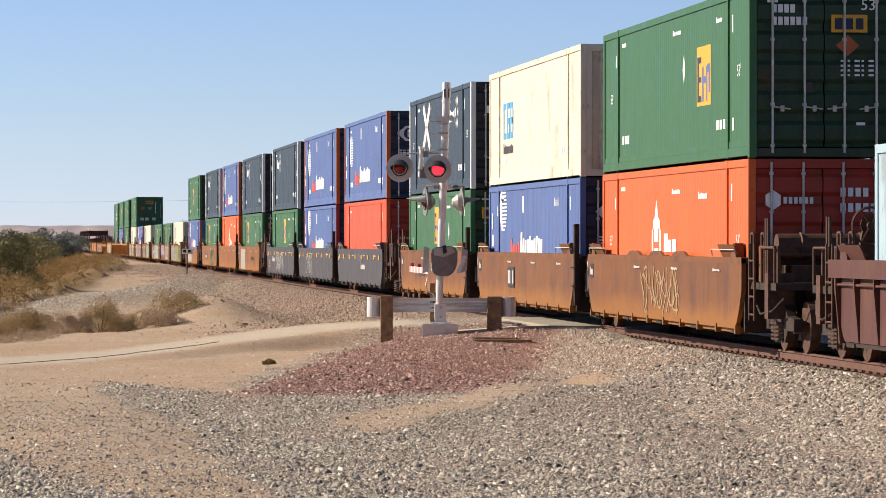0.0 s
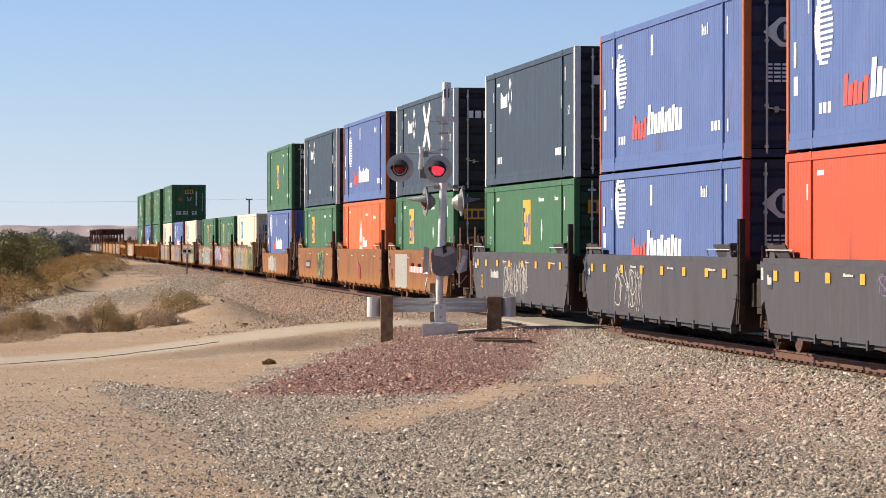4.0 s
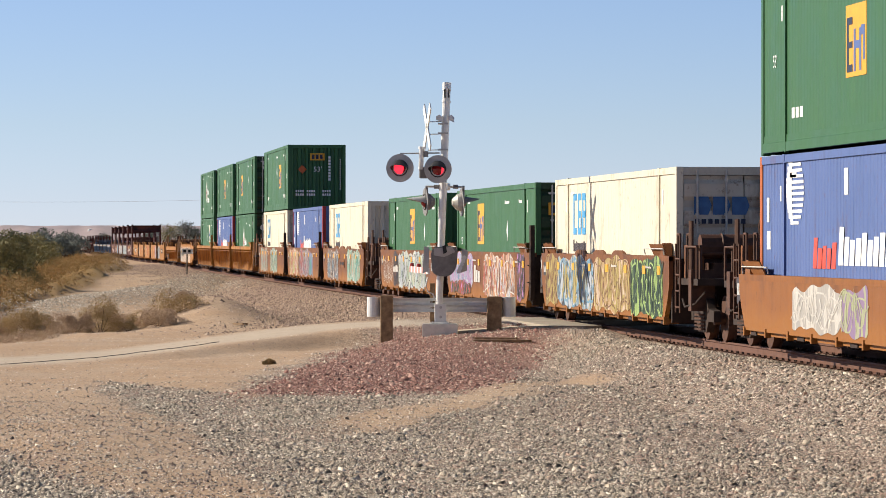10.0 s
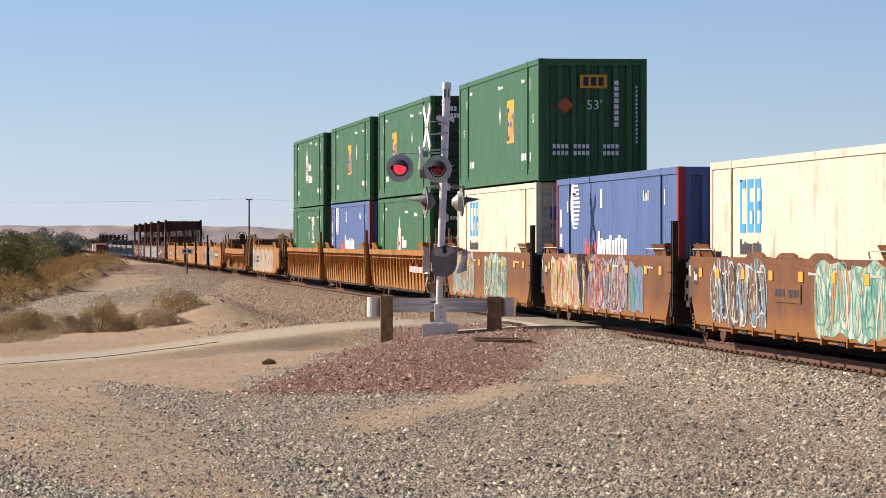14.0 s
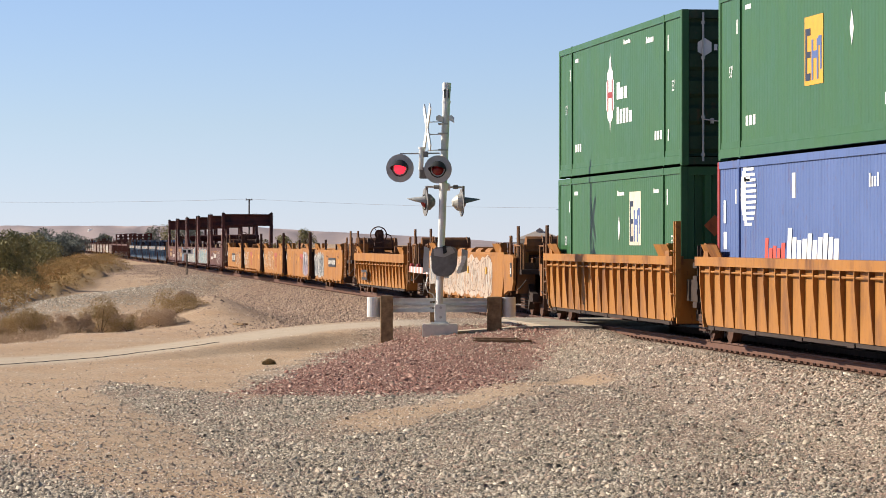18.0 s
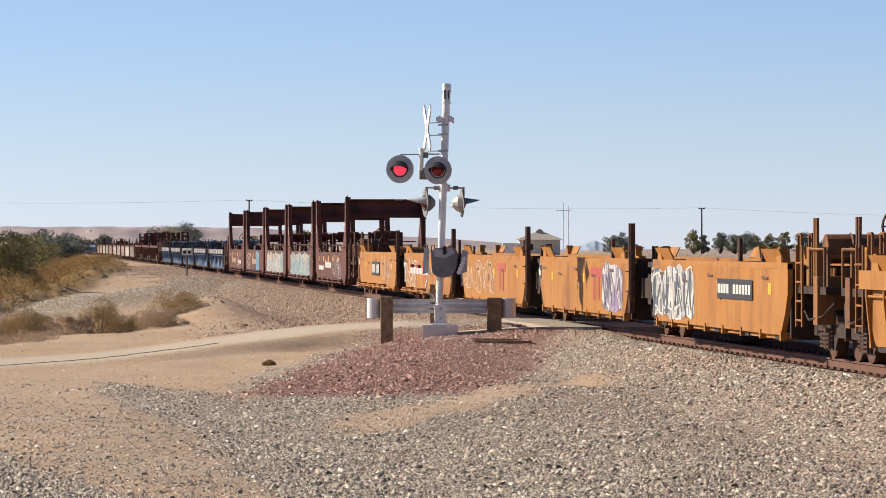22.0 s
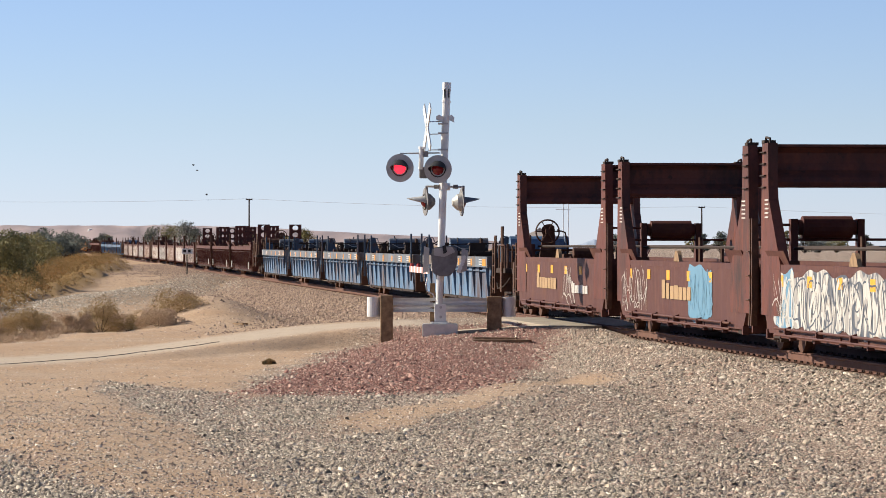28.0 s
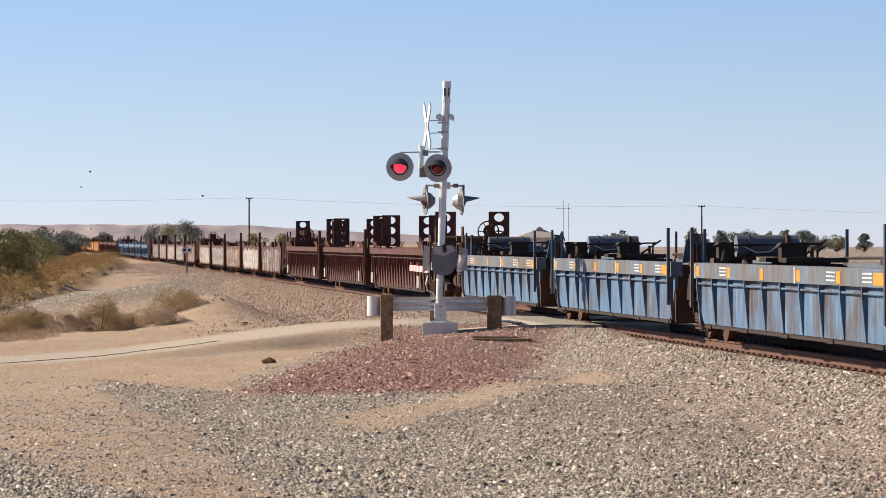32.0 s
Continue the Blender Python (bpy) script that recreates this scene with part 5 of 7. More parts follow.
# ---- the crossing signal ----
BACKING = plain("weathered_grey_paint", (0.5, 0.49, 0.47), 0.55, 0, 0.15)
GATE_GREY = plain("dark_grey_casting", (0.21, 0.205, 0.205), 0.6, 0, 0.3)
OLD_RED = plain("faded_red_sheeting", (0.5, 0.24, 0.2), 0.6, 0, 0.2)
PXM = 81.4
sig_at = seen_from(84.5, 776)


def sx(px):
    return (px - 776) / PXM


def sz(py):
    return HEIGHT + (427 - py) / PXM


signal = thing("crossing_signal", "silver grade-crossing signal mast with red flashing lights and lowered gate", "crossing signal",
               at=Matrix.Translation(sig_at) @ pose(0, 0, 0, 0, 0, -6.39))
bm = bmesh.new()
box(bm, sx(747), sx(810), -0.35, 0.4, sz(600), sz(573))
bmesh.ops.bevel(bm, geom=bm.edges[:], offset=0.02, segments=2, affect="EDGES")
part("foundation", bm, CONCRETE, signal)
bm = bmesh.new()
rod(bm, (0, 0, sz(574)), (sx(791), 0, sz(149)), 0.075, 16, 0.085)
part("mast", bm, STEEL, signal)
bm = bmesh.new()
rod(bm, (sx(790.5), 0, sz(160)), (sx(791), 0, sz(146)), 0.095, 16)
part("mast_cap", bm, STEEL, signal)
for a, b in ((786, 788.5), (793.5, 795.5)):
    bm = bmesh.new()
    box(bm, sx(a), sx(b), -0.098, -0.06, sz(173), sz(158))
    part("cap_slot", bm, BLACK, signal)
bm = bmesh.new()
rod(bm, (sx(789.5), 0, sz(182)), (sx(789.9), 0, sz(178)), 0.098, 16)
part("mast_collar", bm, STEEL, signal)
bm = bmesh.new()
box(bm, sx(769), sx(790), -0.16, 0.1, sz(572), sz(538))
box(bm, sx(762), sx(794), -0.25, 0.2, sz(576), sz(570))
bmesh.ops.bevel(bm, geom=bm.edges[:], offset=0.012, segments=1, affect="EDGES")
part("junction_box", bm, STEEL, signal)
for a, b in ((780, 544), (780, 561), (766, 571), (791, 571)):
    bm = bmesh.new()
    rod(bm, (sx(a), -0.2, sz(b)), (sx(a), -0.14, sz(b)), 0.03, 8)
    part("bolt", bm, BACKING, signal)
# the crossbuck, nearly edge-on to the camera
for lean in (-1, 1):
    bm = bmesh.new()
    box(bm, -0.62, 0.62, -0.012, 0.012, -0.1, 0.1)
    part("crossbuck_blade", bm, WHITE, signal, at=Matrix.Translation((sx(756), -0.12, sz(226))) @ pose(0, 0, 0, 0, 0, -80) @ pose(0, 0, 0, 0, lean * 48, 0))
bm = bmesh.new()
for py in (216, 238, 266):
    rod(bm, (sx(757), -0.08, sz(py)), (sx(784), 0, sz(py - 1)), 0.012, 6)
part("crossbuck_bracket", bm, STEEL, signal)
for py in (219, 236, 265):
    bm = bmesh.new()
    box(bm, sx(775.5), sx(793), -0.1, 0.1, sz(py + 1.5), sz(py - 1.5))
    part("mast_clamp", bm, BACKING, signal)
for a, b in ((772, 784), (794, 804)):
    bm = bmesh.new()
    prism(bm, [(sx(a), sz(212)), (sx(a), sz(206)), (sx((a + b) / 2), sz(203)), (sx(b), sz(208)), (sx(b), sz(217))], "y", -0.08, 0.06)
    part("mast_bracket", bm, STEEL, signal)


def lamp_drum(parent):
    """The turning lamp inside: a red glass ball, one half of which shines."""
    bm = bmesh.new()
    bmesh.ops.create_uvsphere(bm, u_segments=32, v_segments=16, radius=0.14, matrix=pose(0, 0, 0))
    for f in bm.faces:
        f.smooth = True
        f.material_index = 1 if f.calc_center_median().y > 0 else 0
    ob = part("lamp_drum", bm, LENS, parent, "deep red glass lamp", pose(0, 0.05, 0))
    ob.data.materials.append(GLOW)
    return ob


def lamp(x, z, y, turn, name="flashing_light"):
    """A round black background with hood, ring and red lens; it faces the camera at turn 0."""
    g = new(name)
    g.parent, g.matrix_basis = signal, pose(x, y, z, 0, 0, turn)
    bm = bmesh.new()
    rod(bm, (0, 0.0, 0), (0, 0.02, 0), 0.305, 40)
    part("background", bm, BACKING if abs(turn) < 20 else GATE_GREY, g)
    bm = bmesh.new()
    rod(bm, (0, 0.02, 0), (0, 0.12, 0), 0.2, 20, 0.17)
    rod(bm, (0, 0.12, 0), (0, 0.22, 0), 0.17, 20, 0.07)
    part("housing", bm, DULL_STEEL if turn == 100 else GATE_GREY, g)
    bm = bmesh.new()
    n = 20
    inner, outer = [], []
    for i in range(n + 1):
        a = math.pi * (-0.08 + 1.16 * i / n)
        d = (0.3 if abs(turn) < 20 else 0.4) * (0.12 + 0.88 * max(0, math.sin(a)) ** 0.8)
        for lst, r in ((inner, 0.172), (outer, 0.184)):
            lst.append((bm.verts.new((r * math.cos(a), 0, r * math.sin(a) * (1 if abs(turn) < 20 else 0.7))), bm.verts.new((r * math.cos(a) * 1.06, -d, r * math.sin(a) * (0.42 if abs(turn) < 20 else 0.5) - 0.012))))
    for lst in (inner, outer):
        for p, q in zip(lst, lst[1:]):
            bm.faces.new((p[0], q[0], q[1], p[1]))
    for i in range(n):
        bm.faces.new((inner[i][1], inner[i + 1][1], outer[i + 1][1], outer[i][1]))
    part("hood", bm, BLACK if abs(turn) < 20 else GATE_GREY if turn == 100 else BACKING, g)
    drum = lamp_drum(g)
    bm = bmesh.new()
    hoop(bm, (0, -0.01, 0), 0.168, 0.012, 28)
    part("lens_ring", bm, BLACK, g)
    g["drum"] = drum.name
    return g


LENS, nt, sh = tree_of("red_lens")
sh.inputs["Base Color"].default_value = (0.22, 0.012, 0.015, 1)
sh.inputs["Roughness"].default_value = 0.25
GLOW, nt, sh = tree_of("red_lamp_light")
sh.inputs["Base Color"].default_value = (0.6, 0.02, 0.03, 1)
sh.inputs["Emission Color"].default_value = (1, 0.03, 0.06, 1)
sh.inputs["Emission Strength"].default_value = 1.0
LAMPS = [lamp(sx(708), sz(298), -0.35, -13), lamp(sx(775), sz(300), -0.35, -13)]
lamp(sx(752), sz(357), 0.25, -78)
lamp(sx(818), sz(358), 0.25, 100)
bm = bmesh.new()
rod(bm, (sx(708), -0.14, sz(272)), (sx(778), -0.14, sz(271)), 0.016, 8)
rod(bm, (sx(750), -0.12, sz(312)), (sx(788), 0, sz(316)), 0.04, 8)
part("cross_arm", bm, BACKING, signal)
bm = bmesh.new()
rod(bm, (sx(746.5), -0.14, sz(262)), (sx(745), -0.12, sz(300)), 0.055, 12)
rod(bm, (sx(746.5), -0.14, sz(264)), (sx(746.6), -0.14, sz(260)), 0.07, 12)
part("wire_post", bm, STEEL, signal, "pale stub post between the lamps")
bm = bmesh.new()
box(bm, sx(742), sx(757), -0.16, -0.04, sz(316), sz(296))
bmesh.ops.bevel(bm, geom=bm.edges[:], offset=0.02, segments=1, affect="EDGES")
part("terminal_box", bm, GATE_GREY, signal)
bm = bmesh.new()
box(bm, sx(750), sx(758), -0.2, -0.1, sz(278), sz(268))
part("arm_clamp", bm, GATE_GREY, signal)
bm = bmesh.new()
rod(bm, (sx(755), 0.1, sz(330)), (sx(820), 0.1, sz(331)), 0.022, 8)
part("rear_arm", bm, BACKING, signal)
for a in (768, 802):
    bm = bmesh.new()
    rod(bm, (sx(a), 0.1, sz(330.5)), (sx(a + 9), 0.1, sz(330.5)), 0.045, 8)
    part("arm_joint", bm, GATE_GREY, signal)
bm = bmesh.new()
rod(bm, (sx(777), 0, sz(331)), (sx(797), 0, sz(331)), 0.075, 12)
rod(bm, (sx(786), -0.02, sz(335)), (sx(786), -0.02, sz(324)), 0.1, 12)
part("arm_hub", bm, STEEL, signal)
for a in (755, 820):
    bm = bmesh.new()
    rod(bm, (sx(a), 0.12, sz(329)), (sx(a), 0.2, sz(352)), 0.03, 8)
    part("lamp_stem", bm, GATE_GREY, signal)
bm = bmesh.new()
prism(bm, [(sx(770), sz(487)), (sx(764), sz(478)), (sx(763), sz(446)), (sx(767), sz(438)), (sx(800), sz(435)), (sx(810), sz(442)), (sx(809), sz(470)), (sx(802), sz(484)), (sx(790), sz(490))], "y", -0.3, 0.2)
bmesh.ops.bevel(bm, geom=bm.edges[:], offset=0.03, segments=2, affect="EDGES")
part("gate_mechanism", bm, GATE_GREY, signal, "dark grey gate mechanism box")
bm = bmesh.new()
prism(bm, [(sx(768), sz(452)), (sx(768), sz(440)), (sx(800), sz(437)), (sx(806), sz(446)), (sx(786), sz(455))], "y", -0.34, -0.29)
part("mechanism_cover", bm, BACKING, signal)
bm = bmesh.new()
prism(bm, [(sx(785), sz(450)), (sx(783), sz(436)), (sx(789), sz(433)), (sx(791), sz(446))], "y", -0.4, -0.33)
part("crank", bm, BLACK, signal)
for a, b, c0, c1 in ((748, 760, 436, 484), (815, 828, 440, 483)):
    bm = bmesh.new()
    prism(bm, [(sx(a), sz(c1)), (sx(a) + 0.03, sz(c0)), (sx(b), sz(c0 + 3)), (sx(b) - 0.02, sz(c1 - 4))], "y", -0.1, 0.0)
    part("gate_arm_bracket", bm, BACKING, signal)
bm = bmesh.new()
for k in range(5):
    rod(bm, (sx(812) + 0.03 * k, -0.28, sz(480 - 6 * k)), (sx(812) + 0.03 * k, -0.2, sz(480 - 6 * k)), 0.05, 8)
part("counterweight", bm, STEEL, signal)
for k in range(12):
    bm = bmesh.new()
    y0, y1 = k * 0.5, k * 0.5 + 0.5
    slant = -0.075
    prism(bm, [(sx(757) + slant * y0, y0 - 0.1), (sx(757) + slant * y1, y1 - 0.1), (sx(757) + slant * y1 + 0.04, y1 - 0.1), (sx(757) + slant * y0 + 0.04, y0 - 0.1)], "z", sz(485), sz(474))
    part("gate_arm_board", bm, OLD_RED if k % 2 else WHITE, signal)
for k in (0, 3, 6):
    bm = bmesh.new()
    yy = 0.6 + k * 0.75
    rod(bm, (sx(757) - 0.075 * yy, yy, sz(474)), (sx(757) - 0.075 * yy, yy, sz(468)), 0.055, 10, 0.04)
    part("gate_lamp", bm, RED_POST, signal, "small dark red lamp on the gate arm")
bm = bmesh.new()
pts = [(sx(757), -0.2, sz(490)), (sx(754), -0.25, sz(505)), (sx(757), -0.25, sz(516)), (sx(766), -0.2, sz(520)), (sx(772), -0.12, sz(535))]
tube(bm, pts, 0.016)
part("cable", bm, STEEL, signal, "loose grey cable")
bm = bmesh.new()
rod(bm, (sx(766), -0.2, sz(480)), (sx(766), -0.2, sz(466)), 0.04, 10)
part("conduit", bm, STEEL, signal)

# ---- the guard rail round it ----
guard = thing("guard_rail", "short galvanised guard rail on two timber posts", "guard rail",
              at=Matrix.Translation(sig_at) @ pose(0, 0, 0, 0, 0, -6.39))
for a, b, t0 in ((673, 695, 523), (862, 888, 525)):
    bm = bmesh.new()
    box(bm, sx(a), sx(b), 0.12, 0.36, sz(618), sz(t0))
    bmesh.ops.bevel(bm, geom=bm.edges[:], offset=0.015, segments=1, affect="EDGES")
    part("post", bm, TIMBER, guard)
bm = bmesh.new()
prof = [(0.40, 0), (0.46, 0.07), (0.46, 0.11), (0.39, 0.155), (0.46, 0.2), (0.46, 0.24), (0.40, 0.31)]
base_z = sz(553)
prism(bm, [(p, base_z + q) for p, q in prof] + [(p + 0.012, base_z + q) for p, q in prof[::-1]], "x", sx(668), sx(893))
part("beam", bm, STEEL, guard, "corrugated galvanised steel beam")
for a, b in ((649, 674), (888, 913)):
    bm = bmesh.new()
    rod(bm, ((sx(a) + sx(b)) / 2, 0.36, base_z - 0.1), ((sx(a) + sx(b)) / 2, 0.36, base_z + 0.33), 0.155, 20)
    part("rounded_end", bm, STEEL, guard)
bm = bmesh.new()
box(bm, sx(761), sx(770), 0.46, 0.58, sz(610), sz(502))
part("post", bm, TIMBER, guard)

# ---- distance ----
HILL, nt, sh = tree_of("hazy_hills")
pos = nt.nodes.new("ShaderNodeNewGeometry").outputs["Position"]
c = mixed(nt, ramp(nt, noise_of(nt, pos, 0.006, 5), 0.35, 0.7), (0.23, 0.185, 0.19), (0.32, 0.25, 0.24))
nt.links.new(c, sh.inputs["Base Color"])
sh.inputs["Roughness"].default_value = 1.0


PEAK = plain("hazy_blue_mountain", (0.3, 0.36, 0.46), 1.0, 0, 0.1, 0.01)


def ridge(name, dist, lo, hi, tops, label, n=160, material=HILL):
    """Far hills: a sloping sheet whose crest follows the given heights, as (column, metres)."""
    bm = bmesh.new()
    cols = np.linspace(lo, hi, n)
    hs = np.interp(cols, [t[0] for t in tops], [t[1] for t in tops])
    rows = []
    for i, (cx, h) in enumerate(zip(cols, hs)):
        h = h * (1 + 0.012 * math.sin(i * 0.9) + 0.008 * math.sin(i * 2.3 + 1))
        row = []
        for d, f in ((-500, 0), (-330, 0.3), (-150, 0.72), (0, 1), (160, 0.4)):
            p = seen_from(dist + d + 60 * math.sin(i * 0.5 + f * 4), cx)
            row.append(bm.verts.new((p.x, p.y, -8 + (h + 6.6) * f * (1 + 0.12 * math.sin(i * 1.3 + 5 * f) * (f < 1)))))
        rows.append(row)
    for a, b in zip(rows, rows[1:]):
        for k in range(4):
            bm.faces.new((a[k], b[k], b[k + 1], a[k + 1]))
    for f in bm.faces:
        f.smooth = True
    return tagged(part(name, bm, material), label, "hills", kind="structure")


ridge("backdrop", 4200, -900, 980, [(-900, 20), (0, 20), (300, 20), (440, 19), (600, 13), (800, 7), (900, 2), (980, -6)], "low hazy brown desert hills on the horizon")
ridge("far_peak", 4400, 985, 1160, [(985, -5), (1010, -2), (1030, 0), (1044, 4), (1052, 5.5), (1062, 3), (1085, -1), (1160, -5)], "faint blue mountain on the horizon", 60, PEAK)




# ---- loose stones: ballast, grey gravel and red gravel ----
def stones(name, xs, ys, sizes, material, label, blocky=True):
    """Many small angular stones bedded in the ground, as one mesh: broken blocks, or plain chips far off."""
    n = len(xs)
    rs = np.random.RandomState(len(name) * 7 + n % 97)
    if blocky:
        base = np.array([(0.95, 0.6, -0.25), (-0.9, 0.7, -0.25), (-0.95, -0.6, -0.25), (0.9, -0.7, -0.25), (0.45, 0.1, 0.62), (-0.4, -0.1, 0.55)], float)
        tri = np.array([(0, 1, 5), (0, 5, 4), (2, 3, 4), (2, 4, 5), (1, 2, 5), (3, 0, 4)])
    else:
        base = np.array([(1, 0, -0.2), (-0.5, 0.87, -0.2), (-0.5, -0.87, -0.2), (0, 0, 0.75)], float)
        tri = np.array([(0, 1, 3), (1, 2, 3), (2, 0, 3)])
    nv, nf = len(base), len(tri)
    v = base[None] * rs.uniform(0.6, 1.3, (n, nv, 1)) + rs.uniform(-0.33, 0.33, (n, nv, 3)) * np.array((1, 1, 0.6))
    a = rs.uniform(0, 2 * math.pi, n)
    c, s = np.cos(a)[:, None], np.sin(a)[:, None]
    v[:, :, 0] *= rs.uniform(0.8, 1.45, (n, 1))
    v[:, :, 2] *= rs.uniform(0.7, 1.25, (n, 1))
    x = v[:, :, 0] * c - v[:, :, 1] * s
    y = v[:, :, 0] * s + v[:, :, 1] * c
    zs = ground_height(xs, ys)
    v = np.stack([x * sizes[:, None] + xs[:, None], y * sizes[:, None] + ys[:, None], v[:, :, 2] * sizes[:, None] + (zs + sizes * 0.14)[:, None]], -1).reshape(-1, 3)
    faces = (tri[None] + (np.arange(n) * nv)[:, None, None]).reshape(-1)
    me = bpy.data.meshes.new(name)
    me.vertices.add(len(v))
    me.vertices.foreach_set("co", v.reshape(-1).astype(np.float32))
    me.loops.add(len(faces))
    me.loops.foreach_set("vertex_index", faces.astype(np.int32))
    me.polygons.add(n * nf)
    me.polygons.foreach_set("loop_start", np.arange(0, n * nf * 3, 3, dtype=np.int32))
    me.update(calc_edges=True)
    me.materials.append(material)
    return tagged(new(name, me), label, "gravel", kind="stuff")


GREY_STONE = islands("grey_stone", [(0.42, 0.355, 0.27), (0.1, 0.083, 0.066), (0.64, 0.54, 0.415), (0.25, 0.21, 0.165), (0.88, 0.77, 0.62), (0.33, 0.28, 0.22), (0.54, 0.43, 0.325)])
PINK_STONE = islands("ballast_stone", [(0.6, 0.465, 0.36), (0.09, 0.067, 0.055), (0.88, 0.75, 0.6), (0.44, 0.29, 0.22), (0.2, 0.16, 0.13), (0.68, 0.54, 0.42), (0.36, 0.245, 0.19)])
RED_STONE = islands("red_stone", [(0.36, 0.15, 0.115), (0.08, 0.035, 0.03), (0.52, 0.26, 0.2), (0.18, 0.075, 0.06), (0.72, 0.48, 0.38), (0.33, 0.15, 0.115), (0.12, 0.05, 0.04)])
BROWN_STONE = islands("brown_ballast_stone", [(0.34, 0.22, 0.16), (0.1, 0.065, 0.05), (0.52, 0.37, 0.27), (0.26, 0.16, 0.12), (0.62, 0.47, 0.35)])
rs = np.random.RandomState(5)
N = 700000
py = 30 + 100 * rs.uniform(0, 1, N) ** 1.5
px = (-0.012 + 0.252 * rs.uniform(0, 1, N)) * py
keep_p = rs.uniform(0, 1, N)
sand = zone_sand(px, py)
red = zone_red(px, py)
clear = (np.abs(px - TRACK) > 1.0) & ~((np.abs(px - TRACK) < 2.3) & (py > 83) & (py < 93.6)) & (px < TRACK + 1.6)
off_road = np.abs(py - road_centre(px)) > 2.6
drift = waves(px * 1.7 + 9, py * 0.9)
thin = waves(px * 2.9 + 2, py * 1.4 + 5)
ok = clear & (keep_p > (0.88 - 0.2 * smooth(66, 56, py)) * sand) & (keep_p > 0.3 + 0.5 * thin) & (off_road | (keep_p > 0.985))
near_track = smooth(4.5, 2.5, np.abs(px - TRACK) + 0.5 * drift)
size = np.clip(rs.lognormal(-4.52, 0.5, N) * (1 + 0.4 * near_track), 0.006, 0.045) * (1 - 0.25 * sand)
pinkish = (rs.uniform(0, 1, N) < np.clip(0.16 + 0.45 * smooth(4.5, 8.5, px + 0.9 * drift) + 0.3 * thin + 0.6 * sand, 0, 1))
is_red = rs.uniform(0, 1, N) < red * (0.92 - 0.35 * smooth(7.5, 10.0, px))
size = size * (1 + 0.3 * is_red)
for name, pick, material, label in (
        ("grey_gravel", ok & ~is_red & ~pinkish, GREY_STONE, "grey crushed gravel scattered over sand"),
        ("ballast_stones", ok & ~is_red & pinkish, PINK_STONE, "pinkish beige crushed ballast stones"),
        ("red_gravel", ok & is_red, RED_STONE, "heap of dark red crushed gravel")):
    for far_half in (False, True):
        part_of = pick & ((py > 66) == far_half)
        if part_of.any():
            stones(name, px[part_of], py[part_of], size[part_of], material, label, not far_half)
n_far = 95000
fy = 96 + 214 * rs.uniform(0, 1, n_far) ** 1.4
spread = rs.uniform(0, 1, n_far) ** 1.25
fx = TRACK - 1.15 - (5.4 + 1.2 * waves(fy * 0.2, fy * 0.11) + 1.5 * rs.normal(0, 1, n_far) * spread) * spread
keep = fx < TRACK - 1.12
stones("far_ballast", fx[keep], fy[keep], np.clip(rs.lognormal(-3.7, 0.45, keep.sum()), 0.012, 0.06), BROWN_STONE, "pinkish brown ballast stones on the track's shoulder", False)
n_far = 21000
along = rs.uniform(-0.68, 1, n_far)
stones("grey_gravel_strip", 4.2 + 7.0 * along + rs.normal(0, 0.9, n_far), 156 + 46 * along + rs.normal(0, 7, n_far), np.clip(rs.lognormal(-3.65, 0.4, n_far), 0.015, 0.06), GREY_STONE, "strip of grey gravel crossing the sand to the track", False)

# ---- scrub, bushes and trees ----
SCRUB = islands("dry_scrub_leaves", [(0.38, 0.17, 0.05), (0.46, 0.25, 0.07), (0.27, 0.185, 0.06), (0.5, 0.3, 0.11), (0.31, 0.21, 0.065), (0.42, 0.21, 0.065)], 0.9, 6, 0.05, 0.3)
DRY = islands("dead_twigs", [(0.56, 0.4, 0.26), (0.42, 0.29, 0.18), (0.64, 0.49, 0.33), (0.36, 0.24, 0.15)], 0.95, 6, 0.08)
BRUSH = islands("brown_brush_leaves", [(0.5, 0.34, 0.15), (0.36, 0.24, 0.1), (0.58, 0.42, 0.21), (0.28, 0.2, 0.09)], 0.95, 6, 0.08)
OLIVE = islands("olive_leaves", [(0.22, 0.2, 0.07), (0.13, 0.135, 0.05), (0.32, 0.26, 0.09), (0.17, 0.16, 0.06), (0.38, 0.3, 0.11)], 0.8, 6, 0.08, 0.6)
DARK_LEAF = islands("dark_green_leaves", [(0.13, 0.15, 0.12), (0.19, 0.2, 0.155), (0.1, 0.12, 0.1), (0.23, 0.225, 0.17)], 0.8, 6, 0.08)
BARK = plain("bark", (0.09, 0.065, 0.045), 0.95, 0, 0.4)


def leaf_cloud(centres, radii, count, leaf, seed, squash=0.8, slim=0.5):
    """Leaves, as small bent quads, filling uneven clumps."""
    r = np.random.RandomState(seed)
    which = r.choice(len(centres), count, p=np.array(radii) ** 2 / np.sum(np.array(radii) ** 2))
    d = r.normal(size=(count, 3))
    d /= np.linalg.norm(d, axis=1)[:, None]
    p = np.array(centres)[which] + d * (np.array(radii)[which] * r.uniform(0.35, 1.0, count) ** 0.6)[:, None] * np.array((1, 1, squash))
    a = r.normal(size=(count, 3))
    a /= np.linalg.norm(a, axis=1)[:, None]
    b = np.cross(a, r.normal(size=(count, 3)))
    b /= np.linalg.norm(b, axis=1)[:, None] + 1e-9
    s = leaf * r.uniform(0.5, 1.4, count)[:, None]
    v = np.stack([p - a * s, p + b * s * slim, p + a * s, p - b * s * slim], 1).reshape(-1, 3)
    f = np.arange(count * 4).reshape(-1, 4)
    return v, f


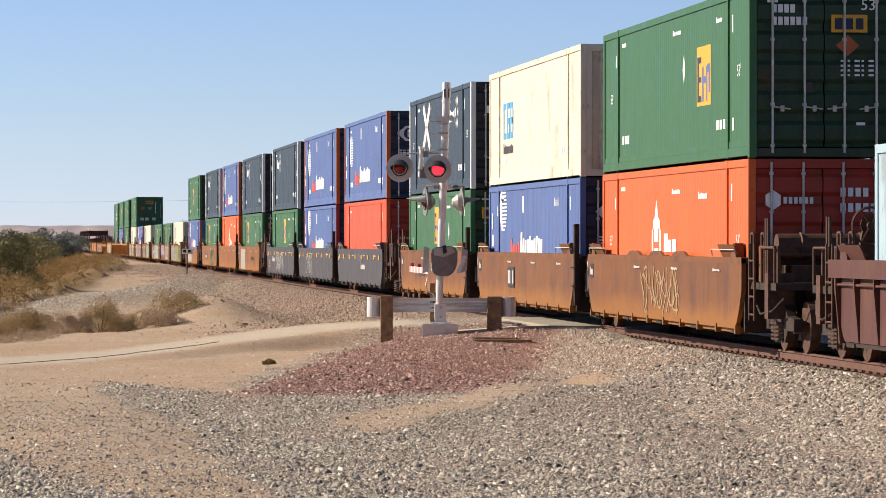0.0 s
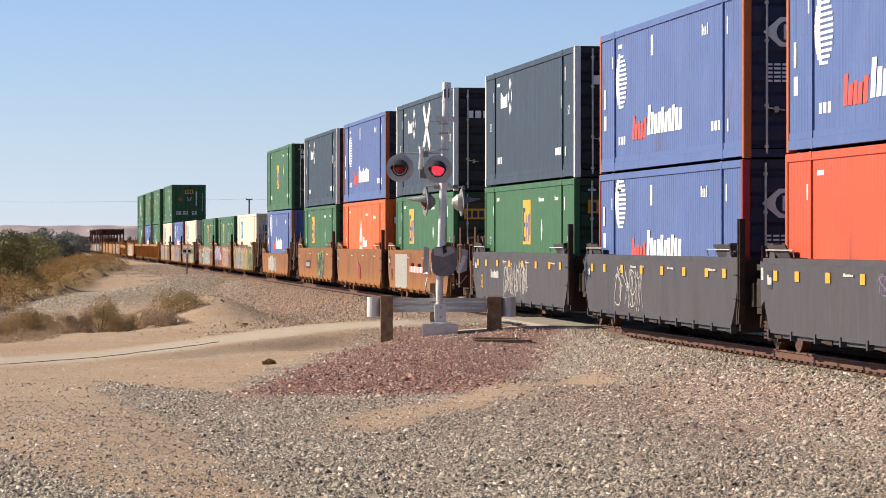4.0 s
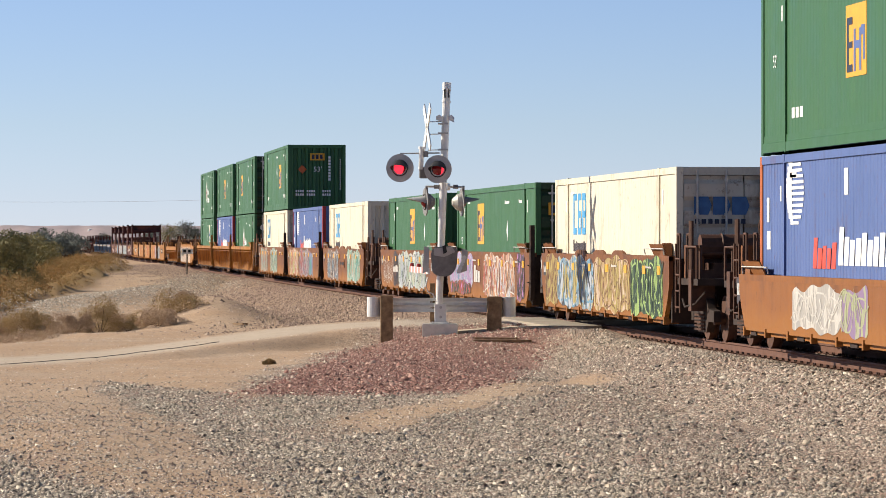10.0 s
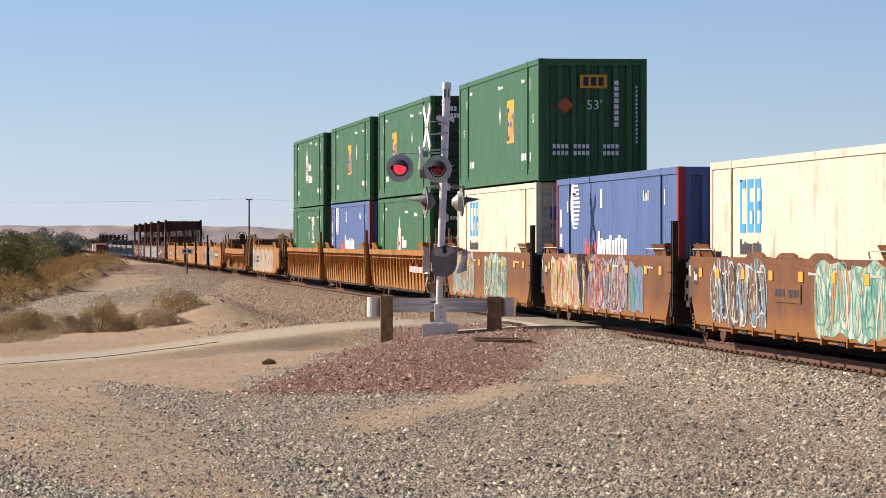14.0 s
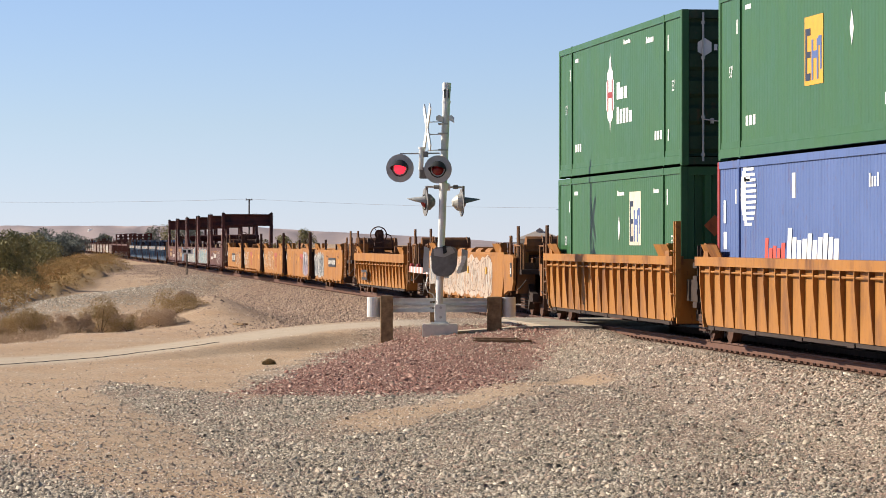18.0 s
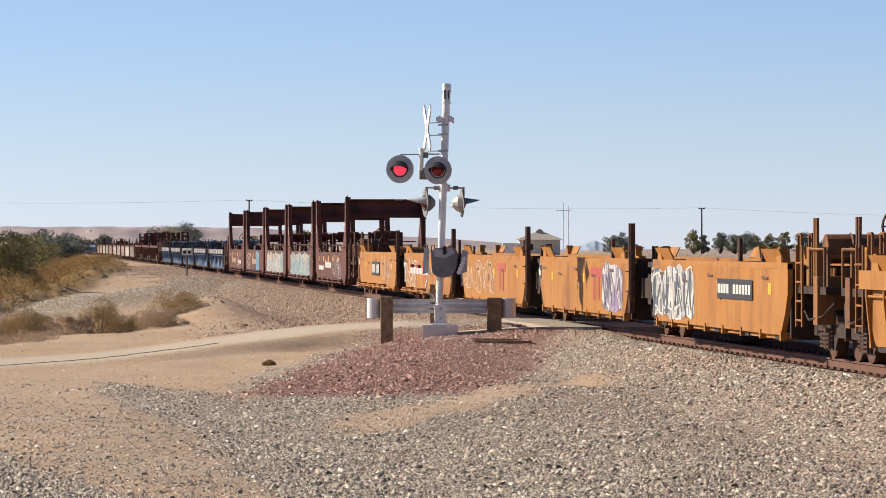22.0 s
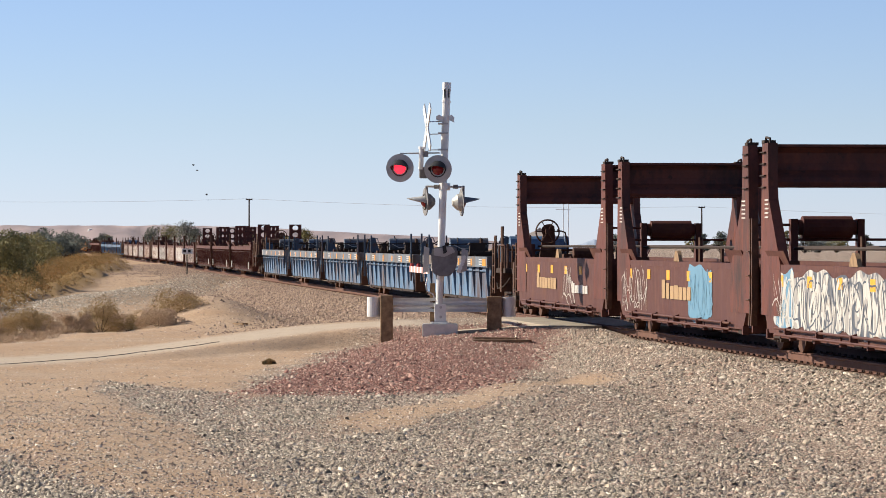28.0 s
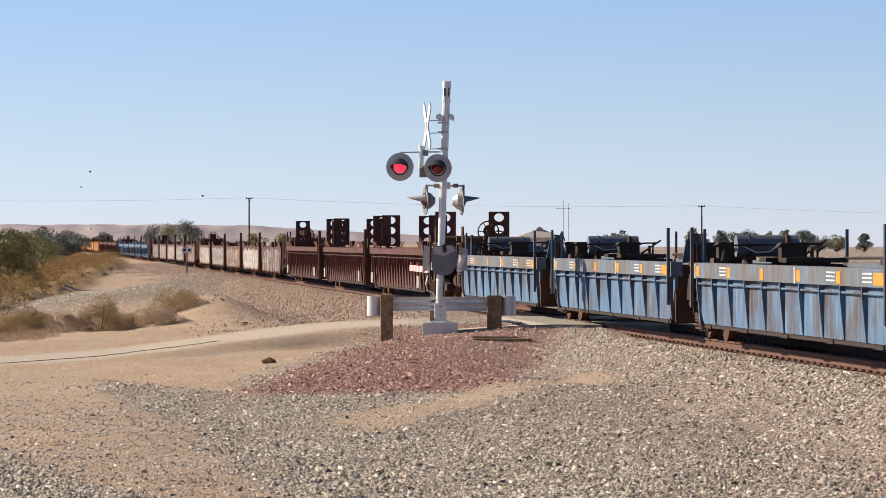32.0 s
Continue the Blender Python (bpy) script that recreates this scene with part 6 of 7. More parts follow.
def leaf_mesh(name, v, f, material, parent=None, label=""):
    me = bpy.data.meshes.new(name)
    me.from_pydata(v.tolist(), [], f.tolist())
    me.materials.append(material)
    ob = new(name, me)
    if parent:
        ob.parent = parent
    if label:
        ob["label"] = label
    return ob


def bush(at, wide, high, leaves, label, seed, count=900, name="bush", category="bush", group="", leaf=0.05, trunk=0.0, slim=0.5):
    """A shrub or tree: forked stems and an uneven crown in clumps; every third tree is pointed."""
    r = random.Random(seed)
    b = thing(name, label, category, group, Matrix.Translation(at))
    bm = bmesh.new()
    cents, rads = [], []
    pointed = trunk and seed % 3 == 0
    for k in range(10 if not trunk else 26):
        a = r.uniform(0, 6.28)
        rise = r.uniform(0.15, 0.9)
        reach = (1 - 0.85 * rise) if pointed else (1 - 0.55 * abs(rise - 0.45))
        d = wide / 2 * r.uniform(0.1, 0.95) * reach
        z = trunk * high + (high - trunk * high) * rise * (1 if pointed else 1 - 0.3 * d / (wide / 2))
        tip = Vector((d * math.cos(a), d * math.sin(a), z))
        fork = Vector((tip.x * 0.25, tip.y * 0.25, max(0.2 * z, trunk * high)))
        rod(bm, (tip.x * 0.04, tip.y * 0.04, -0.1), fork, 0.02 * high, 5, 0.014 * high)
        rod(bm, fork, tip, 0.012 * high, 5, 0.004 * high)
        cents.append(tuple(tip))
        rads.append(wide * (r.uniform(0.09, 0.18) if trunk else r.uniform(0.12, 0.24)))
    part("trunk", bm, BARK, b)
    leaf_mesh("crown", *leaf_cloud(cents, rads, count, leaf, seed, 0.8, slim), leaves, b)
    return b


def on_ground(x, y):
    return Vector((x, y, float(ground_height(np.array(x), np.array(y)))))


# scrub on the bank beside the track
r = np.random.RandomState(11)
cents, rads = [], []
while len(cents) < 4400:
    y = 120 + 310 * r.uniform() ** 1.25
    hi = float(scrub_edge(np.array(y)))
    x = r.uniform(-1.8 - (y - 118) * 0.012, hi)
    z = float(ground_height(np.array(x), np.array(y)))
    R = r.uniform(0.3, 0.85) * (1 if x < hi - 0.9 else 0.5)
    cents.append((x, y, z + R * 0.2))
    rads.append(R)
    for k in range(3):
        a = r.uniform(0, 6.28)
        cents.append((x + 0.8 * R * math.cos(a), y + 0.8 * R * math.sin(a), z + R * r.uniform(0.2, 0.75)))
        rads.append(R * r.uniform(0.25, 0.5))
scrub_ob = leaf_mesh("scrub", *leaf_cloud(cents, rads, 230000, 0.034, 3, 0.75, 0.5), SCRUB)
tagged(scrub_ob, "golden and olive desert scrub covering the bank", "scrub", kind="stuff")
cents, rads = [], []
while len(cents) < 240:
    y = r.uniform(96, 122)
    x = r.uniform(-3, 0.2 + (y - 96) * 0.17)
    R = r.uniform(0.12, 0.3)
    cents.append((x, y, float(ground_height(np.array(x), np.array(y))) + R * 0.3))
    rads.append(R)
tagged(leaf_mesh("dry_brush", *leaf_cloud(cents, rads, 60000, 0.026, 4, 0.7, 0.25), DRY), "dead grey-tan brush on the sand", "brush", kind="stuff")
for x, y, w_, h_, leaves, label, seed in (
        (2.6, 110, 1.9, 1.05, BRUSH, "dry brown-green bush on the sand", 21), (3.0, 112, 1.2, 0.7, DRY, "dead grey bush on the sand", 22),
        (1.9, 109, 1.0, 0.6, DRY, "dead grey bush on the sand", 23), (0.6, 106, 1.7, 0.6, BRUSH, "low brown bush on the sand", 24),
        (-0.3, 107, 1.1, 0.45, DRY, "low dead bush on the sand", 25), (4.7, 113, 1.9, 0.62, BRUSH, "dead brown bush on the berm", 26),
        (4.2, 109, 1.5, 0.45, DRY, "dead tan bush on the berm", 27), (4.9, 73, 0.34, 0.05, BRUSH, "small dark weed on the sand", 28)):
    bush(on_ground(x, y), w_, h_, leaves, label, seed, 8000, group="bushes beside the road", leaf=0.026, slim=0.28)
for k, (x, y) in enumerate(((1.2, 108.5), (3.4, 110.5), (2.0, 112.5), (0.0, 109.5), (-0.9, 106.0), (4.0, 111.5), (5.2, 114.5), (0.9, 111.5))):
    bush(on_ground(x, y), 0.9 + 0.12 * (k % 3), 0.34 + 0.06 * (k % 4), (DRY, BRUSH)[k % 2], ("pale dead tuft on the sand", "low brown tuft on the sand")[k % 2], 120 + k, 4500, group="bushes beside the road", leaf=0.022, slim=0.22)
r = random.Random(31)
for k in range(15):
    y = 175 + k * 14 + r.uniform(-6, 6)
    x = 0.1 + 0.021 * (y - 172) - r.uniform(0.0, 2.2)
    bush(on_ground(x, y), r.uniform(3.0, 4.6), r.uniform(1.9, 2.6), OLIVE, "tall olive-green shrub beyond the scrub bank", 40 + k, 7000, "shrub", "shrub", "shrubs along the wash", 0.055)
for k in range(20):
    d = r.uniform(480, 760)
    p = seen_from(d, r.uniform(-60, 128))
    bush(on_ground(p.x, p.y), r.uniform(5, 9), r.uniform(2.8, 4.2), DARK_LEAF, "dark green desert tree in the distance", 70 + k, 2400, "tree", "tree", "trees along the wash", 0.14, 0.1)
for px_x, d, w_, h_ in ((270, 900, 9, 6.3), (300, 930, 11, 7.0), (330, 900, 11, 7.6), (345, 950, 9, 6.0), (182, 950, 6, 5.2), (188, 960, 5, 4.6), (452, 900, 6, 4.6), (500, 920, 7, 4.8), (540, 900, 8, 5.8),
                        (1085, 820, 5, 4.8), (1103, 830, 5, 5.4), (1118, 840, 3, 3.6), (1228, 820, 5, 5.8), (1245, 840, 4, 4.5), (1275, 850, 6, 5.2), (1300, 850, 5, 4.8), (1318, 830, 7, 5.8),
                        (1340, 840, 5, 4.6), (1364, 850, 4, 5.4), (1388, 830, 4, 6.2), (1425, 830, 8, 5.0), (1450, 850, 7, 4.4), (1480, 860, 6, 4.0), (1530, 850, 5, 4.4)):
    p = seen_from(d, px_x)
    bush(on_ground(p.x, p.y), w_ * 1.05, h_ * 0.9, DARK_LEAF if px_x % 4 else OLIVE, "dark green tree on the desert plain", int(px_x), 3000, "tree", "tree", "trees on the plain", 0.15, 0.05)

# ---- poles, wires, house, signs ----
POLE_WOOD = plain("pole_wood", (0.07, 0.055, 0.045), 0.9, 0, 0.3)
pole_tops = []
for px_x, top_y in ((-360, 350), (441, 352), (1242, 366), (2043, 382)):
    p = seen_from(860, px_x)
    zt = HEIGHT + (427 - top_y) / 6876 * 860
    u = thing("utility_pole", "dark wooden utility pole with a cross arm", "utility pole", "utility poles", Matrix.Translation((p.x, p.y, 0)) @ pose(0, 0, 0, 0, 0, -6.4))
    bm = bmesh.new()
    rod(bm, (0, 0, -1.6), (0, 0, zt), 0.2, 8, 0.15)
    part("post", bm, POLE_WOOD, u)
    bm = bmesh.new()
    box(bm, -0.75, 0.75, -0.1, 0.1, zt - 0.3, zt - 0.1)
    part("cross_arm", bm, POLE_WOOD, u)
    for s in (-0.6, 0.6):
        bm = bmesh.new()
        rod(bm, (s, 0, zt - 0.1), (s, 0, zt + 0.15), 0.06, 6)
        part("insulator", bm, POLE_WOOD, u)
    pole_tops.append(Vector((p.x, p.y, zt)))
for a, b in zip(pole_tops, pole_tops[1:]):
    bm = bmesh.new()
    pts = [a.lerp(b, k / 14) - Vector((0, 0, 0.9 * (1 - (k / 7 - 1) ** 2))) for k in range(15)]
    tube(bm, pts, 0.022, 4)
    tagged(part("power_line", bm, STEEL), "thin power line between wooden poles", "power line", "power lines")
for px_x, top_y, arm in ((997, 357, 2.6), (1006, 362, 0.0)):
    p = seen_from(700, px_x)
    zt = HEIGHT + (427 - top_y) / 6876 * 700
    u = thing("antenna_mast", "thin pale antenna mast beside the house", "antenna", "antenna masts", Matrix.Translation((p.x, p.y, 0)) @ pose(0, 0, 0, 0, 0, -6.4))
    bm = bmesh.new()
    rod(bm, (0, 0, -1.6), (0, 0, zt), 0.07, 6)
    part("mast", bm, STEEL, u)
    if arm:
        bm = bmesh.new()
        rod(bm, (-arm / 2, 0, zt - 1.4), (arm / 2, 0, zt - 1.4), 0.05, 6)
        part("cross_bar", bm, STEEL, u)
p = seen_from(720, 957)
house = thing("house", "small pale desert house with a hipped shingle roof", "house", at=Matrix.Translation((p.x, p.y, -0.6)) @ pose(0, 0, 0, 0, 0, -6.4))
PLASTER = plain("pale_plaster", (0.62, 0.58, 0.5), 0.9)
SHINGLE = plain("roof_shingle", (0.42, 0.36, 0.31), 0.9)
bm = bmesh.new()
box(bm, -3.9, 3.6, 0, 7, 0, 2.9)
part("wall", bm, PLASTER, house)
bm = bmesh.new()
vs = [bm.verts.new(q) for q in ((-4.7, -0.7, 2.9), (4.3, -0.7, 2.9), (4.3, 7.7, 2.9), (-4.7, 7.7, 2.9), (-1.0, 3.5, 4.3), (0.8, 3.5, 4.3))]
for f in ((0, 1, 5, 4), (1, 2, 5), (2, 3, 4, 5), (3, 0, 4), (3, 2, 1, 0)):
    bm.faces.new([vs[i] for i in f])
part("roof", bm, SHINGLE, house)
bm = bmesh.new()
prism(bm, [(-0.75, 4.2), (-0.75, 4.55), (-0.1, 4.95), (0.55, 4.55), (0.55, 4.2)], "y", 3.0, 4.0)
part("cupola", bm, SHINGLE, house)
for x in (-2.6, 0.9):
    bm = bmesh.new()
    box(bm, x, x + 1.2, -0.03, 0.05, 1.0, 2.1)
    part("window", bm, BLACK, house)
bm = bmesh.new()
box(bm, -7.0, -3.95, 0.5, 5, 0, 2.3)
part("annex", bm, WHITE, house)
p = seen_from(4040, 161)
tank = thing("storage_tank", "white storage tank far off on the hillside", "tank", at=Matrix.Translation((p.x, p.y, 8.2)))
bm = bmesh.new()
rod(bm, (0, 0, 0), (0, 0, 6.2), 3.4, 20)
rod(bm, (0, 0, 6.2), (0, 0, 6.7), 3.4, 20, 0.4)
part("shell", bm, WHITE, tank)
p = seen_from(205, 331)
sign = thing("track_sign", "small white sign on a thin dark post beside the track", "sign", at=Matrix.Translation((p.x, p.y, -0.45)) @ pose(0, 0, 0, 0, 0, -6.4))
bm = bmesh.new()
rod(bm, (0, 0, -0.3), (0, 0, 1.9), 0.035, 6)
part("post", bm, POLE_WOOD, sign)
bm = bmesh.new()
box(bm, -0.27, 0.3, -0.05, -0.03, 1.6, 1.88)
part("plate", bm, WHITE, sign)
bm = bmesh.new()
box(bm, -0.2, -0.05, -0.058, -0.05, 1.68, 1.82)
box(bm, 0.06, 0.2, -0.058, -0.05, 1.68, 1.82)
part("lettering", bm, BLACK, sign)
p = seen_from(330, 149)
post = thing("marker_post", "short thin marker post beside the track", "post", at=Matrix.Translation((p.x, p.y, -0.5)))
bm = bmesh.new()
rod(bm, (0, 0, -0.2), (0, 0, 1.0), 0.03, 6)
part("stake", bm, POLE_WOOD, post)

# fallen boards, and a dark hose along the road
for x, y, n_, turn, label in ((10.15, 79.6, 1.2, 80, "weathered board lying on gravel"), (10.1, 80.4, 0.9, 70, "weathered board lying on gravel"), (6.3, 106, 0.5, 30, "dark stick on the sand"), (2.4, 118, 0.8, 20, "dark stick on the sand")):
    bm = bmesh.new()
    box(bm, -0.09, 0.09, -n_ / 2, n_ / 2, -0.01, 0.035)
    tagged(part("board", bm, TIMBER, at=Matrix.Translation(on_ground(x, y) + Vector((0, 0, 0.03))) @ pose(0, 0, 0, 0, 0, turn)), label, "board", "fallen boards")
bm = bmesh.new()
pts = []
for k in range(40):
    x = -1.5 + k * 0.155
    pts.append(on_ground(x, float(road_centre(np.array(x))) - 1.6 + 0.12 * math.sin(k * 0.5) + 0.1 * math.sin(k * 1.7)) + Vector((0, 0, 0.012)))
tube(bm, pts, 0.0065)
tagged(part("hose", bm, BLACK), "thin black hose lying along the dirt road", "hose")


# ---- three dark birds beyond the track ----
FEATHER = plain("dark_feathers", (0.03, 0.028, 0.03), 0.8)
BIRDS = []
for k in range(3):
    b = thing("bird", "small dark bird flying over the desert", "bird", "birds in flight")
    bm = bmesh.new()
    rod(bm, (0.0, -0.16, 0.0), (0.0, 0.02, 0.0), 0.03, 8, 0.075)
    rod(bm, (0.0, 0.02, 0.0), (0.0, 0.18, 0.02), 0.075, 8, 0.035)
    rod(bm, (0.0, 0.16, 0.03), (0.0, 0.25, 0.03), 0.045, 8, 0.01)
    part("body", bm, FEATHER, b)
    for s_ in (-1, 1):
        bm = bmesh.new()
        prism(bm, [(s_ * 0.05, 0.1), (s_ * 0.25, 0.12), (s_ * 0.5, -0.02), (s_ * 0.28, -0.1), (s_ * 0.05, -0.08)], "z", 0.02, 0.04)
        wing = part("wing", bm, FEATHER, b)
        wing.matrix_basis = pose(0, 0, 0, 0, -s_ * (22 if k != 1 else -14), 0)
    bm = bmesh.new()
    prism(bm, [(-0.03, -0.14), (0.03, -0.14), (0.07, -0.3), (-0.07, -0.3)], "z", -0.005, 0.005)
    part("tail", bm, FEATHER, b)
    BIRDS.append(b)


# ---- graffiti and marks on the cars ----
SPRAY_TONES = {}


def tone(name, c):
    SPRAY_TONES[name] = c
    return plain(name, c, 0.55, 0, 0.15)


TEAL, LIME, LILAC, SILVER, SCARLET = tone("teal_spray", (0.09, 0.26, 0.22)), tone("lime_spray", (0.3, 0.42, 0.14)), tone("lilac_spray", (0.25, 0.17, 0.28)), tone("silver_spray", (0.36, 0.34, 0.31)), tone("scarlet_spray", (0.36, 0.07, 0.05))
AZURE, TAN, PALE, CHALK, SOOT = tone("azure_spray", (0.13, 0.27, 0.38)), tone("tan_spray", (0.4, 0.26, 0.13)), tone("pale_spray", (0.36, 0.38, 0.22)), tone("chalk_spray", (0.55, 0.52, 0.47)), tone("black_spray", (0.03, 0.03, 0.035))
BEIGE, STORM = tone("beige_spray", (0.52, 0.4, 0.3)), tone("blue_grey_spray", (0.075, 0.09, 0.115))
ORCHID, FOG, MINT = tone("orchid_spray", (0.36, 0.17, 0.36)), tone("blue_white_spray", (0.4, 0.43, 0.47)), tone("mint_spray", (0.3, 0.45, 0.36))
DEEP_GREEN, OLIVE_TAN = tone("deep_green_spray", (0.025, 0.05, 0.03)), tone("olive_tan_spray", (0.38, 0.3, 0.1))
PEACH, MUD = tone("peach_spray", (0.45, 0.22, 0.1)), tone("brown_spray", (0.16, 0.075, 0.04))


SPRAYS = {}


def swirl(tones):
    """Blended spray paint: bands of a few colours that wind round one another."""
    key = tuple(t.name for t in tones)
    if key in SPRAYS:
        return SPRAYS[key]
    m, nt, sh = tree_of("mixed_" + tones[0].name)
    co = place(nt, (1, 1, 0.62))
    shove = nt.nodes.new("ShaderNodeTexNoise")
    nt.links.new(co, shove.inputs["Vector"])
    shove.inputs["Scale"].default_value, shove.inputs["Detail"].default_value = 1.3, 2.0
    add = nt.nodes.new("ShaderNodeVectorMath")
    add.operation = "MULTIPLY_ADD"
    nt.links.new(shove.outputs["Color"], add.inputs[0])
    add.inputs[1].default_value = (1.6, 1.6, 1.6)
    nt.links.new(co, add.inputs[2])
    field = noise_of(nt, add.outputs[0], 0.85, 1.0, 0.4)
    times = nt.nodes.new("ShaderNodeMath")
    times.operation = "MULTIPLY"
    nt.links.new(field, times.inputs[0])
    times.inputs[1].default_value = 7.0
    turn = nt.nodes.new("ShaderNodeMath")
    turn.operation = "FRACT"
    nt.links.new(times.outputs[0], turn.inputs[0])
    cr = nt.nodes.new("ShaderNodeValToRGB")
    nt.links.new(turn.outputs[0], cr.inputs["Fac"])
    n = len(tones)
    stops = []
    for k, t in enumerate(tones):
        a, b = k / n, (k + 1) / n
        stops += [(a + 0.05, SPRAY_TONES[t.name]), (b - 0.05, SPRAY_TONES[t.name])]
    for k, (where, col) in enumerate(stops):
        e = cr.color_ramp.elements[k] if k < 2 else cr.color_ramp.elements.new(1)
        e.position, e.color = where, (*toned(col), 1)
    c = mixed(nt, ramp(nt, noise_of(nt, place(nt), 5, 5), 0.4, 0.75, 0, 0.35), cr.outputs["Color"], toned(SPRAY_TONES[tones[0].name]))
    c = mixed(nt, ramp(nt, noise_of(nt, place(nt, (1, 5, 0.3)), 2.2, 4, 0.7), 0.55, 0.75, 0, 0.35), c, (0.13, 0.07, 0.035))
    nt.links.new(c, sh.inputs["Base Color"])
    sh.inputs["Roughness"].default_value = 0.55
    sh.inputs["Specular IOR Level"].default_value = 0.25
    SPRAYS[key] = m
    return m


def ribbon(bm, pts, wide, x):
    """A flat stroke of even width with joined corners."""
    rows = []
    for k, (y, z) in enumerate(pts):
        (ya, za), (yb, zb) = pts[max(k - 1, 0)], pts[min(k + 1, len(pts) - 1)]
        d = math.hypot(yb - ya, zb - za) or 1e-6
        oy, oz = -(zb - za) / d * wide / 2, (yb - ya) / d * wide / 2
        rows.append((bm.verts.new((x, y + oy, z + oz)), bm.verts.new((x, y - oy, z - oz))))
    for a, b in zip(rows, rows[1:]):
        bm.faces.new((a[0], b[0], b[1], a[1]))


def patch(unit, y0, y1, z0, z1, material, r, x, label="spray-painted graffiti"):
    """A flat sprayed field with a wavy edge."""
    bm = bmesh.new()
    m = max(12, round((y1 - y0) / 0.12))
    p = [r.uniform(0, 6.28) for k in range(6)]
    rows = []
    for k in range(m + 1):
        u = k / m
        y = y0 + (y1 - y0) * u
        end = min(1.0, 0.82 + 3.5 * min(u, 1 - u))
        lo = z0 + 0.05 + 0.04 * math.sin(y * 2.3 + p[0]) + 0.03 * math.sin(y * 6.1 + p[1])
        hi = z1 - 0.07 + 0.05 * math.sin(y * 1.9 + p[2]) + 0.035 * math.sin(y * 5.3 + p[3])
        mid = (lo + hi) / 2
        rows.append((bm.verts.new((x, y, mid + (lo - mid) * end)), bm.verts.new((x, y, mid + (hi - mid) * end))))
    for a, b in zip(rows, rows[1:]):
        bm.faces.new((a[0], b[0], b[1], a[1]))
    part("graffiti_patch", bm, material, unit, label)


def blob(cy, cz, hy, hz, r, n=30):
    """A closed wavy loop, as the outline of one swollen letter."""
    p, q, lean = r.uniform(0, 6.28), r.uniform(0, 6.28), r.uniform(-0.35, 0.35)
    out = []
    for k in range(n + 1):
        a = 2 * math.pi * k / n
        f = 0.82 + 0.12 * math.sin(2 * a + p) + 0.1 * math.sin(3 * a + q)
        z = cz + hz * f * math.copysign(abs(math.sin(a)) ** 0.7, math.sin(a))
        out.append((cy + hy * f * math.copysign(abs(math.cos(a)) ** 0.7, math.cos(a)) + lean * (z - cz), z))
    return out


def wavy(cy, w, z0, z1, r, n=14):
    """An upright stroke that bends twice."""
    a, b = r.uniform(-0.45, 0.45) * w, r.uniform(-0.45, 0.45) * w
    g, ph, am = r.uniform(3, 7), r.uniform(0, 6), r.uniform(0.05, 0.18) * min(1, w)
    t0, t1 = r.uniform(0.02, 0.3), r.uniform(0.65, 0.98)
    return [(cy + a + (b - a) * t + am * math.sin(t * g + ph), z0 + (z1 - z0) * t) for t in np.linspace(t0, t1, n)]


def graffiti(unit, y0, y1, fill, line, seed, z0=0.3, z1=1.42, n=None, wide=0.05, solid=True, x=-1.4565, more=()):
    """Spray-painted lettering too wild to read: bent outlines and strokes, over a sprayed field where solid."""
    r = random.Random(seed)
    z0 = max(z0, 0.37)
    n = n or max(2, round((y1 - y0) / 0.9))
    w = (y1 - y0) / n
    tones = [line, *more]
    if solid:
        patch(unit, y0, y1, z0, z1, swirl((fill, *tones)), r, x)
    layers = {}
    for i in range(n):
        cy, cz, hh = y1 - (i + 0.5) * w, (z0 + z1) / 2, (z1 - z0) / 2 - 0.04
        if solid or i % 2 == 0:
            ribbon(layers.setdefault(0, bmesh.new()), blob(cy, cz, w * r.uniform(0.35, 0.6), hh * r.uniform(0.6, 1.0), r), wide * 0.45, x - 0.003)
        for k in range(4):
            j = r.randrange(len(tones))
            ribbon(layers.setdefault(j, bmesh.new()), wavy(cy, w * 1.2, z0 + 0.05, z1 - 0.05, r), wide * r.uniform(0.3, 0.8), x - 0.0035 - 0.0007 * k)
        zz = r.uniform(z0 + 0.15, z1 - 0.15)
        ribbon(layers.setdefault(0, bmesh.new()), [(cy + w * (0.6 - 1.2 * t), zz + 0.12 * math.sin(t * 5 + i)) for t in np.linspace(0, 1, 9)], wide * 0.4, x - 0.0066)
    for j, bm in layers.items():
        tagged(part("graffiti_lettering", bm, tones[j], unit), "spray-painted graffiti strokes", kind="stuff")


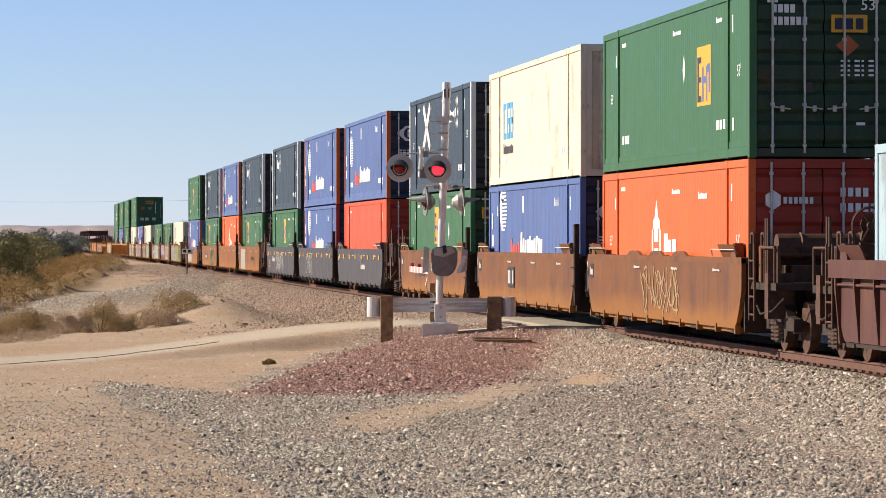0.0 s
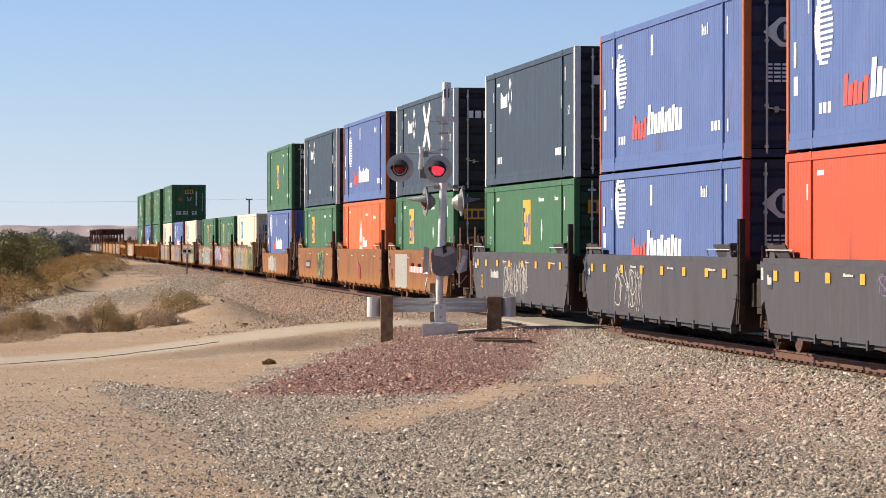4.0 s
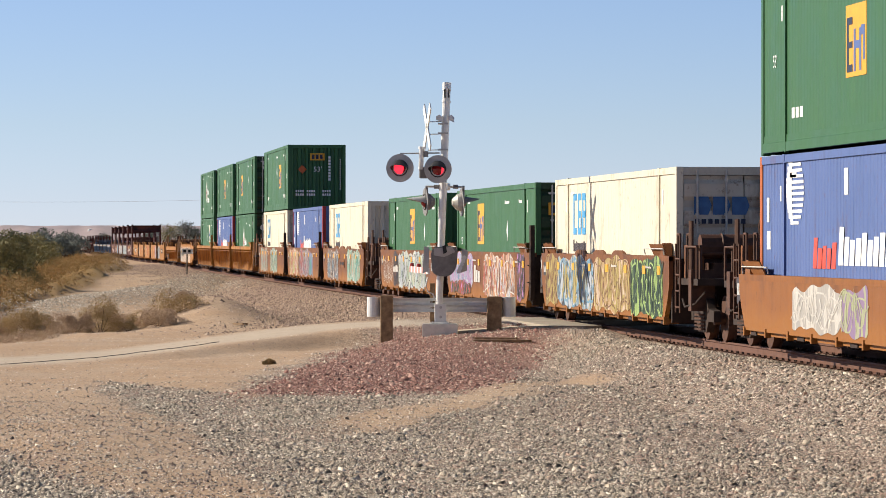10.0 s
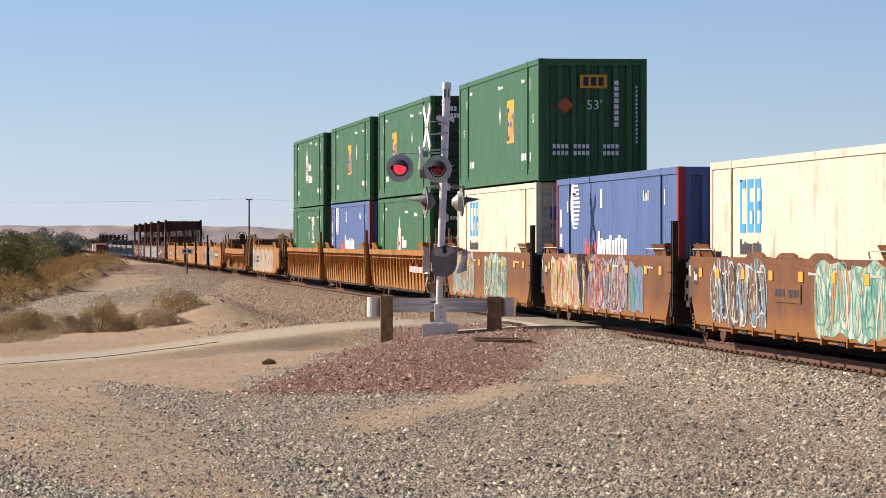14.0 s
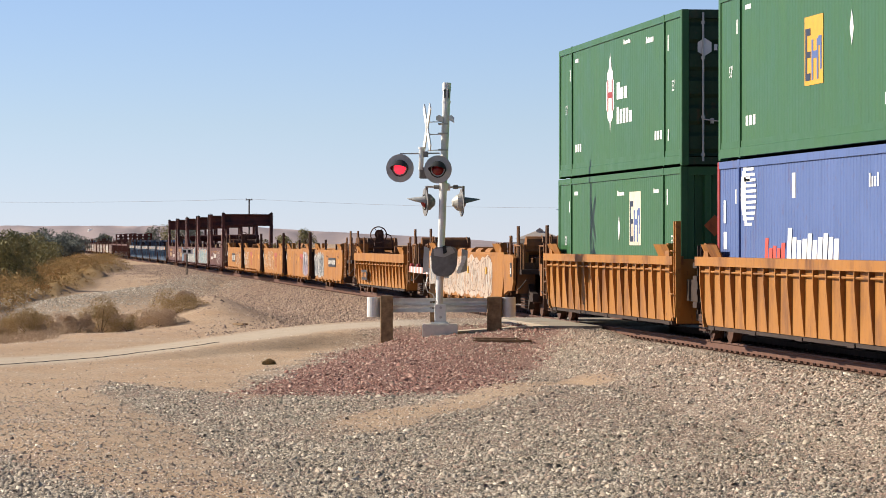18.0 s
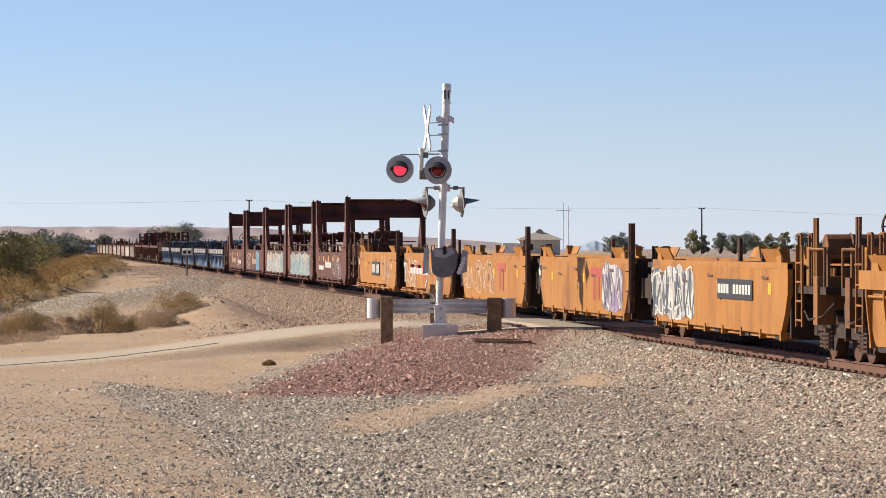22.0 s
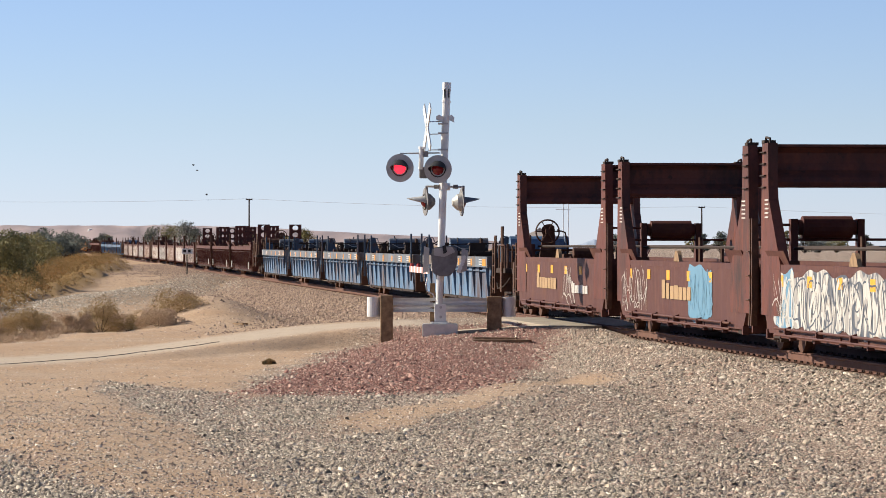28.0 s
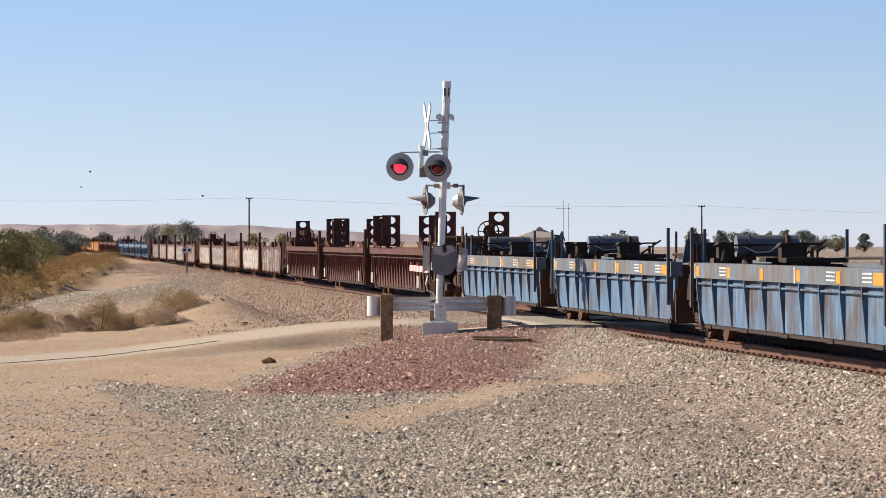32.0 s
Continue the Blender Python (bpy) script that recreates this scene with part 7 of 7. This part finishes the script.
def throw_up(unit, y0, y1, fill, edge, core, seed, n, z0=0.38, z1=1.4, wide=0.2, x=-1.4565):
    """A dense spray-painted piece: a field of winding colours under bent letter outlines and highlights."""
    r = random.Random(seed)
    z1 = min(z1, 1.54)
    cores = core if isinstance(core, tuple) else (core,)
    patch(unit, y0, y1, z0, z1, swirl((fill, edge, *cores)), r, x)
    layers = {}
    w = (y1 - y0) / n
    for i in range(n):
        cy, cz, hh = y1 - (i + 0.5) * w, (z0 + z1) / 2 + r.uniform(-0.04, 0.04), (z1 - z0) / 2 - 0.05
        ribbon(layers.setdefault(edge, bmesh.new()), blob(cy, cz, w * 0.55, hh, r), wide * 0.15, x - 0.003)
        ribbon(layers.setdefault(edge, bmesh.new()), blob(cy + r.uniform(-0.1, 0.1) * w, cz + r.uniform(-0.2, 0.2) * hh, w * 0.22, hh * 0.45, r, 18), wide * 0.12, x - 0.0036)
        for k in range(3):
            ribbon(layers.setdefault(r.choice(cores), bmesh.new()), wavy(cy, w, z0 + 0.06, z1 - 0.06, r), wide * r.uniform(0.2, 0.55), x - 0.0042 - 0.0007 * k)
    for material, bm in layers.items():
        tagged(part("graffiti_lettering", bm, material, unit), "spray-painted graffiti strokes", kind="stuff")


def plate(unit, y0, y1, z0, z1, ground_paint, ink, seed, n=8, x=-1.466):
    """A stencilled number panel whose digits are plain bars."""
    bm = bmesh.new()
    box(bm, x - 0.004, x, y0, y1, z0, z1)
    part("number_panel", bm, ground_paint, unit)
    bm = bmesh.new()
    total = n + 1.2
    cell = (y1 - y0 - 0.16) / total
    for k in range(n):
        yy = y1 - 0.08 - (k + (1.2 if k >= 0.4 * n else 0)) * cell
        box(bm, x - 0.008, x - 0.005, yy - cell * 0.72, yy, z0 + 0.09, z1 - 0.09)
    tagged(part("number_stencil", bm, ink, unit), kind="stuff")


def side_word(unit, y0, y1, z0, z1, material, n, seed, x=-1.466, name="side_lettering"):
    bm = bmesh.new()
    jagged(bm, x, y0, y1, z0, z1, n, seed)
    tagged(part(name, bm, material, unit), kind="stuff")


A, B, C, D, E_, F_ = (WELLS[k] for k in "ABCDEF")
H1, H2, I_, J_, K_, L_ = (WELLS[k] for k in ("H", "H2", "I", "J", "K", "L"))
graffiti(A[0], -2.6, 1.6, TAN, TAN, 1, n=5, solid=False, wide=0.09)
plate(A[1], 1.2, 2.4, 0.7, 1.2, SOOT, CHALK, 2, 3)
plate(A[2], 1.6, 3.2, 0.8, 1.05, SOOT, CHALK, 3)
side_word(B[0], -2.6, -1.0, 0.85, 1.05, CHALK, 9, 4)
graffiti(B[0], -1.5, 0.2, CHALK, LILAC, 5, z0=1.0, z1=1.4, solid=False, wide=0.035)
graffiti(B[1], 1.0, 4.5, AZURE, CHALK, 6, solid=False, wide=0.05)
graffiti(B[2], -2.2, 2.4, CHALK, CHALK, 7, n=8, solid=False, wide=0.06)
side_word(B[2], 3.3, 4.9, 0.9, 1.12, CHALK, 9, 8)
letters("size_mark", "53", 0.5, YELLOW, B[2], pose(-1.458, 7.1, 0.62, 90, 0, -90))
bm = bmesh.new()
box(bm, -1.458, -1.452, 2.7, 6.3, 0.37, 1.42)
part("whitewashed_patch", bm, SILVER, C[0], "whitewashed patch over old graffiti")
graffiti(C[0], 2.8, 6.2, CHALK, CHALK, 9, solid=False, wide=0.03, x=-1.46)
letters("size_mark", "53", 0.5, SOOT, C[0], pose(-1.458, 7.6, 0.6, 90, 0, -90))
plate(C[0], -4.2, -2.4, 0.8, 1.1, BROWN, SOOT, 10)
side_word(C[1], -1.3, 0.0, 0.5, 1.1, SCARLET, 3, 11)
plate(C[2], 2.2, 4.0, 0.72, 1.05, SOOT, CHALK, 12)
throw_up(C[2], -4.9, -1.7, SOOT, LIME, SOOT, 13, 4, 0.37, 1.48, 0.2)
graffiti(D[0], 0.6, 4.2, SILVER, CHALK, 14, z0=0.4, z1=1.18, wide=0.06)
graffiti(D[0], -1.2, 0.6, LILAC, PALE, 15, z0=0.4, z1=1.2, wide=0.06)
throw_up(E_[0], -8.0, -4.2, DEEP_GREEN, LIME, DEEP_GREEN, 16, 5, 0.35, 1.54, 0.26)
throw_up(E_[0], -4.1, 0.6, OLIVE_TAN, MUD, (OLIVE_TAN, TAN, BEIGE), 17, 5, 0.35, 1.54, 0.2)
throw_up(E_[0], 0.7, 6.0, FOG, AZURE, (SOOT, FOG, OLIVE_TAN), 18, 5, 0.35, 1.54, 0.34)
throw_up(E_[0], 6.0, 8.0, MUD, OLIVE_TAN, (MUD, OLIVE_TAN), 118, 2, 0.35, 1.54, 0.12)
throw_up(E_[1], 2.6, 7.9, ORCHID, FOG, (ORCHID, AZURE, FOG, ORCHID), 19, 7, 0.6, 1.54, 0.2)
throw_up(E_[1], 3.0, 7.6, SCARLET, MUD, (SCARLET, ORCHID, DEEP_GREEN), 119, 6, 0.37, 0.8, 0.3, x=-1.464)
side_word(E_[1], 0.9, 2.2, 0.75, 1.2, CHALK, 3, 20)
throw_up(E_[1], -6.0, 0.2, PEACH, CHALK, (PEACH, SCARLET, FOG, MUD), 21, 6, 0.35, 1.54, 0.22)
throw_up(E_[1], -7.8, -6.4, ORCHID, SOOT, (SOOT, MUD), 121, 2, 0.35, 1.54, 0.25)
throw_up(E_[2], -5.4, 2.8, FOG, SOOT, (CHALK, PALE, MINT, FOG), 22, 8, 0.35, 1.54, 0.2)
throw_up(E_[2], 2.9, 4.4, SOOT, MUD, SOOT, 23, 2, 0.35, 1.54, 0.2)
graffiti(E_[2], 4.6, 7.6, TAN, CHALK, 24, n=4, solid=False)
side_word(E_[2], 2.9, 4.5, 0.85, 1.1, CHALK, 9, 25)
throw_up(F_[0], -7.3, -2.2, MINT, TEAL, (MINT, CHALK, TEAL, PEACH), 26, 6, 0.35, 1.54, 0.2)
plate(F_[0], -1.2, 0.9, 0.85, 1.15, BROWN, SOOT, 27)
throw_up(F_[0], 1.6, 6.6, MUD, CHALK, (SOOT, MUD, AZURE), 28, 6, 0.35, 1.54, 0.2)
throw_up(F_[1], 2.2, 7.3, PEACH, CHALK, (SCARLET, PEACH, LIME), 29, 6, 0.35, 1.54, 0.22)
throw_up(F_[1], -3.6, 1.6, SILVER, SOOT, (SILVER, LILAC, SCARLET), 30, 5, 0.35, 1.54, 0.22)
graffiti(F_[1], -5.6, -3.8, LILAC, TEAL, 31, n=2, more=(AZURE,))
throw_up(F_[2], 2.4, 7.2, SILVER, TEAL, (SILVER, SCARLET, PALE), 32, 6, 0.35, 1.54, 0.2)
throw_up(F_[2], -4.4, 0.2, TEAL, CHALK, (TEAL, PALE, MUD), 33, 5, 0.35, 1.54, 0.22)
throw_up(H1[0], -6.4, 8.4, BEIGE, MUD, (CHALK, BEIGE, BEIGE, CHALK, PEACH, BEIGE), 34, 13, 0.34, 1.47, 0.15)
throw_up(H1[0], 5.6, 8.3, CHALK, STORM, (BEIGE, CHALK, BEIGE), 35, 3, 0.36, 1.46, 0.16, x=-1.463)
for s_ in (-1, 1):
    bm = bmesh.new()
    prism(bm, [(-8.69, 0.5), (-8.69, 1.5), (-10.3, 1.5), (-10.5, 1.42), (-10.5, 0.85), (-10.2, 0.62), (-9.4, 0.6)], "x", *sorted((s_ * 1.45, s_ * 1.38)))
    part("end_side_panel", bm, GOLD, H1[0], "plain yellow side panel beside the end platform")
bm = bmesh.new()
box(bm, -1.456, -1.452, -10.2, -9.9, 0.95, 1.3)
part("capacity_panel", bm, SOOT, H1[0])
side_word(H1[0], -10.16, -9.94, 1.02, 1.24, CHALK, 3, 36, x=-1.457, name="capacity_mark")
for k in range(7):
    bm = bmesh.new()
    prism(bm, [(-1.46, 1.5), (-1.43, 1.6), (-1.36, 1.65), (-1.25, 1.65), (-1.25, 1.5)], "y", 6.4 - k * 2.05, 7.5 - k * 2.05)
    part("curved_guide", bm, GOLD, H1[0], "curved yellow container guide")
plate(H1[0], 3.4, 5.4, 0.8, 1.1, SOOT, BEIGE, 43, 9, x=-1.47)
for y in (6.6, 2.2, -1.2, -5.2):
    bm = bmesh.new()
    box(bm, -1.476, -1.453, y - 0.13, y + 0.13, 0.98, 1.16)
    part("reflector", bm, YELLOW, H1[0])
plate(H2[0], 3.4, 5.4, 0.5, 0.85, SOOT, GOLD, 44, x=-1.53)
throw_up(I_[0], 2.0, 6.4, SILVER, CHALK, STORM, 45, 4, 0.38, 1.42, 0.27)
plate(I_[0], -3.6, -0.4, 0.86, 1.2, SOOT, CHALK, 46, 10)
throw_up(I_[1], -5.7, -3.0, CHALK, LILAC, STORM, 47, 3, 0.38, 1.42, 0.16)
graffiti(I_[2], -0.6, 6.0, TAN, CHALK, 48, n=5, solid=False, wide=0.05)
graffiti(I_[3], 2.8, 6.4, CHALK, CHALK, 49, n=3, solid=False, wide=0.08)
for k, (u, y) in enumerate(((I_[1], -1.4), (I_[2], -1.1), (I_[3], 1.4), (I_[4], 99))):
    if y < 50:
        bm = bmesh.new()
        box(bm, -1.457, -1.451, y - 1.6, y, 1.1, 1.3)
        for q in (y - 0.5, y - 1.15):
            box(bm, -1.457, -1.451, q - 0.12, q + 0.12, 0.62, 1.1)
        part("side_logo", bm, SCARLET, u)
plate(I_[4], -1.0, 1.7, 0.72, 1.18, SOOT, CHALK, 50)
graffiti(I_[4], -5.4, -1.6, CHALK, CHALK, 51, n=4, solid=False, wide=0.04)
for u in I_[3:]:
    for k in range(3):
        bm = bmesh.new()
        box(bm, -1.72, -1.45, 3.6 - k * 3.4, 4.6 - k * 3.4, 0.42, 0.46)
        part("step_board", bm, BROWN, u)
    bm = bmesh.new()
    rod(bm, (-1.6, -6.0, 0.36), (-1.6, 6.0, 0.36), 0.025, 6)
    part("hand_line", bm, GOLD, u)
graffiti(J_[0], -5.0, -1.0, SILVER, CHALK, 52, n=4, solid=False)
side_word(J_[0], -0.6, 2.2, 0.85, 1.15, CHALK, 7, 53)
side_word(J_[0], 3.0, 5.4, 0.75, 0.98, CHALK, 9, 54)
graffiti(J_[1], -5.6, 5.6, SILVER, AZURE, 55, n=9, wide=0.04, more=(TEAL, CHALK, MUD,))
throw_up(J_[2], -3.6, 4.4, SILVER, STORM, CHALK, 56, 8, wide=0.2)
graffiti(J_[2], 4.4, 6.0, AZURE, CHALK, 57, n=2)
graffiti(J_[2], -5.2, -3.6, AZURE, PALE, 58, n=2)
graffiti(J_[3], 3.4, 6.4, CHALK, CHALK, 59, n=4, solid=False, wide=0.05)
side_word(J_[3], -1.6, 1.6, 0.75, 1.1, TAN, 7, 60)
graffiti(J_[3], -3.6, -1.2, AZURE, AZURE, 61, n=3, wide=0.09)
side_word(J_[4], 0.2, 3.4, 0.75, 1.1, TAN, 7, 62)
graffiti(J_[4], -2.6, -0.8, CHALK, CHALK, 63, n=2, solid=False)
side_word(J_[4], -4.6, -2.2, 0.7, 0.95, CHALK, 10, 64)
for u in J_:
    bm = bmesh.new()
    for z in (0.33, 0.43):
        rod(bm, (-1.52, -5.6, z), (-1.52, 5.6, z), 0.022, 6)
    part("side_pipe", bm, MAROON, u)
    for k in range(5):
        bm = bmesh.new()
        prism(bm, [(-1.45, 0.48), (-1.56, 0.44), (-1.56, 0.36), (-1.45, 0.32)], "y", -5.0 + k * 2.4, -4.92 + k * 2.4)
        part("pipe_bracket", bm, MAROON, u)
    for k in range(6):
        bm = bmesh.new()
        box(bm, -1.458, -1.452, -5.8 + k * 2.2, -5.45 + k * 2.2, 1.1, 1.28)
        part("reflector", bm, YELLOW, u)
    for y in (-6.7, 6.4):
        for k in range(5):
            bm = bmesh.new()
            box(bm, -1.466, -1.46, y, y + 0.3, 2.2 + k * 0.07, 2.225 + k * 0.07)
            part("stencil_bar", bm, CHALK, u)
for k, u in enumerate(WELLS["M"] + WELLS["M2"]):
    graffiti(u, -5.8, 5.8, (MUD, SILVER, MUD, SILVER, MUD)[k % 5], (SOOT, CHALK, MUD)[k % 3], 70 + k, n=7, wide=0.06, more=(CHALK, MUD))
for u in L_:
    for y in (-7.6, 7.1):
        bm = bmesh.new()
        box(bm, -1.535, -1.53, y, y + 0.6, 0.4, 0.75)
        part("stencil_panel", bm, SILVER, u)

# small stencils, capacity panels and squares on the yellow cars
for k, u in enumerate(I_):
    for j in range(5):
        y = 5.6 - j * 2.5 + 0.3 * (k % 2)
        side_word(u, y - 0.5, y, 1.22 - 0.12 * (j % 2), 1.28 - 0.12 * (j % 2), MUD, 4, 200 + 5 * k + j, name="stencil_line")
    for y in (4.4, -0.4, -5.0):
        bm = bmesh.new()
        box(bm, -1.4545, -1.452, y - 0.13, y + 0.13, 0.98, 1.16)
        part("reflector", bm, YELLOW, u)
    bm = bmesh.new()
    box(bm, -1.456, -1.452, 6.2, 6.62, 1.0, 1.3)
    part("capacity_panel", bm, SOOT, u)
    side_word(u, 6.24, 6.58, 1.06, 1.24, CHALK, 3, 240 + k, x=-1.457, name="capacity_mark")
    letters("unit_letter", "BCDEA"[k], 0.3, SOOT, u, pose(-1.4535, (-0.55, 0.6, 0.7, -1.0, 3.4)[k], 0.82, 90, 0, -90))
for k, u in enumerate(A + B + C + E_ + F_):
    bm = bmesh.new()
    box(bm, -1.456, -1.452, 7.9, 8.35, 1.05, 1.35)
    part("capacity_panel", bm, SOOT, u)
    side_word(u, 7.95, 8.3, 1.12, 1.28, CHALK, 3, 260 + k, x=-1.457, name="capacity_mark")
    for j in range(3):
        side_word(u, -6.8 + j * 4.3, -6.1 + j * 4.3, 1.3, 1.35, CHALK, 5, 300 + 3 * k + j, name="stencil_line")
for u in (A[0], E_[0], F_[0]):
    for k in range(3):
        bm = bmesh.new()
        prism(bm, [(3.4 - 2.6 * k, 1.55), (3.2 - 2.6 * k, 1.61), (2.95 - 2.6 * k, 1.64), (2.25 - 2.6 * k, 1.64), (2.0 - 2.6 * k, 1.61), (1.8 - 2.6 * k, 1.55)], "x", -1.46, -1.4)
        part("top_hump", bm, BROWN, u, "rounded steel hump on the top edge")
bm = bmesh.new()
for k in range(9):
    box(bm, 0.35 + k * 0.09 + (0.07 if k > 3 else 0), 0.41 + k * 0.09 + (0.07 if k > 3 else 0), -7.0 + 0.08, -7.0 + 0.098, 3.355, 3.395)
tagged(part("number_stencil", bm, CHALK, J_[0]), kind="stuff")


# ---- what moves ----
FLASH = 0.983       # the lamps change over about once a second


def lamp_rows(first, base):
    """The drum's half turns: lit half outwards (180 degrees) in turn with the other lamp."""
    rows, turn, lit = [(0, base(180 if first else 0))], 180 if first else 0, first
    k = 0
    while True:
        changes = ((0.12 + k * FLASH, False), (0.68 + k * FLASH, True)) if first else ((0.12 + k * FLASH, True), (0.68 + k * FLASH, False))
        for t, now in changes:
            if t > 31.8:
                rows.append((32, base(turn)))
                return rows
            if now != lit:
                for step in range(4):
                    rows.append((t + step / 30, base(turn + 60 * step)))
                turn, lit = turn + 180, now
        k += 1


# the birds' ways as (seconds, bearing across, height above the eye), both in thousandths of the distance
FLIGHTS = [
    [(0, -56.6, -3.9), (25.7, -56.6, -3.9), (27.6, -62.8, 17.7), (28.4, -65.6, 19.8), (29.2, -68.8, 16.9), (30.0, -72.1, 13.8), (30.8, -78.2, 15.1), (31.6, -86.4, 17.6), (32, -90.8, 17.5)],
    [(0, -55.0, -3.9), (25.7, -55.0, -3.9), (27.6, -62.0, 18.0), (28.4, -64.6, 18.3), (29.2, -67.9, 15.1), (30.0, -71.3, 11.5), (30.8, -80.0, 11.8), (31.6, -88.7, 14.5), (32, -93.1, 13.7)],
    [(0, -58.0, -3.9), (25.7, -58.0, -3.9), (27.6, -61.7, 12.2), (28.4, -59.3, 11.6), (29.2, -58.3, 12.5), (30.0, -57.2, 13.7), (30.8, -56.9, 13.4), (31.6, -59.5, 11.8), (32, -61.8, 11.3)],
]


def motions():
    for ob, place_u, z in CARS:
        y0, y1 = [-(place_u + SPEED * (t - START)) for t in (0, 32)]
        walk(ob, [(0, pose(TRACK, y0, z)), (32, pose(TRACK, y1, z))])
    for b, way in zip(BIRDS, FLIGHTS):
        d, yaw = 600.0, radians(6.389)
        walk(b, [(t, pose(d * (math.sin(yaw) + q / 1000 * math.cos(yaw)), d * (math.cos(yaw) - q / 1000 * math.sin(yaw)), HEIGHT + d * h / 1000, 0, 0, 70)) for t, q, h in way])
    for g, first in zip(LAMPS, (False, True)):
        drum = bpy.data.objects[g["drum"]]
        walk(drum, lamp_rows(first, lambda a: pose(0, 0.05, 0, 0, 0, a + 13)))


motions()
